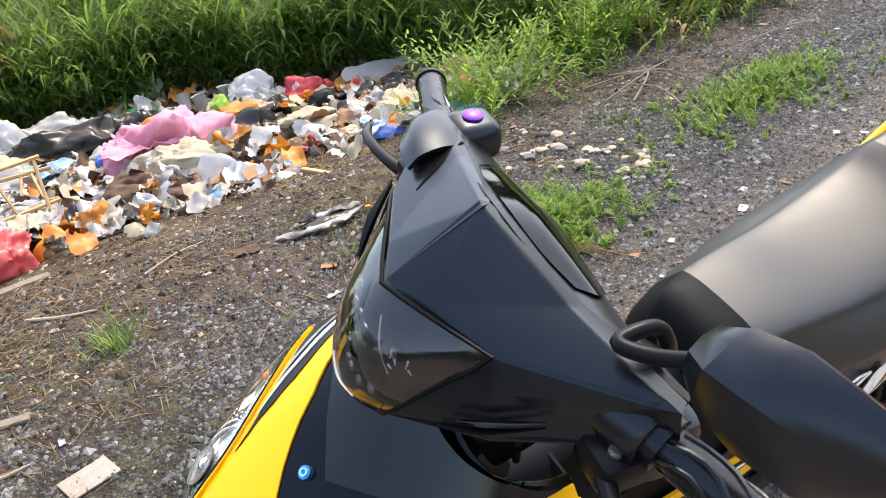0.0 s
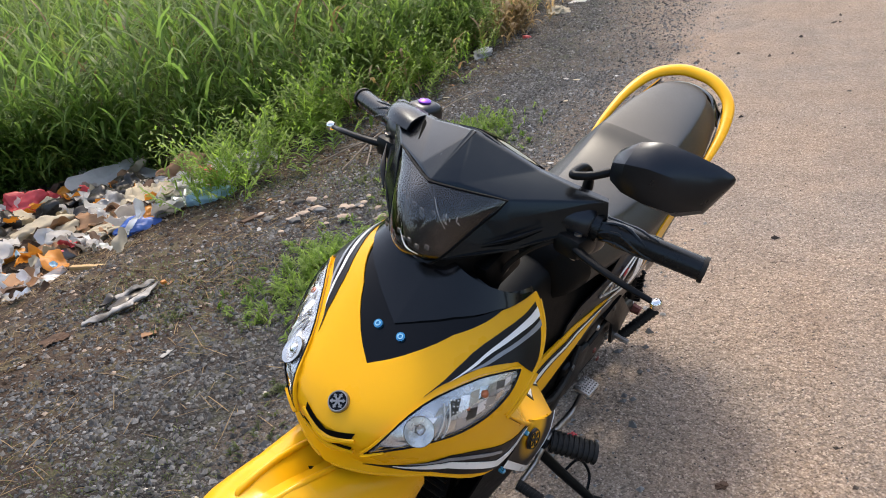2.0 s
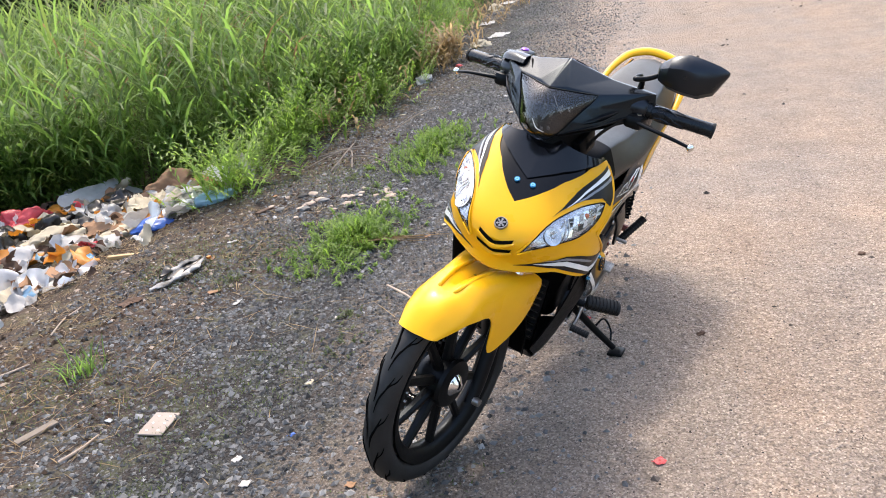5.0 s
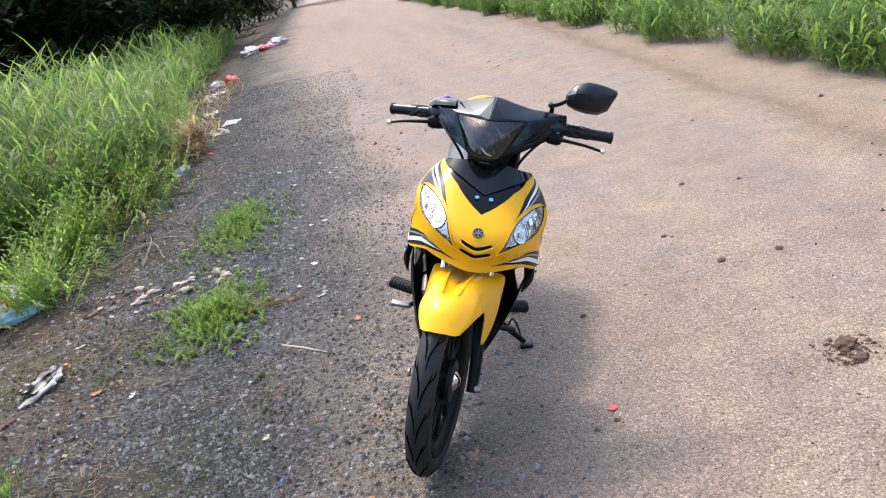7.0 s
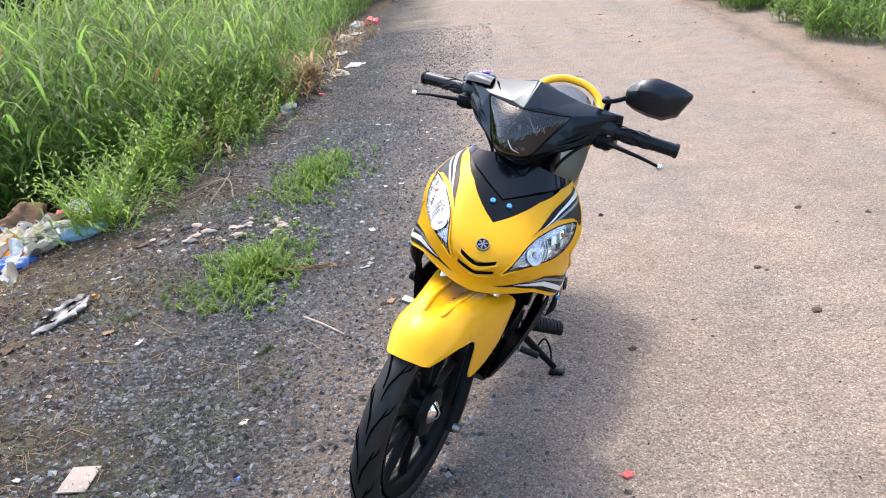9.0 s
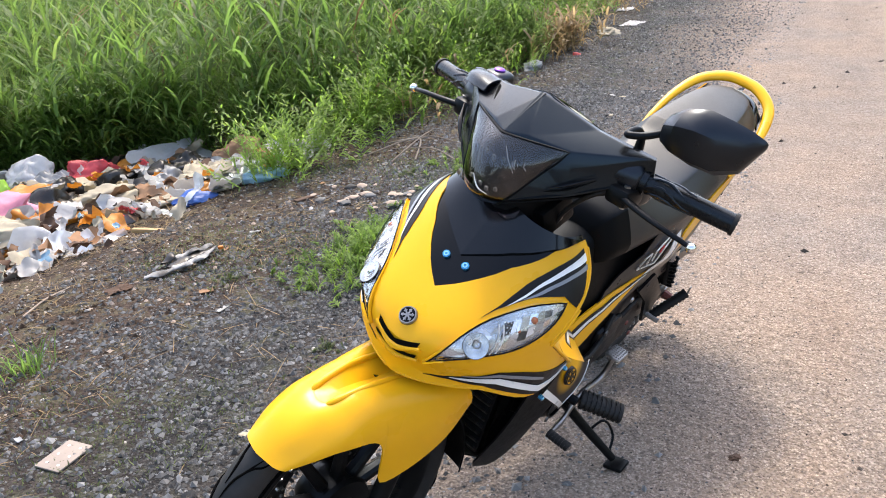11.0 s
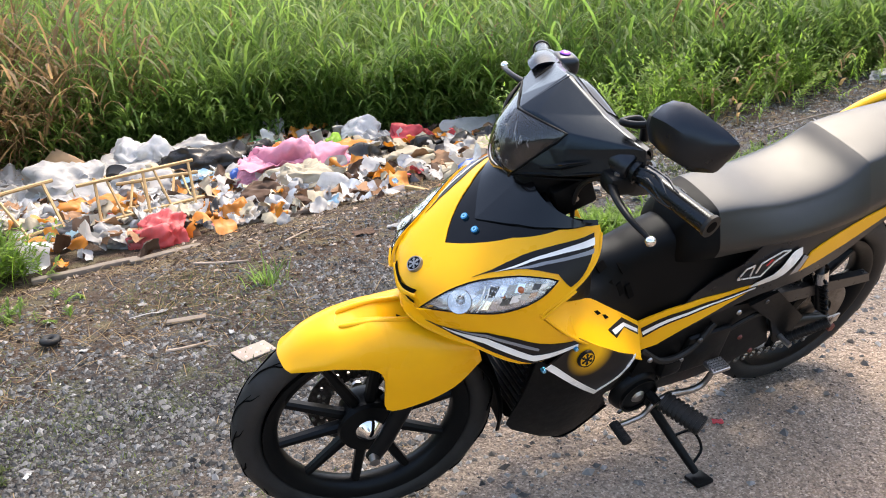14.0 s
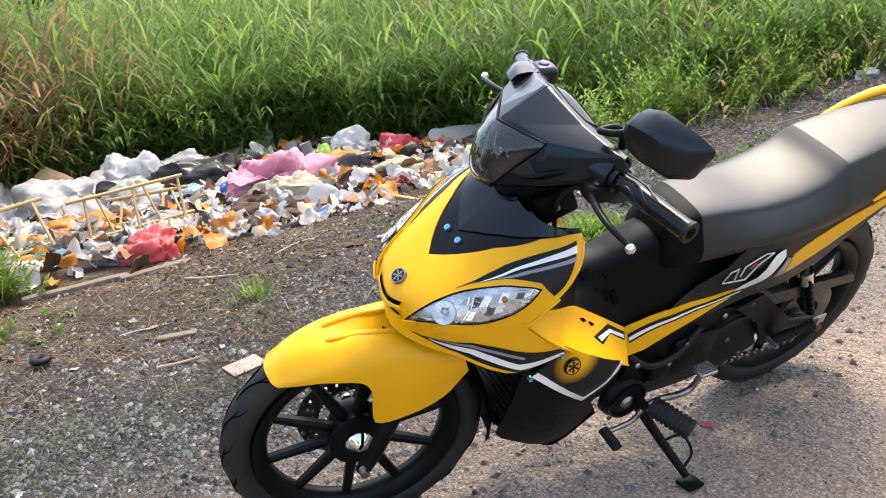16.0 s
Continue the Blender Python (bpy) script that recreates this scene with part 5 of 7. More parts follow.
# pegs, pedals, stand
def ribbed(name, a, b, r, n, parent, label):
    """A rubber peg with a rib round it at even steps."""
    a, b = Vector(a), Vector(b)
    core = part(name, tube([a, b], r, 12, 2, 0.75), RUBBER, parent, label, 40)
    for k in range(n):
        c = a.lerp(b, (k + .5) / n)
        w = (b - a).normalized() * .0032
        part("rib", tube([c - w, c + w], r * 1.14, 12, 2, 0.75), RUBBER, core, "", 40)


def foot_peg(sy):
    p = rig("foot_peg", bike)
    part("peg_arm", tube([(-.66, .10 * sy, .285), (-.665, .155 * sy, .283)], .012, 10, 2), METAL, p, "", 40)
    ribbed("peg_rubber", (-.680, .155 * sy, .286), (-.722, .250 * sy, .283), .0255, 9, p, "ribbed black rubber peg")
    return p


foot_peg(1), foot_peg(-1)
pp = rig("passenger_peg", bike)
ribbed("peg_rubber", (-1.055, .14, .345), (-1.115, .185, .425), .013, 10, pp, "folded ribbed black peg")
part("peg_tip", box((-1.118, .188, .43), (.012, .004, .03), .002), ALU, pp, "", 30)
part("peg_pin", tube([(-1.044, .128, .347), (-1.044, .165, .347)], .007, 8, 2), ALU, pp, "", 30)
gl = rig("gear_lever", bike)
part("lever_rod", tube([(-.545, .158, .250), (-.57, .152, .240), (-.635, .150, .243), (-.660, .150, .276), (-.702, .150, .291), (-.766, .150, .280), (-.800, .152, .290), (-.811, .155, .335), (-.812, .158, .352)], [.006, .006, .0065, .008, .008, .007, .006], 10, 5), ALU, gl, "worn alloy gear lever", 40)
ribbed("toe_rubber", (-.545, .155, .264), (-.545, .212, .262), .0115, 7, gl, "black toe rubber")
part("heel_pad", box((-.812, .158, .357), (.055, .042, .012), .006), ALU, gl, "chequered alloy heel pad", 30)
studs = [box((-.832 + .008 * i, .145 + .007 * j, .3645), (.0045, .004, .003)) for i in range(6) for j in range(5)]
part("pad_stud", merge(*studs), ALU, gl, "", 0)
ss = rig("side_stand", bike)
part("stand_leg", tube([(-.66, .10, .275), (-.70, .19, .20), (-.737, .275, .135)], [.013, .012, .010], 12, 4), METAL, ss, "black side stand leg", 40)
part("stand_foot", box((-.742, .288, .122), (.05, .05, .012), .005, Matrix.Rotation(radians(LEAN), 4, "X")), METAL, ss, "", 30)
part("stand_tab", tube([(-.705, .20, .195), (-.745, .215, .215), (-.765, .245, .175), (-.732, .262, .148)], .0035, 8, 4), METAL, ss, "", 30)
spring = [(-.66 - .12 * u, .112 + .006 * math.cos(u * 130), .31 + .03 * u + .006 * math.sin(u * 130)) for u in np.linspace(0, 1, 160)]
part("stand_spring", tube(spring, .0016, 5, 1), STEEL, ss, "", 30)
bp = rig("brake_pedal", bike)
part("pedal_arm", tube([(-.66, -.12, .29), (-.60, -.17, .255), (-.56, -.18, .27)], .008, 10, 4), METAL, bp, "", 40)
part("pedal_pad", box((-.55, -.20, .278), (.035, .065, .014), .005), ALU, bp, "pale worn brake pedal pad", 30)

# handlebar, all turned with the fork
bar = rig("handlebar", bike)


def grip_line(sy, u):
    a, b = Vector((-.385, .195 * sy, 1.008)), Vector((-.433, .34 * sy, .993))
    return a.lerp(b, u)


for sy in (1, -1):
    g = part("grip", tube([grip_line(sy, 0), grip_line(sy, 1)], .0165, 20, 6), GRIP, bar, "black rubber grip with flame ribs", 40, TURNED)
    part("grip_flange", tube([grip_line(sy, -.02), grip_line(sy, .05)], .023, 20, 2), GRIP, g, "", 40, TURNED)
    ribs = []
    for k in range(7):
        a0 = k * .9
        line = []
        for j in range(7):
            c = grip_line(sy, .08 + .5 * j / 6)
            a = a0 + .5 * math.sin(j * .8)
            line.append(c + Vector((math.cos(a) * .0168, 0, math.sin(a) * .0168)))
        ribs.append(tube(line, [.0022, .0028, .0012], 6, 1))
    part("grip_rib", merge(*ribs), GRIP, g, "", 40, TURNED)
    part("bar_end", tube([grip_line(sy, .98), grip_line(sy, 1.02)], .0185, 18, 2), RUBBER, bar, "", 40, TURNED)
    part("bar_bore", tube([grip_line(sy, 1.0), grip_line(sy, 1.024)], .010, 14, 2), DARK, bar, "", 40, TURNED)
    part("switch_housing", tube([grip_line(sy, -.30), grip_line(sy, -.05), grip_line(sy, -.02)], [.03, .031, .026], 18, 2), SATIN, bar, "black switch housing", 40, TURNED)
    part("lever_bracket", box((-.362, .182 * sy, .984), (.052, .046, .034), .010), METAL, bar, "", 40, TURNED)
    part("switch_block", box((-.395, .178 * sy, .99), (.05, .052, .06), .014), SATIN, bar, "", 40, TURNED)
    part("lever_pivot", tube([(-.352, .190 * sy, .964), (-.352, .190 * sy, 1.004)], .0055, 10, 2), ALU, bar, "", 40, TURNED)
    part("cable", tube([(-.356, .165 * sy, .985), (-.335, .13 * sy, .955), (-.34, .09 * sy, .90), (-.36, .06 * sy, .82)], .0042, 8, 5), RUBBER, bar, "", 40, TURNED)
    lv = part("lever", tube([(-.364, .160 * sy, .988), (-.346, .190 * sy, .986), (-.334, .232 * sy, .984), (-.334, .280 * sy, .978), (-.348, .318 * sy, .967)], [.0105, .0085, .0068, .0056, .0048], 12, 6, 0.75), METAL, bar, "black lever with silver ball end", 40, TURNED)
    bm = bmesh.new()
    bmesh.ops.create_uvsphere(bm, u_segments=16, v_segments=10, radius=.0086)
    bm.transform(Matrix.Translation((-.348, .326 * sy, .966)))
    part("lever_ball", bm, CHROME, lv, "silver ball end", 60, TURNED)
part("crossbar", tube([(-.385, .2, 1.006), (-.37, .08, 1.0), (-.37, -.08, 1.0), (-.385, -.2, 1.006)], .011, 12, 4), METAL, bar, "", 40, TURNED)
part("steering_stem", tube([(-.36, 0, .92), (-.30, 0, .80)], .02, 14, 2), METAL, bar, "", 40, TURNED)
rs = rig("brake_fluid_reservoir", bike)
part("reservoir_body", box((-.402, -.164, 1.035), (.052, .05, .042), .014, None, 3), SATIN, rs, "black reservoir box", 40, TURNED)
bm = turned([(0.0001, .006), (.008, .005), (.0105, .003), (.0105, 0), (.0001, 0)], 20)
bm.transform(Matrix.Translation((-.402, -.164, 1.0555)) @ Matrix.Rotation(math.pi / 2, 4, "X"))
part("reservoir_cap", bm, PURPLE, rs, "purple anodised cap", 40, TURNED)

# handlebar cowl, a shell ahead of the bar
cowl = rig("handlebar_cowl", bike)
LENS_LINE = [(1.031, -.250, -.297, .104), (1.015, -.233, -.286, .0965), (.995, -.220, -.272, .084), (.970, -.211, -.2545, .0705), (.950, -.208, -.241, .060), (.934, -.209, -.233, .049), (.920, -.217, -.234, .035), (.909, -.236, -.244, .018)]


def lens_at(z, u, inward=0.0):
    """A point of the lens at a height and a share of its half width."""
    zs = [q[0] for q in reversed(LENS_LINE)]
    x0, xe, w = (float(np.interp(z, zs, [q[k] for q in reversed(LENS_LINE)])) for k in (1, 2, 3))
    return (x0 + (xe - x0) * abs(u) ** float(np.interp(z, [.995, 1.031], [2.1, 1.1])) - inward, w * u, z + (.002 * abs(u) if z > 1.02 else 0))


lens_rows = [[lens_at(z, u) for u in (0, .3, .55, .75, .9, 1)] for z, *_ in LENS_LINE]
part("smoked_lens", skin(lens_rows, 4, 3, .002, True, (-.37, 0, 1.0)), SMOKE, cowl, "smoked glossy lamp lens with pale scratches", 60, TURNED).visible_shadow = False
part("lamp_well", skin([[(x - .022, y * .90, z) for x, y, z in r] for r in lens_rows], 3, 2, .002, True, (-.37, 0, 1.0)), LAMPWELL, cowl, "dark lamp housing behind the lens", 50, TURNED)
for k in range(6):
    part("lamp_cell", box(lens_at(.996 - .004 * (k % 2), -.5 + .2 * k, .014), (.003, .008, .006 + .006 * (k % 2)), .002), CELL, cowl, "", 30, TURNED)
for k in range(5):
    part("lamp_cell", box(lens_at(.945 - .004 * (k % 2), -.5 + .25 * k, .014), (.004, .008, .008), .002), CELL, cowl, "", 30, TURNED)
part("scratch", tube([lens_at(z, u, -.0008) for z, u in ((.962, -.10), (.950, .04), (.942, .2), (.938, .5))], [.0004, .0010, .0011, .0005], 5, 4), WHITE, cowl, "", 0, TURNED)
part("scratch", tube([lens_at(z, u, -.0006) for z, u in ((1.018, .22), (1.002, .42), (.984, .66))], .0006, 5, 4), GREY, cowl, "", 0, TURNED)
# pale specks: the glint of a scratched patch put into colour
for z0, u0, d in ((1.004, .52, .006), (.999, .6, .004), (1.002, .68, .007), (.995, .75, .004), (.993, .6, .003)):
    part("scratch", tube([lens_at(z0, u0, -.0006), lens_at(z0 - d, u0 + .05, -.0006)], [.0011, .0004], 5, 1), GREY, cowl, "", 0, TURNED)
def facets(name, V, F, mat, label, bevel=.0016, smooth=20):
    """A folded shell of flat faces with eased creases, and its mirror image."""
    for sgn in (1, -1):
        bm = bmesh.new()
        vs = {k: bm.verts.new((p[0], sgn * p[1], p[2])) for k, p in V.items()}
        for f in F:
            bm.faces.new([vs[k] for k in f.split()])
        bmesh.ops.triangulate(bm, faces=bm.faces[:])
        bmesh.ops.recalc_face_normals(bm, faces=bm.faces)
        bm.normal_update()
        creases = [e for e in bm.edges if len(e.link_faces) == 2 and e.calc_face_angle() > .12]
        bmesh.ops.bevel(bm, geom=creases, offset=bevel, segments=2, affect="EDGES", profile=.5)
        part(name, thicken(bm, .003, (-.37, 0, .99)), mat, cowl, label, smooth, TURNED)


V = {"C": (-.2515, 0, 1.0325), "c": (-.269, .037, 1.038), "R": (-.2985, .1065, 1.0345), "T": (-.331, 0, 1.087), "S": (-.358, .102, 1.0605), "B": (-.342, 0, 1.0865), "D": (-.367, .103, 1.0585),
     "W": (-.380, .203, 1.050), "X": (-.388, .210, 1.016), "M": (-.392, .200, 1.050), "k": (-.292, .114, 1.008), "i": (-.2755, .0865, .9985), "j": (-.2525, .069, .966), "h": (-.2345, .050, .934), "b": (-.288, .124, .969)}
facets("cowl_shell", V, ["C T S c", "C c R", "c S W R", "R W k", "R k i", "k W X b", "i k b j", "j b h", "T B D S", "S D M W"], COWL, "faceted satin black handlebar cowl", .0026, 24)
part("end_cover", skin([[(-.316, -.116, 1.048), (-.330, -.118, 1.058), (-.356, -.121, 1.060), (-.380, -.124, 1.052)], [(-.322, -.150, 1.046), (-.338, -.152, 1.059), (-.366, -.156, 1.060), (-.394, -.160, 1.048)], [(-.338, -.184, 1.040), (-.352, -.188, 1.052), (-.380, -.196, 1.052), (-.406, -.204, 1.038)], [(-.362, -.208, 1.030), (-.372, -.211, 1.036), (-.390, -.214, 1.036), (-.404, -.214, 1.028)]], 4, 4, .004, False, (-.37, -.15, .9)), COWL, cowl, "", 40, TURNED)
part("cowl_groove", tube([(-.313, -.086, 1.0455), (-.345, -.106, 1.0535), (-.374, -.126, 1.0565)], [.0008, .0035, .002], 6, 3, .6), DARK, cowl, "", 40, TURNED)
for sgn in (1, -1):
    rimline = [(x + .0005, sgn * y, z) for x, y, z in ([lens_at(1.031, u) for u in (0, .2, .4, .6, .8, 1)] + [lens_at(z, 1) for z in (1.015, .995, .970, .950, .934, .920, .909)])]
    part("lens_rim", tube(rimline, .0019, 8, 1), MATTE, cowl, "", 40, TURNED)
    part("wing_slot", tube([(-.262, sgn * .100, .974), (-.285, sgn * .128, .991), (-.316, sgn * .155, 1.009)], [.001, .0045, .001], 8, 4, .6), GLOSS, cowl, "", 40, TURNED)
    part("wing_slot", tube([(-.262, sgn * .098, .968), (-.285, sgn * .128, .982), (-.316, sgn * .155, 1.004)], [.001, .003, .001], 8, 4, .6), DARK, cowl, "", 40, TURNED)
    part("lower_cover", skin([[(-.2345, sgn * .050, .934), (-.288, sgn * .124, .969), (-.388, sgn * .210, 1.016)], [(-.27, sgn * .05, .922), (-.312, sgn * .116, .957), (-.40, sgn * .196, .998)], [(-.33, sgn * .06, .92), (-.36, sgn * .11, .955), (-.42, sgn * .18, .985)]], 3, 3, .003, False, (-.33, 0, 1.02)), MATTE, cowl, "", 40, TURNED)
back = [[(-.342, 0, 1.086), (-.353, .060, 1.070), (-.367, .104, 1.058), (-.394, .200, 1.049)], [(-.372, 0, 1.072), (-.380, .06, 1.058), (-.388, .11, 1.047), (-.405, .19, 1.040)], [(-.40, 0, 1.046), (-.403, .055, 1.038), (-.408, .10, 1.029), (-.415, .18, 1.023)], [(-.42, 0, 1.016), (-.42, .05, 1.010), (-.42, .095, 1.005), (-.42, .17, 1.0)], [(-.42, 0, .97), (-.42, .06, .97), (-.42, .10, .972), (-.42, .165, .982)]]
part("cowl_back", skin(back, 4, 4, .004, True, (-.37, 0, 1.0)), SATIN, cowl, "black rear of the cowl", 30, TURNED)
part("dial_glass", skin([[(-.352, 0, 1.0835), (-.360, .05, 1.0705), (-.372, .085, 1.0595)], [(-.382, 0, 1.0685), (-.386, .055, 1.0595), (-.392, .09, 1.049)], [(-.408, 0, 1.044), (-.408, .045, 1.038), (-.410, .075, 1.032)]], 4, 4, .002, True, (-.37, 0, 1.0)), GLOSS, cowl, "dark oval instrument glass", 40, TURNED)
under = [[(-.245, .034, .917), (-.240, 0, .907), (-.245, -.034, .917)], [(-.30, .085, .935), (-.30, 0, .905), (-.30, -.085, .935)], [(-.38, .165, .972), (-.38, 0, .94), (-.38, -.165, .972)], [(-.42, .16, .98), (-.42, 0, .965), (-.42, -.16, .98)]]
part("cowl_under", skin(under, 4, 4, .003, False, (-.37, 0, 1.05)), MATTE, cowl, "", 30, TURNED)
part("lock_housing", box((-.345, .065, .895), (.075, .04, .06), .008, Matrix.Rotation(radians(25), 4, "Y")), MATTE, cowl, "", 40, TURNED)
part("housing_screw", tube([(-.345, .084, .893), (-.345, .0885, .893)], .005, 10, 2), ALU, cowl, "", 40, TURNED)
part("neck_cover", tube([(-.345, 0, .94), (-.31, 0, .86), (-.28, 0, .80)], [.075, .06, .05], 18, 3), MATTE, cowl, "matt black neck cover", 50, TURNED)

# mirror, on the left of the bar only
mir = rig("rear_view_mirror", bike)
part("mirror_stem", tube([(-.407, .156, 1.043), (-.400, .159, 1.066), (-.389, .155, 1.079), (-.360, .157, 1.077), (-.372, .180, 1.082), (-.392, .206, 1.096)], [.008, .0065, .006, .006, .006, .006], 12, 6), METAL, mir, "bent black mirror stem", 50, TURNED)


def mirror_rows():
    rows = []
    # width runs out along y; each ring: half height, depth, centre
    for y, z0, z1, x, d in ((.196, 1.092, 1.112, -.392, .006), (.203, 1.078, 1.125, -.393, .02), (.225, 1.068, 1.143, -.397, .033), (.255, 1.061, 1.152, -.405, .036), (.29, 1.058, 1.147, -.417, .032), (.32, 1.072, 1.139, -.430, .022), (.338, 1.112, 1.131, -.438, .010), (.341, 1.12, 1.127, -.440, .003)):
        zc, h = (z0 + z1) / 2, (z1 - z0) / 2
        ring = [Vector((x + d * px, y, zc + h * pz)) for px, pz in ((.05, 1), (.45, .86), (.95, .38), (1.0, -.25), (.75, -.75), (.2, -1), (-.15, -.92), (-.25, -.3), (-.25, .4), (-.15, .9))]
        rows.append(ring)
    return rows


bm = bmesh.new()
bridge(bm, mirror_rows())
part("mirror_shell", bm, SATIN, mir, "black plastic mirror shell", 30, TURNED)
part("mirror_glass", patch([(.226, 1.090), (.24, 1.082), (.284, 1.076), (.302, 1.087), (.312, 1.114), (.284, 1.126), (.255, 1.130), (.236, 1.123), (.225, 1.11)], lambda y, z: (-.4085 - .30 * (y - .2), y, z), (.05, .05), .002), MIRROR, mir, "mirror glass", 0, TURNED)

# ---- weeds, trees ----
def sprig(V, F, base, yaw, length, lean, rng, leaf=0.03, rise=0.9):
    """A feathery stalk with pairs of narrow leaflets."""
    d = Vector((math.cos(yaw) * math.sin(lean), math.sin(yaw) * math.sin(lean), math.cos(lean)))
    p, k = Vector(base), 9
    blade(V, F, base, yaw, length, 0.002, lean, 0.5, 3)
    for i in range(k):
        u = (i + 2) / (k + 2)
        q = p + d * length * u + Vector((math.cos(yaw), math.sin(yaw), 0)) * (0.12 * length * u * u)
        for sd in (1, -1):
            blade(V, F, q, yaw + sd * rng.uniform(.7, 1.3), leaf * rng.uniform(.7, 1.4) * (1.3 - u * .6), leaf * 0.13, lean + rng.uniform(.3, 1.0), rng.uniform(.2, 1.0), 2)


def weed(name, x, y, rx, ry, height, count, seed, label, leaf=0.03, mat=None, yaw=0.8):
    rng, V, F = random.Random(seed), [], []
    ca, sa = math.cos(yaw), math.sin(yaw)
    for _ in range(count):
        r, a = min(1.7, abs(rng.gauss(0, .72))), rng.uniform(0, 6.28)
        u, v = rx * r * math.cos(a), ry * r * math.sin(a)
        px, py = x + u * ca - v * sa, y + u * sa + v * ca
        sprig(V, F, put(px, py), rng.uniform(0, 6.28), height * rng.uniform(.5, 1.1) * max(.35, 1.15 - .5 * r), rng.uniform(.1, .9), rng, leaf)
    return raw(name, V, F, mat or WEED, label, "weed", True)


weed("low_weed", .20, 2.66, .36, .22, .10, 560, 31, "low bright green weed patch on gravel", .028)
weed("low_weed", 1.34, 3.86, .60, .22, .10, 620, 32, "low green weed patch beside dry twigs", .028)
weed("feathery_weed", .02, 4.15, .35, .28, .50, 90, 33, "feathery green weed in front of the rubbish", .06)
weed("feathery_weed", .75, 5.0, .7, .35, .55, 190, 34, "feathery green weed at the foot of the bank", .065)
weed("feathery_weed", 1.7, 5.7, .9, .35, .55, 200, 35, "feathery green weed at the foot of the bank", .06)
weed("feathery_weed", 2.42, 6.68, 1.0, .3, .62, 240, 331, "feathery green weed at the foot of the bank", .075, PALE_GRASS)
weed("feathery_weed", 3.42, 7.87, 1.1, .3, .6, 240, 332, "feathery green weed at the foot of the bank", .075)
weed("feathery_weed", 1.3, 5.9, .7, .4, .85, 170, 333, "tall feathery weed before the reed grass", .085, PALE_GRASS)
weed("feathery_weed", 4.8, 9.6, 1.3, .3, .55, 220, 334, "feathery green weed at the foot of the bank", .07)
V, F, rng = [], [], random.Random(36)
for _ in range(70):
    blade(V, F, put(-1.13 + rng.gauss(0, .035), 2.17 + rng.gauss(0, .03)), rng.uniform(0, 6.28), rng.uniform(.05, .15), rng.uniform(.002, .004), rng.uniform(.1, .9), rng.uniform(.2, 1.0), 4)
raw("grass_tuft", V, F, GRASS, "small tuft of thin green grass on gravel", "grass", True)
weed("low_weed", -2.75, 2.7, .25, .2, .38, 90, 37, "green weed clump beside the rubbish", .06)
weed("low_weed", -2.2, 1.75, .3, .25, .10, 120, 38, "thin green weed on gravel", .03)
rng = random.Random(40)
for k in range(12):
    s, n = rng.uniform(-1.8, 2.4), rng.uniform(.25, 1.25)
    p = place(s, n)
    weed("sparse_weed", p.x, p.y, .12, .09, .03, 20, 400 + k, "sparse creeping weed in gravel", .014, MOSS)
for x, y, n_ in ((-1.55, 1.75, 80), (-1.9, 2.0, 60), (-.52, 2.1, 22), (-1.1, 2.1, 20), (-.2, 1.9, 14)):
    V, F = [], []
    for _ in range(n_):
        q = put(x + rng.gauss(0, .22), y + rng.gauss(0, .16), .006)
        blade(V, F, q, rng.uniform(0, 6.28), rng.uniform(.06, .2), .0022, 1.45, .1, 2)
    raw("dry_straw", V, F, STRAW, "flattened dry straw on the dirt", "straw", True)

BARK = material("bark", (0.10, 0.075, 0.055), 0.9, second=(0.05, 0.038, 0.028), scale=14, amount=0.9, bump=0.6, bump_scale=60)


def tree(seed, height, spread, leaves):
    """A bushy roadside tree: trunk, limbs and a ragged crown of small leaves."""
    rng = random.Random(seed)
    t = tagged(rig("tree"), "dark green bushy roadside tree", "tree", "trees along the road")
    lean = rng.uniform(-.2, .2)
    top = Vector((lean, .1, height * .55))
    part("trunk", tube([(0, 0, -.1), (lean * .4, .05, height * .25), top], [.16, .11, .06], 10, 4), BARK, t, "", 40)
    V, F = [], []
    for k in range(8):
        a = k * 2.4 + rng.uniform(-.4, .4)
        u = rng.uniform(.15, .95)
        start = Vector((lean * u, .1 * u, height * .55 * u))
        end = start + Vector((math.cos(a) * spread * rng.uniform(.5, 1), math.sin(a) * spread * rng.uniform(.5, 1), height * rng.uniform(.12, .42)))
        part("limb", tube([start, start.lerp(end, .5) + Vector((0, 0, .12)), end], [.05, .03, .012], 7, 3), BARK, t, "", 40)
        for _ in range(leaves // 8):
            q = start.lerp(end, rng.uniform(.2, 1.1)) + Vector((rng.gauss(0, .32), rng.gauss(0, .32), rng.gauss(0, .30))) * spread * .55
            q.z = max(q.z, .05)
            blade(V, F, q, rng.uniform(0, 6.28), rng.uniform(.22, .42), rng.uniform(.05, .085), rng.uniform(.6, 1.6), rng.uniform(.2, 1.0), 2)
    me = bpy.data.meshes.new("crown")
    me.from_pydata(V, [], F)
    me.materials.append(BUSH)
    me.shade_smooth()
    crown = new("crown", me)
    crown.parent = t
    return t


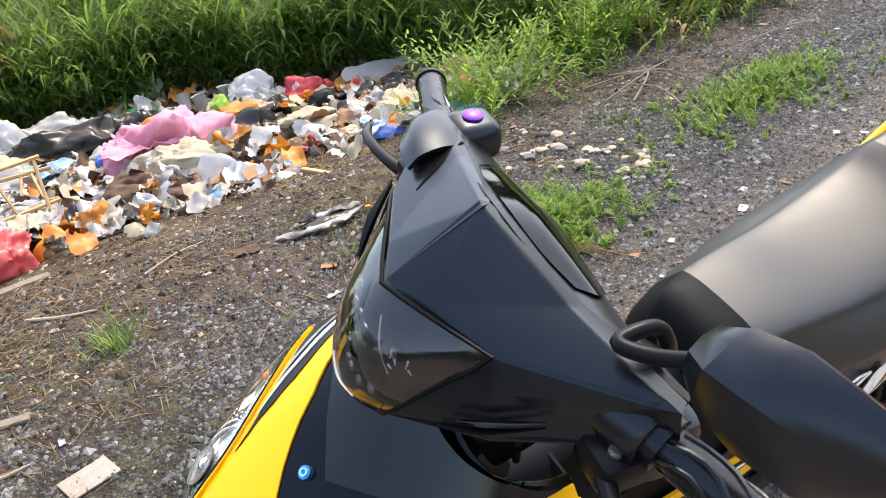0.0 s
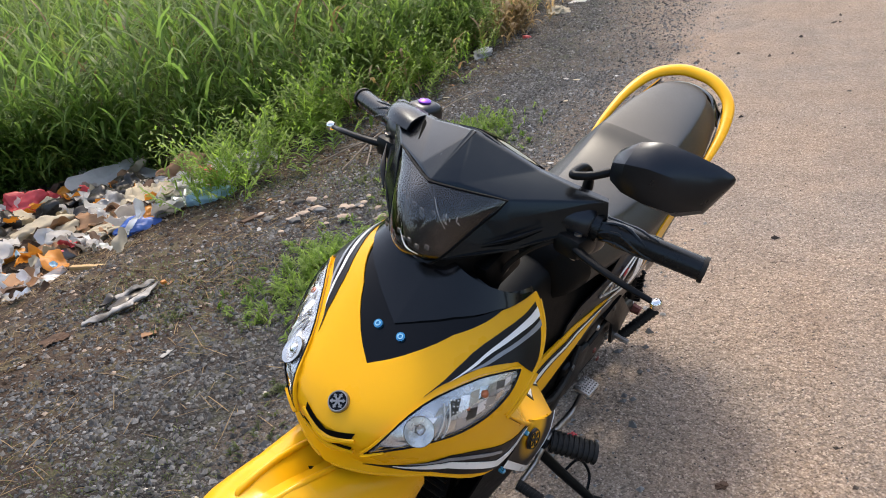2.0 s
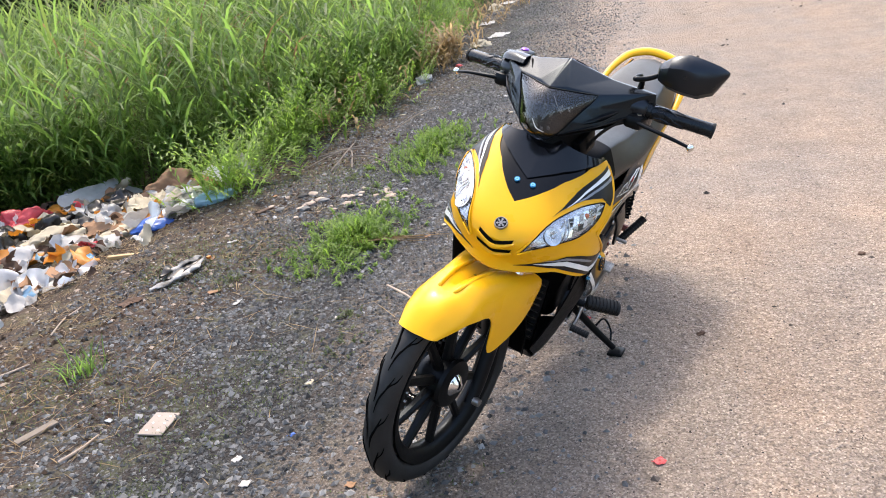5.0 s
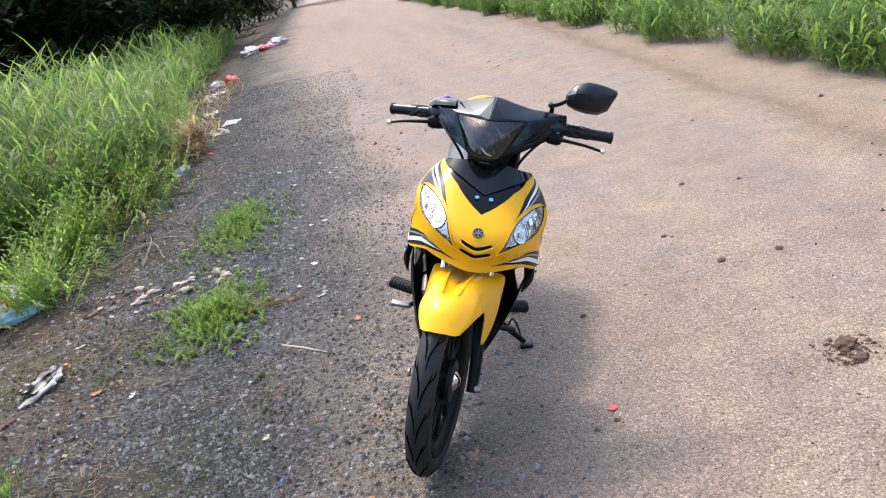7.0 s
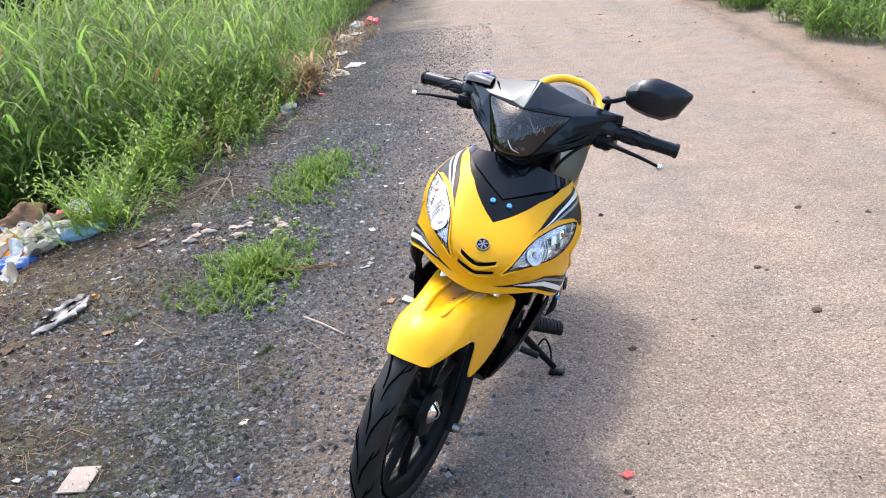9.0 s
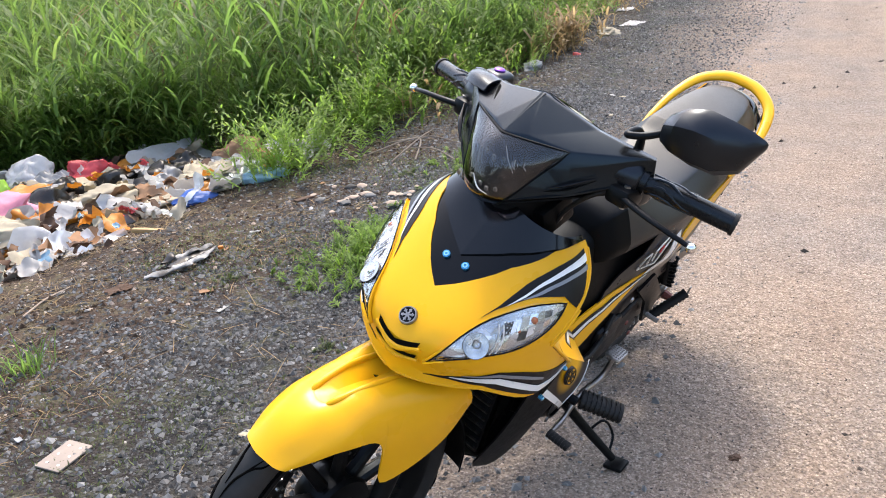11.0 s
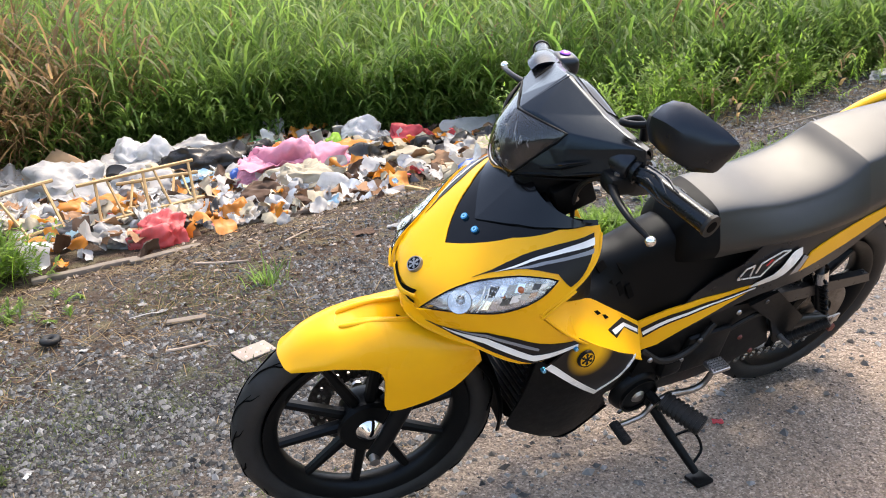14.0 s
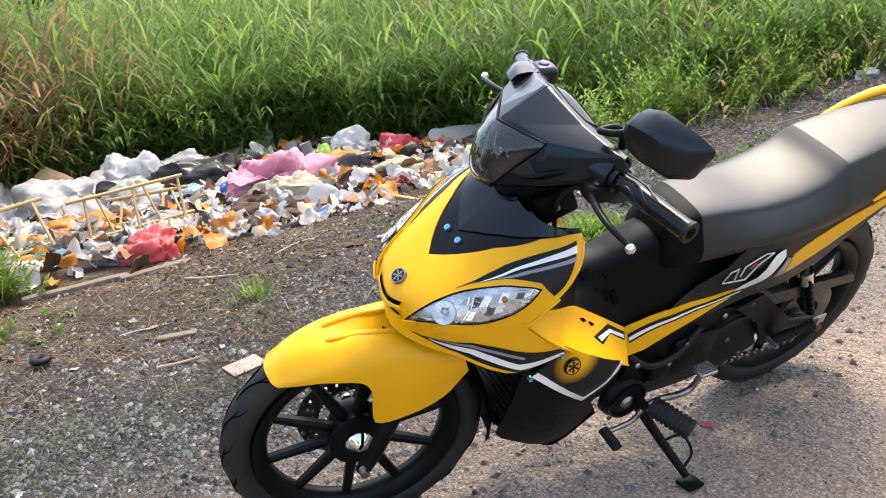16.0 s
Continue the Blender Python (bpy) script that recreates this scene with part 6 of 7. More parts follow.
kinds = [tree(51, 5.5, 2.4, 7200), tree(52, 4.2, 2.6, 7200), tree(53, 7.0, 2.8, 7600)]
# trees behind the camera and far right are unseen, added for reflections and closure
spots = [(24, -4.4), (27, -3.6), (30, -5.0), (33, -3.8), (37, -4.4), (20, -7.0), (16, -9.5), (12, -12.5), (8, -15.5), (3, -17), (-3, -16), (24, -7.5), (28, -10), (42, -4.2), (48, -4.6), (55, -3.6), (62, -2.5), (19, 12.5), (27, 12), (35, 11.5), (44, 10), (52, 8.5), (60, 6.5), (10, 14), (2, 14.5), (-8, -12), (-14, -6), (-20, 0), (-20, 8), (-10, 14), (66, 4), (18, -5.5), (22, -4.6), (26, -5.4), (15, -7.5), (33, -6), (14, -11), (19, -10.5), (38, -6), (72, 0), (75, 8), (70, 12)]
for i, (s, n) in enumerate(spots):
    k = kinds[i % 3]
    m = Matrix.Translation(place(s, n)) @ Matrix.Rotation(i * 1.9, 4, "Z") @ Matrix.Scale(.85 + .1 * (i % 4), 4)
    if i < 3:
        k.matrix_world = m
    else:
        copy_thing(k, m).scale = (.85 + .1 * (i % 4),) * 3

# ---- rubbish ----
def plastic(name, c, rough=0.4, trans=0.0):
    m = material(name, c, rough, second=tuple(.62 * v + .08 * d for v, d in zip(c, (.5, .42, .33))), scale=26, amount=0.8, bump=0.5, bump_scale=55, detail=7)
    nodes, link = m.node_tree.nodes, m.node_tree.links.new
    tr, mx = nodes.new("ShaderNodeBsdfTranslucent"), nodes.new("ShaderNodeMixShader")
    link(nodes["Principled BSDF"].inputs["Base Color"].links[0].from_socket, tr.inputs["Color"])
    mx.inputs[0].default_value = 0.3 if rough < .6 else 0.1      # thin film lets light through
    link(nodes["Principled BSDF"].outputs[0], mx.inputs[1]), link(tr.outputs[0], mx.inputs[2])
    link(mx.outputs[0], nodes["Material Output"].inputs["Surface"])
    if trans:
        nodes["Principled BSDF"].inputs["Transmission Weight"].default_value = trans
    return m


COL = {
    "white": plastic("white_film", (0.45, 0.44, 0.425)), "clear": plastic("clear_film", (0.80, 0.81, 0.82), 0.2, 0.3), "pink": plastic("pink_cloth", (0.74, 0.27, 0.38), 0.7), "red": plastic("red_film", (0.72, 0.06, 0.08), 0.4),
    "coral": plastic("coral_film", (0.85, 0.13, 0.13), 0.35), "black": plastic("black_film", (0.012, 0.012, 0.013), 0.3), "blue": plastic("blue_film", (0.03, 0.16, 0.62), 0.4), "sky": plastic("pale_blue_film", (0.35, 0.60, 0.78), 0.4), "orange": plastic("orange_film", (0.72, 0.26, 0.02), 0.45),
    "cream": plastic("cream_paper", (0.44, 0.38, 0.27), 0.8), "brown": plastic("brown_pulp", (0.075, 0.035, 0.018), 0.95), "grey": plastic("grey_film", (0.46, 0.47, 0.48), 0.5), "green": plastic("green_film", (0.15, 0.55, 0.22), 0.4), "lime": plastic("lime_film", (0.35, 0.65, 0.05), 0.4), "fur": plastic("brown_fibre", (0.30, 0.16, 0.08), 0.95),
}
DIRT = material("loose_soil", (0.075, 0.048, 0.032), 0.95, second=(0.028, 0.018, 0.012), scale=30, amount=0.9, island=0.6, spec=0.2)
CARD = material("cardboard", (0.42, 0.27, 0.15), 0.85, second=(0.33, 0.21, 0.115), scale=18, amount=.7)
PALE = material("pale_board", (0.42, 0.34, 0.27), 0.85, second=(0.24, 0.18, 0.135), scale=20, amount=.8)
BAMBOO = material("bamboo", (0.45, 0.30, 0.13), 0.6, second=(0.32, 0.19, 0.075), scale=22, amount=.9)
OLDCARD = material("old_card", (0.30, 0.25, 0.21), 0.85, second=(0.22, 0.18, 0.15), scale=40, amount=.8)
DRIFT = material("grey_wood", (0.22, 0.18, 0.145), 0.9, second=(0.10, 0.08, 0.06), scale=25, amount=.9, bump=.4, bump_scale=120)


def bag(x, y, col, w, d, h, seed, label, name="plastic_bag", yaw=0.0, up=0.0, rough=0.35):
    """A slumped, crumpled bag: flat creased facets and pinched folds."""
    bm = bmesh.new()
    bmesh.ops.create_icosphere(bm, subdivisions=5 if w > .28 else 4, radius=1)
    off = Vector((seed * 3.7, seed * 1.3, seed * .7))
    for v in bm.verts:
        p = v.co.copy()
        warp = Vector((noise.noise(p * 1.6 + off), noise.noise(p * 1.6 + off * 1.7), noise.noise(p * 1.6 - off)))
        q = p + warp * .45
        fold = abs(noise.noise(q * 2.2 + off)) * .62 + abs(noise.noise(q * 4.6 - off)) * .30 + abs(noise.noise(q * 9.5 + off)) * .13 + abs(noise.noise(q * 19.0 + off)) * .05
        k = 1.12 + rough * 1.5 * noise.noise(p * 1.1 + off) - (rough + .25) * .78 * fold
        s = (p + warp * .28) * k
        z = s.z if s.z > -.35 else -.35 + (s.z + .35) * .15
        v.co = (s.x * w / 2, s.y * d / 2, (z + .38) * h * (.72 if w > .22 else .9) / 1.25)
    ob = part(name, bm, COL[col], None, "", 75)
    ob.matrix_world = Matrix.Translation(put(x, y, up - 0.01)) @ Matrix.Rotation(yaw, 4, "Z")
    return tagged(ob, label if len(label.split()) > 3 else label + " on the heap", "bag", "rubbish on the bank")


def sheet(x, y, mat, w, d, h, seed, label, name="paper_sheet", yaw=0.0, tilt=0.0, up=0.0, cells=22, category="litter", thick=.002):
    """A flat piece, creased and partly lifted."""
    bm = bmesh.new()
    bmesh.ops.create_grid(bm, x_segments=cells, y_segments=cells, size=0.5)
    off = Vector((seed * 2.1, seed * 5.3, 0))
    for v in bm.verts:
        p = v.co
        z = h * (.6 * noise.noise(p * 2.2 + off) + .6 * abs(noise.noise(p * 4.6 + off)) + .4 * abs(noise.noise(p * 9.0 + off)) + .2 * abs(noise.noise(p * 17.0 + off)))
        e = 1 + .25 * noise.noise(p * 3.0 + off * 2)
        v.co = (p.x * w * e, p.y * d * e, z)
    thicken(bm, thick, (0, 0, -5))
    ob = part(name, bm, mat, None, "", 50)
    lo = min(v.co.z for v in ob.data.vertices)
    ob.matrix_world = Matrix.Translation(put(x, y, up - lo * (1 if not tilt else .3) + .002)) @ Matrix.Rotation(yaw, 4, "Z") @ Matrix.Rotation(tilt, 4, "X")
    return tagged(ob, label if len(label.split()) > 3 else label + " on the heap", category, "rubbish on the bank")


def plank(x, y, l, w, t, yaw, mat, label, name="plank", tilt=0.0, up=0.0, seed=0):
    bm = box((0, 0, t / 2), (l, w, t), min(w, t) * .25)
    bmesh.ops.subdivide_edges(bm, edges=[e for e in bm.edges if e.calc_length() > l * .5], cuts=5)
    for v in bm.verts:
        v.co.y += .12 * w * noise.noise(Vector((v.co.x * 5, seed, 0)))
        v.co.z += .25 * t * noise.noise(Vector((v.co.x * 4, seed, 3)))
    ob = part(name, bm, mat, None, "", 40)
    ob.matrix_world = Matrix.Translation(put(x, y, up)) @ Matrix.Rotation(yaw, 4, "Z") @ Matrix.Rotation(tilt, 4, "Y")
    return tagged(ob, label, "wood" if mat in (BAMBOO, DRIFT) else "litter", "rubbish on the bank")


def twig(pts, r, mat, label, name="twig"):
    base = put(*pts[0][:2])
    line = [put(px, py, up) - base for px, py, up in pts]
    ob = part(name, tube(line, [r, r * .9, r * .5], 7, 4), mat, None, "", 40)
    ob.location = base
    return tagged(ob, label, "twig")


bag(-3.78, 5.05, "cream", .30, .2, .2, 1, "crumpled cream paper bag among rubbish")
bm = box((0, 0, 0), (.27, .012, .29), .004)
bmesh.ops.subdivide_edges(bm, edges=bm.edges[:], cuts=2, use_grid_fill=True)
for v in bm.verts:
    v.co.y += .10 * abs(v.co.x) + .02 * noise.noise(v.co * 6)
bx_ = part("cardboard_piece", bm, CARD, None, "", 30)
bx_.matrix_world = Matrix.Translation(put(-3.66, 4.85, .15)) @ Matrix.Rotation(.35, 4, "Z") @ Matrix.Rotation(-.75, 4, "X") @ Matrix.Rotation(.62, 4, "Y")
tagged(bx_, "brown cardboard piece leaning on the rubbish", "cardboard")
bag(-3.98, 4.64, "white", .45, .35, .30, 2, "crumpled white plastic bag on the heap")
bag(-3.22, 4.36, "white", .74, .46, .34, 301, "large white printed plastic bag, slumped", yaw=.2, rough=.45)
bag(-2.78, 4.28, "white", .42, .30, .24, 302, "white plastic bag, crumpled flat", yaw=.5, rough=.5)
sheet(-3.45, 4.45, COL["white"], .75, .45, .16, 3, "white printed plastic sheet, crumpled on the heap", "plastic_sheet", .4)
sheet(-3.3, 4.6, COL["green"], .22, .10, .05, 303, "faded green film scrap on white plastic", "film_scrap", .9, up=.16)
bag(-3.2, 4.8, "white", .55, .42, .26, 4, "white plastic bag, creased and slumped")
bag(-2.9, 4.72, "cream", .45, .35, .18, 5, "cream coloured bag on the heap")
bag(-3.05, 5.02, "clear", .46, .40, .36, 6, "clear plastic bag full of air")
bag(-2.75, 5.2, "white", .5, .35, .26, 7, "white translucent bag on the heap")
bag(-2.55, 4.94, "black", .62, .36, .29, 8, "shiny black rubbish bag", yaw=.3)
bag(-2.2, 5.1, "black", .3, .25, .22, 9, "small black bag behind the heap")
po = part("black_bowl", turned([(0.0001, 0), (.06, 0), (.085, .02), (.095, .09), (.10, .095), (.09, .095), (.078, .025), (.0001, .012)], 28), COL["black"], None, "", 40)
po.matrix_world = Matrix.Translation(put(-2.98, 4.42, .10)) @ Matrix.Rotation(-1.1, 4, "X") @ Matrix.Rotation(math.pi / 2, 4, "X")
tagged(po, "black plastic bowl tipped on its side", "bowl")
bag(-2.16, 4.56, "blue", .13, .12, .12, 10, "blue plastic ball of film", rough=.12)
sheet(-2.5, 4.5, COL["sky"], .35, .18, .06, 11, "pale blue film scrap", "film_scrap", .2, up=.06)
for i, (x, y, w) in enumerate(((-3.07, 4.0, .32), (-2.82, 3.98, .34), (-2.95, 3.85, .26), (-2.0, 3.75, .2), (-1.83, 3.62, .18))):
    bag(x, y, "orange", w, w * .7, .13, 12 + i, "orange-brown plastic scrap, crumpled", "plastic_scrap")


def lattice(x, y, yaw, tilt, l, w, n, label, up=0.02, fill=1.0):
    """A broken crate side of thin bamboo strips."""
    c = tagged(rig("crate_frame"), label, "crate")
    c.matrix_world = Matrix.Translation(put(x, y, up)) @ Matrix.Rotation(yaw, 4, "Z") @ Matrix.Rotation(tilt, 4, "X")
    for k, z in enumerate((0, w)):
        part("rail", tube([(-l / 2, 0, z), (l / 2, .01, z + .02)], .011, 6, 2), BAMBOO, c, "", 40)
    for k in range(n):
        u = -l / 2 + l * (k + .5) / n
        part("slat", tube([(u, 0, -.02), (u + .04 * (-1) ** k, .012, w + .03)], .009, 6, 2), BAMBOO, c, "", 40)
    return c


lattice(-2.38, 3.68, .75, -.5, .7, .24, 5, "broken bamboo crate frame on the rubbish", .09)
lattice(-2.42, 3.92, .45, -.9, .5, .2, 4, "broken bamboo crate frame on the rubbish", .06)
lattice(-2.85, 3.2, 1.0, -.8, .6, .30, 3, "broken bamboo crate frame lying on rubbish", .10)
lattice(-4.35, 5.4, .5, -.25, .35, .6, 3, "broken wooden chair frame against the grass", .16)
bag(-2.13, 3.27, "coral", .30, .25, .22, 20, "coral red plastic bag, knotted", yaw=.4)
bag(-2.34, 3.86, "white", .34, .26, .16, 21, "white foam and film clump")
bag(-2.72, 3.36, "black", .38, .3, .15, 22, "black bag half under bamboo strips")
bag(-2.5, 3.36, "white", .2, .16, .10, 23, "white crumpled tissue")
bag(-2.36, 3.25, "grey", .22, .14, .08, 24, "grey-white crumpled paper")
bag(-1.76, 3.98, "brown", .36, .28, .17, 25, "dark brown clump of rotten fibre")
bag(-1.62, 3.9, "brown", .26, .2, .10, 26, "dark brown clump of rotten fibre")
plank(-1.95, 2.96, .36, .05, .018, .68, DRIFT, "grey weathered slat on the dirt", seed=1)
plank(-2.3, 2.8, .5, .05, .03, .62, DRIFT, "weathered grey pole on the dirt", seed=2)
sheet(-1.86, 4.55, COL["pink"], .46, .34, .07, 30, "pink film sheet spread over the rubbish", "plastic_sheet", .3, up=.14, cells=40)
bag(-1.78, 4.70, "pink", .54, .42, .30, 31, "large pink plastic bag slumped on the heap", rough=.5)
bag(-1.98, 4.48, "pink", .3, .22, .20, 32, "pink plastic bag fold on the heap")
bag(-1.85, 4.60, "orange", .16, .10, .10, 33, "orange peel-like scrap on pink film", up=.19)
bag(-1.58, 4.30, "cream", .46, .30, .24, 331, "pale cream crumpled film below the pink bag", rough=.5)
sheet(-2.51, 6.1, COL["white"], .38, .32, .03, 34, "white board standing in the grass", "board", .4, 1.1, .05)
sheet(-2.37, 5.8, COL["green"], .3, .15, .10, 35, "green film", "film_scrap", .3)
for i, (x, y) in enumerate(((-1.98, 5.6), (-1.82, 5.5), (-1.7, 5.62))):
    cu = part("foam_cup", turned([(0.0001, 0), (.035, 0), (.045, .12), (.05, .125), (.042, .12), (.032, .008), (.0001, .006)], 22), COL["white"], None, "", 40)
    cu.matrix_world = Matrix.Translation(put(x, y, .06)) @ Matrix.Rotation(.5 + i, 4, "Z") @ Matrix.Rotation(1.0 + .3 * i, 4, "X")
    tagged(cu, "white foam cup tipped on the heap", "cup", "foam cups")
bag(-1.68, 5.4, "lime", .13, .12, .12, 37, "lime green ball of film", rough=.15, up=.04)
bag(-1.5, 5.6, "clear", .35, .28, .25, 38, "clear plastic bag with yellow scraps")
bag(-1.15, 5.55, "red", .34, .26, .22, 39, "bright red plastic bag")
for i, (x, y, w) in enumerate(((-1.3, 5.3, .24), (-.95, 5.32, .26), (-1.36, 4.9, .28), (-.66, 5.25, .26), (-.46, 5.36, .34), (-1.75, 5.75, .2), (-.75, 4.95, .2))):
    bag(x, y, "black", w, w * .8, w * .6, 40 + i, "small black plastic bag")
bag(-1.3, 4.52, "orange", .48, .14, .09, 50, "long orange plastic strip", yaw=.5)
bag(-1.5, 5.2, "orange", .26, .2, .16, 51, "orange crumpled scrap")
bag(-1.62, 5.02, "orange", .2, .16, .12, 52, "orange crumpled scrap")
bag(-1.05, 4.92, "cream", .38, .26, .14, 53, "beige crumpled paper")
bag(-.9, 4.72, "cream", .30, .2, .10, 54, "beige crumpled paper")
bag(-.62, 4.55, "cream", .34, .24, .10, 55, "cream crumpled paper with orange stains")
sheet(-.55, 5.65, COL["white"], .55, .34, .03, 56, "large white foam board at the grass edge", "foam_board", .45, .75, .03)
bag(-.8, 5.42, "grey", .24, .2, .13, 57, "grey crumpled film")
bag(-.62, 5.05, "white", .2, .18, .12, 58, "white plastic tub")
bag(-.82, 4.33, "grey", .24, .18, .09, 59, "grey crumpled film")
bag(-1.64, 4.28, "clear", .42, .3, .18, 60, "clear crumpled plastic")
bag(-1.42, 4.2, "cream", .26, .2, .14, 61, "pale yellow crumpled paper")
bag(-1.2, 3.98, "white", .22, .16, .12, 62, "white crumpled film")
sheet(-1.1, 3.86, COL["white"], .3, .10, .02, 63, "white flat foam piece", "foam_piece", .6)
plank(-1.53, 3.64, .55, .07, .03, .62, PALE, "pale broken board in the rubbish", seed=3)
plank(-1.25, 3.75, .3, .05, .02, .3, PALE, "pale broken board in the rubbish", seed=4)
plank(-.96, 4.25, .36, .05, .02, .5, BAMBOO, "brown plank at the edge of the rubbish", seed=5)
plank(-.74, 3.6, .2, .028, .022, -.65, BAMBOO, "short stick on the dirt", seed=6)
sheet(-1.05, 3.73, COL["white"], .2, .06, .015, 64, "white flat scrap on the dirt", yaw=.6)
bag(-.14, 5.35, "fur", .32, .24, .2, 65, "brown fibrous bundle under weeds")
bag(-.03, 4.6, "red", .22, .16, .12, 66, "red plastic scrap behind weeds")
bag(-.2, 4.4, "white", .34, .22, .12, 67, "white film scrap behind weeds")
bag(-.08, 4.15, "sky", .24, .18, .10, 68, "pale blue plastic bag behind weeds")
bag(-.49, 4.15, "blue", .24, .14, .10, 69, "bright blue crumpled bag")
bag(-.4, 4.4, "orange", .24, .18, .08, 70, "orange-brown scrap")
sheet(.42, 5.2, COL["white"], .2, .12, .04, 71, "white scrap in the grass")
rng = random.Random(75)
for k in range(110):
    while True:
        s, n = rng.uniform(-1.2, 2.8), rng.uniform(-3.9, -.6)
        if n < np.interp(s, [-1.3, 0, .8, 1.6, 2.3, 3.0], [-1.7, -1.35, -1.0, -.85, -.5, -.6]) and n > np.interp(s, EDGE_S, EDGE_N):
            break
    p = place(s, n)
    if min((p.xy - Vector(q)).length for q in ((-2.13, 3.27), (-2.25, 3.05), (-1.95, 4.78), (-2.5, 4.98))) < .3:
        continue
    col, w = rng.choice(("white", "white", "white", "white", "cream", "cream", "orange", "orange", "black", "black", "clear", "clear", "fur", "white", "cream")), rng.uniform(.12, .3)
    said = {"white": "crumpled white plastic bag", "cream": "crumpled cream paper", "orange": "crumpled orange plastic scrap", "black": "crumpled black plastic scrap", "grey": "crumpled grey film", "clear": "crumpled clear film", "fur": "brown rotten scrap", "sky": "crumpled pale blue film", "pink": "crumpled pink cloth"}[col]
    if k % 2:
        sheet(p.x, p.y, COL[col], w * 1.5, w * rng.uniform(.7, 1.2), w * rng.uniform(.25, .45), 500 + k, said + " spread over the heap", "plastic_sheet", rng.uniform(0, 6), up=rng.uniform(.01, .06), cells=20)
    else:
        bag(p.x, p.y, col, w, w * rng.uniform(.5, .9), w * rng.uniform(.3, .5), 500 + k, said, yaw=rng.uniform(0, 6), rough=.5)
# mixed small scraps over the heap
rng = random.Random(70)
for nm, cols, count, size in (("brown_scrap", "brown", 150, .07), ("fibre_scrap", "fur", 120, .065), ("white_scrap", "white", 200, .08), ("cream_scrap", "cream", 190, .07), ("orange_scrap", "orange", 150, .065), ("black_scrap", "black", 130, .05), ("grey_scrap", "grey", 110, .07), ("red_scrap", "red", 40, .05), ("clear_scrap", "clear", 160, .09), ("blue_scrap", "sky", 24, .05)):
    V, F = [], []
    for _ in range(count):
        while True:
            s, n = rng.uniform(-1.3, 3.0), rng.uniform(-4.2, -.35)
            lim = np.interp(s, [-1.3, 0, .8, 1.6, 2.3, 3.0], [-1.6, -1.2, -.85, -.7, -.35, -.5])
            if n < lim + (.25 if rng.random() < .08 else 0) and n > np.interp(s, EDGE_S, EDGE_N) - .1:
                break
        r = size * rng.uniform(.35, 1.3)
        m = Matrix.Translation(place(s, n, rng.uniform(.005, .09))) @ Euler((rng.uniform(-.9, .9), rng.uniform(-.9, .9), rng.uniform(0, 6.28))).to_matrix().to_4x4()
        k = len(V)
        asp, off = rng.uniform(.4, 1), Vector((rng.uniform(0, 90), rng.uniform(0, 90), 0))
        for i in range(6):
            for j in range(6):
                u, v = i / 2.5 - 1, j / 2.5 - 1
                e = 1 - .22 * u * u * v * v + .3 * noise.noise(Vector((u * 1.4, v * 1.4, 7)) + off)
                z = .55 * noise.noise(Vector((u * 1.1, v * 1.1, 0)) + off) + .35 * abs(noise.noise(Vector((u * 2.4, v * 2.4, 3)) + off))
                V.append(tuple(m @ Vector((u * r * e, v * r * asp * e, z * r * 1.3))))
        F += [(k + i * 6 + j, k + i * 6 + j + 1, k + i * 6 + j + 7, k + i * 6 + j + 6) for i in range(5) for j in range(5)]
    raw(nm, V, F, COL[cols], "crumpled scraps scattered over the rubbish", "litter", True)
stones("rubble_crumb", 1500, -1.2, 2.8, -1.2, .45, .003, .015, PALE, 71, "pale crumbs and chips on the dirt")
stones("dirt_crumb", 5200, -1.6, 3.4, -1.3, .5, .003, .016, DIRT, 76, "dark brown crumbs of loose soil", lambda s, n: .35 + .65 * max(0, min(1, .5 + 1.5 * noise.noise(Vector((s * 2.4, n * 2.4, 6))))))
# loose things on the dirt and gravel
card = part("pale_card", box((0, 0, .003), (.125, .085, .006), .002), OLDCARD, None, "", 30)
card.matrix_world = Matrix.Translation(put(-.985, 1.575, .004)) @ Matrix.Rotation(.85, 4, "Z") @ Matrix.Rotation(.04, 4, "X")
tagged(card, "pale flat card with small holes on the gravel", "card")
for i in range(6):
    hl = part("card_hole", turned([(.0001, .0068), (.004, .0068), (.004, .006), (.0001, .006)], 8), WHITE, card, "", 0, Matrix.Translation((-.04 + .04 * (i % 3), -.02 + .04 * (i // 3), 0)) @ Matrix.Rotation(math.pi / 2, 4, "X"))
ring = part("rubber_ring", turned([(.022 + .015 * math.cos(a), .012 + .012 * math.sin(a)) for a in (k * math.pi / 5 for k in range(10))], 28), RUBBER, None, "", 50, Matrix.Rotation(math.pi / 2, 4, "X"))
ring.matrix_world = Matrix.Translation(put(-1.735, 1.62, .014))
tagged(ring, "small black rubber ring on the gravel", "ring")
spoon = rig("plastic_spoon")
part("spoon_handle", tube([(-.07, 0, .004), (0, .003, .006), (.03, 0, .004)], [.003, .0035, .004], 8, 3, .5), COL["white"], spoon, "", 40)
part("spoon_bowl", skin([[(.03, -.004, .004), (.03, 0, .002), (.03, .004, .004)], [(.05, -.013, .008), (.05, 0, .003), (.05, .013, .008)], [(.068, -.004, .008), (.07, 0, .006), (.068, .004, .008)]], 3, 3, .0015, False, (0, 0, -5)), COL["white"], spoon, "", 40)
spoon.matrix_world = Matrix.Translation(put(-1.50, 1.88, .006)) @ Matrix.Rotation(.55, 4, "Z")
tagged(spoon, "white plastic spoon on dirt", "spoon")
plank(-1.33, 1.83, .14, .035, .012, .35, DRIFT, "short weathered wood chip", "wood_chip", seed=7)
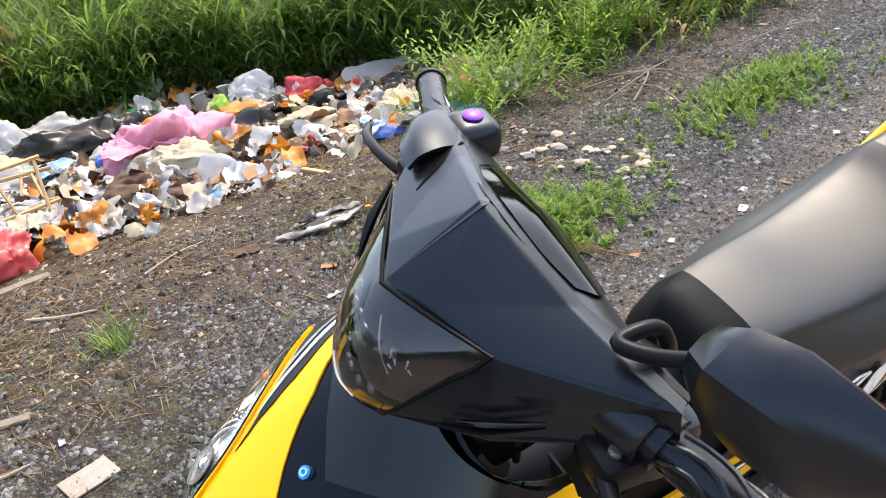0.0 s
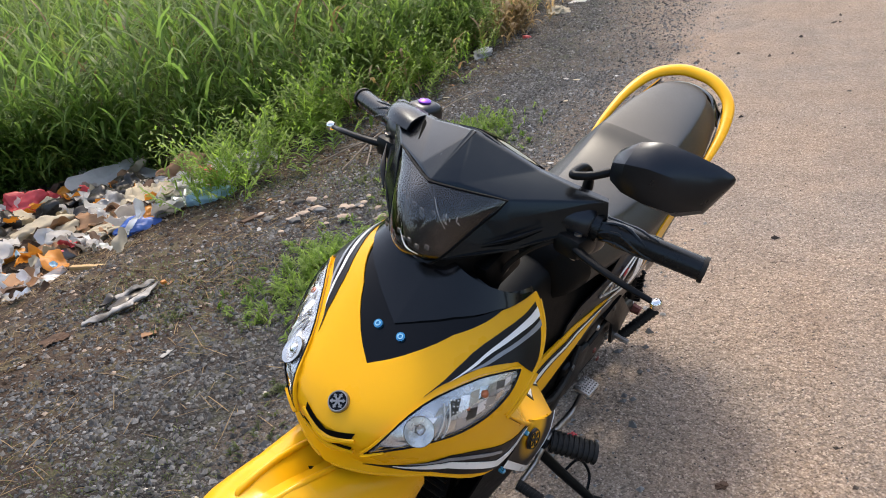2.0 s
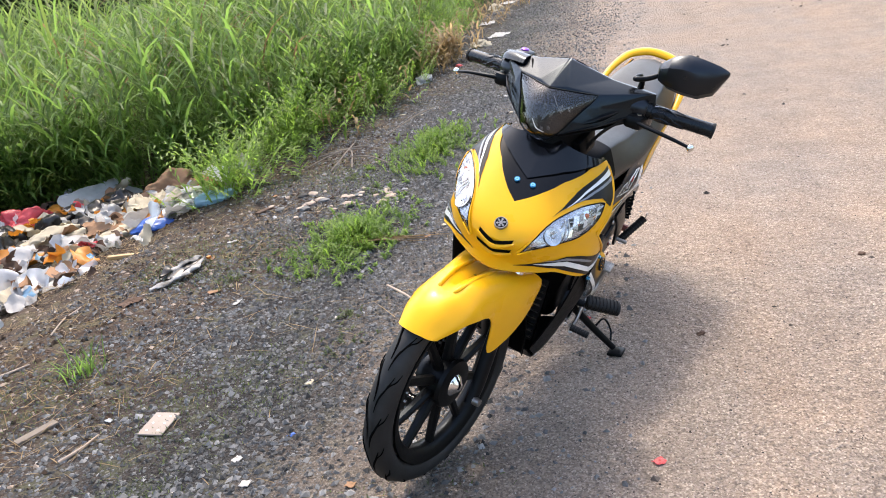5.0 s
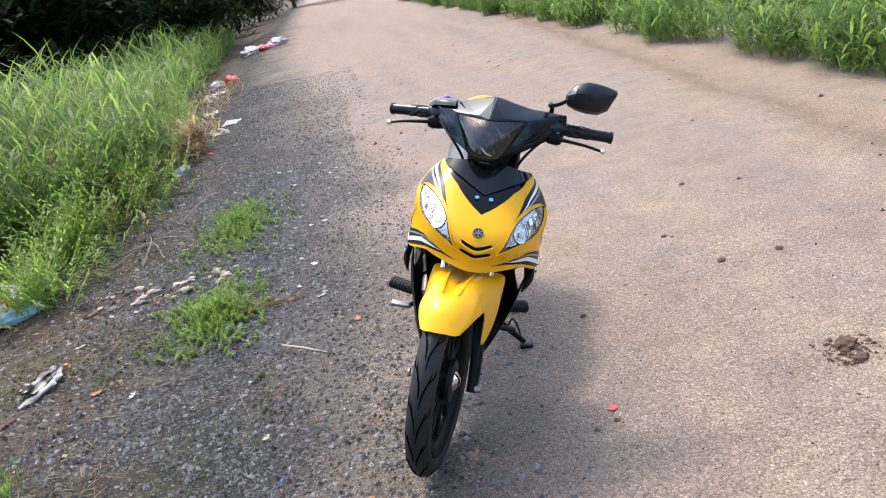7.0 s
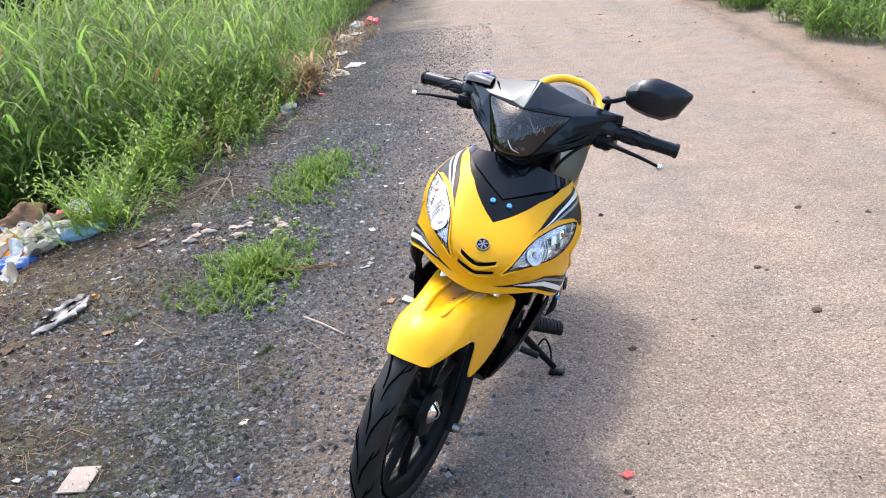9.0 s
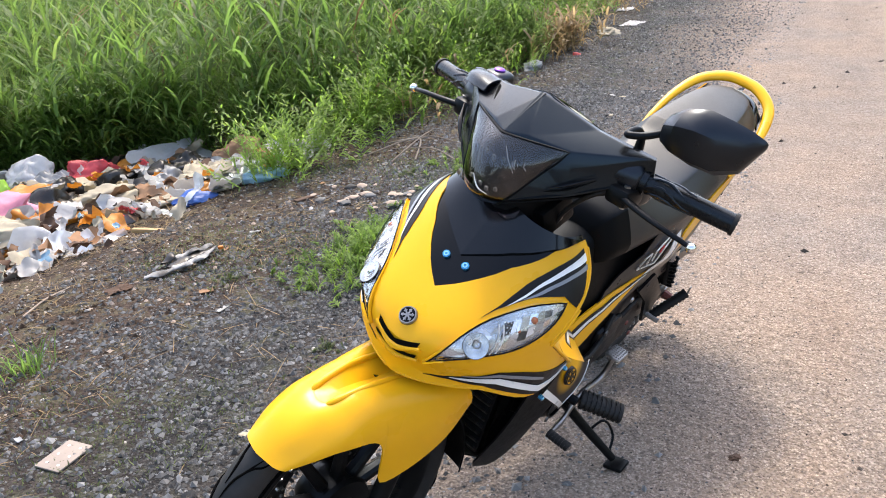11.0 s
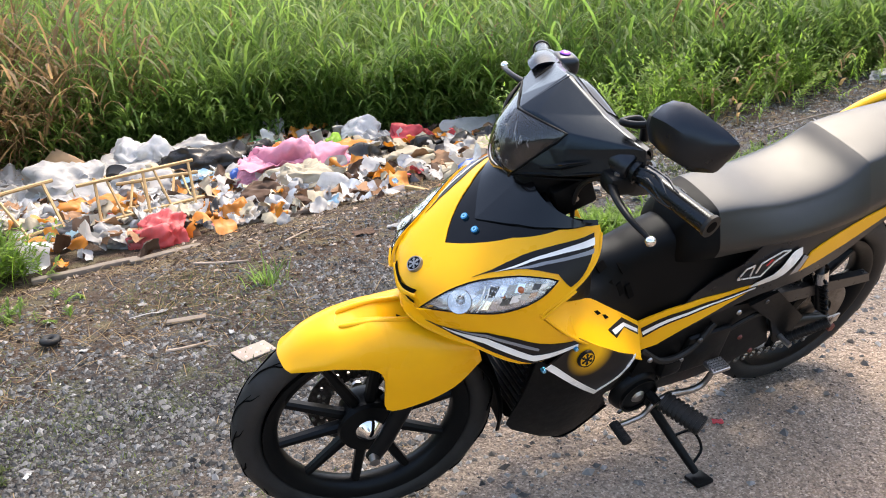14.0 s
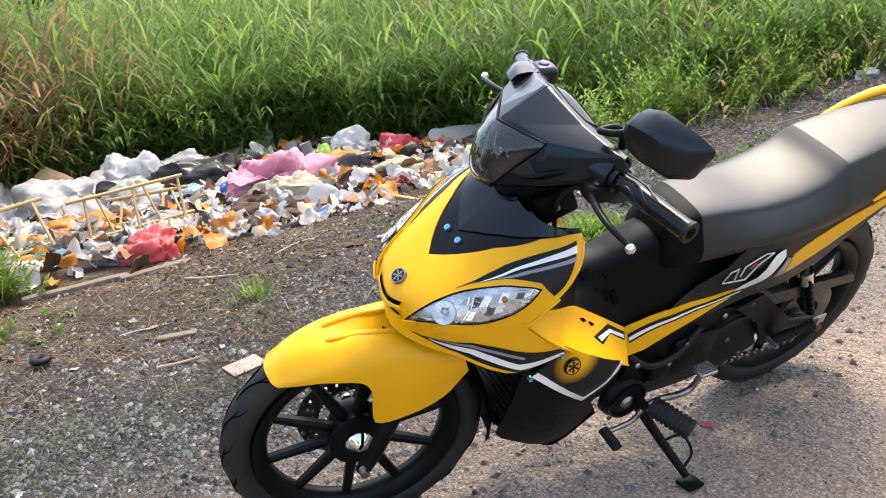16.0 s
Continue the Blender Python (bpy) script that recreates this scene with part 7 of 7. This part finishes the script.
twig([(-1.29, 1.57, .006), (-1.22, 1.60, .008), (-1.16, 1.64, .012)], .006, PALE, "pale curled bark strip on gravel", "bark_strip")
twig([(.05, 2.0, .006), (.06, 1.87, .006), (.06, 1.73, .006)], .006, PALE, "pale straight stick on gravel", "stick")
twig([(-1.2, 2.62, .006), (-1.13, 2.75, .008), (-1.05, 2.85, .006)], .004, PALE, "thin pale stick on dirt", "stick")
twig([(-1.55, 2.42, .005), (-1.42, 2.40, .006), (-1.3, 2.42, .006)], .007, PALE, "thin pale stick on dirt", "stick")
for a, b in (((.62, 3.95), (1.05, 4.5)), ((.7, 4.35), (1.1, 4.1)), ((.75, 3.9), (.9, 4.45)), ((.55, 4.2), (1.0, 4.25)), ((.95, 3.72), (.7, 4.2)), ((1.3, 4.5), (2.0, 5.0))):
    twig([(*a, .01), ((a[0] + b[0]) / 2 + .05, (a[1] + b[1]) / 2, .05), (*b, .015)], .005, DRIFT, "dry twig at the edge of the weeds")
for k in range(7):
    twig([(.08 + .03 * k, 2.58 + .01 * k, .03), (.25 + .02 * k, 2.48 - .01 * k, .03), (.42 + .02 * k, 2.32 + .03 * (k % 3), .015)], .002, STRAW, "pulled green grass stalk on weeds", "grass_stalk")
rng = random.Random(72)
for k in range(46):
    r = rng.uniform(.010, .034)
    bm = bmesh.new()
    bmesh.ops.create_icosphere(bm, subdivisions=2, radius=1)
    for v in bm.verts:
        v.co = v.co * (1 + .35 * noise.noise(v.co * 1.5 + Vector((k, 0, 0))))
    bm.transform(Matrix.Diagonal((r, r * .8, r * .38, 1)))
    ob = part("rubble_stone", bm, PALE if k % 4 else STONE, None, "", 30)
    u = k / 45
    ob.matrix_world = Matrix.Translation(put(.12 + .62 * u + rng.gauss(0, .04), 3.42 - .20 * u + rng.gauss(0, .13), r * .2)) @ Matrix.Rotation(rng.uniform(0, 6), 4, "Z")
    tagged(ob, "pale rubble stone beside weeds", "stone", "rubble stones")
plank(.05, 3.55, .14, .035, .01, .4, COL["brown"], "curled brown leaf sheath on dirt", "leaf_sheath", seed=9)
# broken cover on the gravel
SCUFFED = material("scuffed_plastic", (0.62, 0.60, 0.57), 0.65, second=(0.028, 0.027, 0.026), scale=26, amount=.55, bump=.4, bump_scale=120)
slip = rig("broken_visor")


def torn(bm, seed, amount):
    """Crumples a shell and bites pieces out of its rim."""
    for v in bm.verts:
        p = v.co * 24 + Vector((seed, 0, 0))
        v.co += Vector((noise.noise(p), noise.noise(p + Vector((9, 0, 0))), .7 * noise.noise(p + Vector((0, 9, 0))))) * amount
        v.co.z = max(v.co.z, .001)
    return bm


part("visor_shell", torn(tube([(-.175, -.025, .012), (-.07, -.05, .016), (.05, -.032, .02), (.165, .04, .018)], [.010, .021, .018, .008], 14, 9, .5), 1, .016), SCUFFED, slip, "scuffed pale shell", 30)
part("visor_shell", torn(tube([(-.03, .05, .02), (.05, .055, .03), (.12, .06, .028), (.17, .055, .02)], [.008, .020, .018, .008], 12, 8, .5), 3, .018), SCUFFED, slip, "dirty grey shell", 30)
part("visor_liner", torn(tube([(-.07, .0, .012), (0, .012, .016), (.08, .03, .016), (.14, .04, .014)], [.010, .026, .022, .008], 12, 8, .4), 5, .014), COL["black"], slip, "black liner", 30)
part("visor_flap", torn(tube([(-.075, .05, .014), (-.03, .055, .03), (.0, .06, .02)], [.010, .024, .010], 10, 6, .4), 7, .02), COL["black"], slip, "", 30)
part("visor_tip", box((.188, .035, .016), (.022, .02, .014), .004), COL["orange"], slip, "", 30)
slip.matrix_world = Matrix.Translation(put(-.60, 2.88, .004)) @ Matrix.Rotation(.35, 4, "Z")
tagged(slip, "broken black and white plastic cover on gravel", "plastic cover")
sheet(-.86, 2.73, COL["brown"], .10, .06, .012, 81, "reddish dead leaf on gravel", "dead_leaf", .4)
bag(-.668, 1.218, "blue", .03, .02, .014, 82, "small dark blue scrap on gravel", "film_scrap")
sheet(.042, .415, COL["coral"], .03, .025, .006, 83, "small pink petal-like scrap on the road", "film_scrap")
sheet(.43, 1.18, COL["red"], .028, .02, .006, 84, "small red scrap under the motorcycle", "film_scrap")
for x, y, r in ((.625, -.13, .033), (.55, -.19, .022), (1.24, .5, .016), (1.4, .31, .016), (1.48, .86, .012), (2.26, 1.09, .014), (.62, .83, .012)):
    bm = bmesh.new()
    bmesh.ops.create_icosphere(bm, subdivisions=3, radius=1)
    for v in bm.verts:
        v.co = v.co * (1 + .5 * noise.noise(v.co * 2.2 + Vector((x * 9, 0, 0))))
    bm.transform(Matrix.Diagonal((r * 1.3, r, r * .5, 1)))
    ob = part("dirt_clod", bm, COL["brown"], None, "", 30)
    ob.matrix_world = Matrix.Translation(put(x, y, r * .15))
    tagged(ob, "dark brown dirt clod on the road", "clod", "dirt clods")
rng = random.Random(74)
for k in range(46):
    s, n = rng.uniform(-2.2, 4.5), rng.uniform(-.1, 1.6)
    p = place(s, n)
    sheet(p.x, p.y, COL[("white", "cream", "grey", "white", "fur")[k % 5]], rng.uniform(.02, .055), rng.uniform(.012, .03), .008, 200 + k, "small flat scrap on gravel", "scrap", rng.uniform(0, 6.28), cells=4)
# litter along the bank further off
for i, (x, y, col, w) in enumerate(((2.55, 6.2, "grey", .22), (3.2, 6.6, "coral", .10), (4.7, 8.11, "white", .36), (5.37, 9.4, "white", .35), (4.1, 7.6, "cream", .3), (8.5, 12.8, "red", .45), (8.2, 12.9, "white", .5), (14.1, 18.4, "red", .6), (13.4, 18.1, "white", .75), (15.1, 18.75, "white", .8), (14.6, 18.6, "pink", .5), (6.6, 11.0, "cream", .4), (7.2, 11.5, "white", .38))):
    if col in ("white",) and w < .4:
        sheet(x, y, COL[col], w, w * .5, .03, 90 + i, "flat white scrap on the shoulder", "paper_sheet", .7)
    else:
        bag(x, y, col, w, w * .7, w * .35, 90 + i, "discarded plastic bag at the grass edge", yaw=.7)
plank(14.85, 10.63, 2.2, .4, .05, .8, PALE, "pale board lying at the far road edge", seed=11)
bag(5.55, 1.15, "cream", .16, .1, .05, 120, "pale scrap at the far road edge")

stones("clod_crumb", 160, *[v for a in (road_axes(.60, -.15),) for v in (a[0] - .09, a[0] + .09, a[1] - .09, a[1] + .09)], .004, .016, COL["brown"], 73, "dark crumbs round the dirt clod")
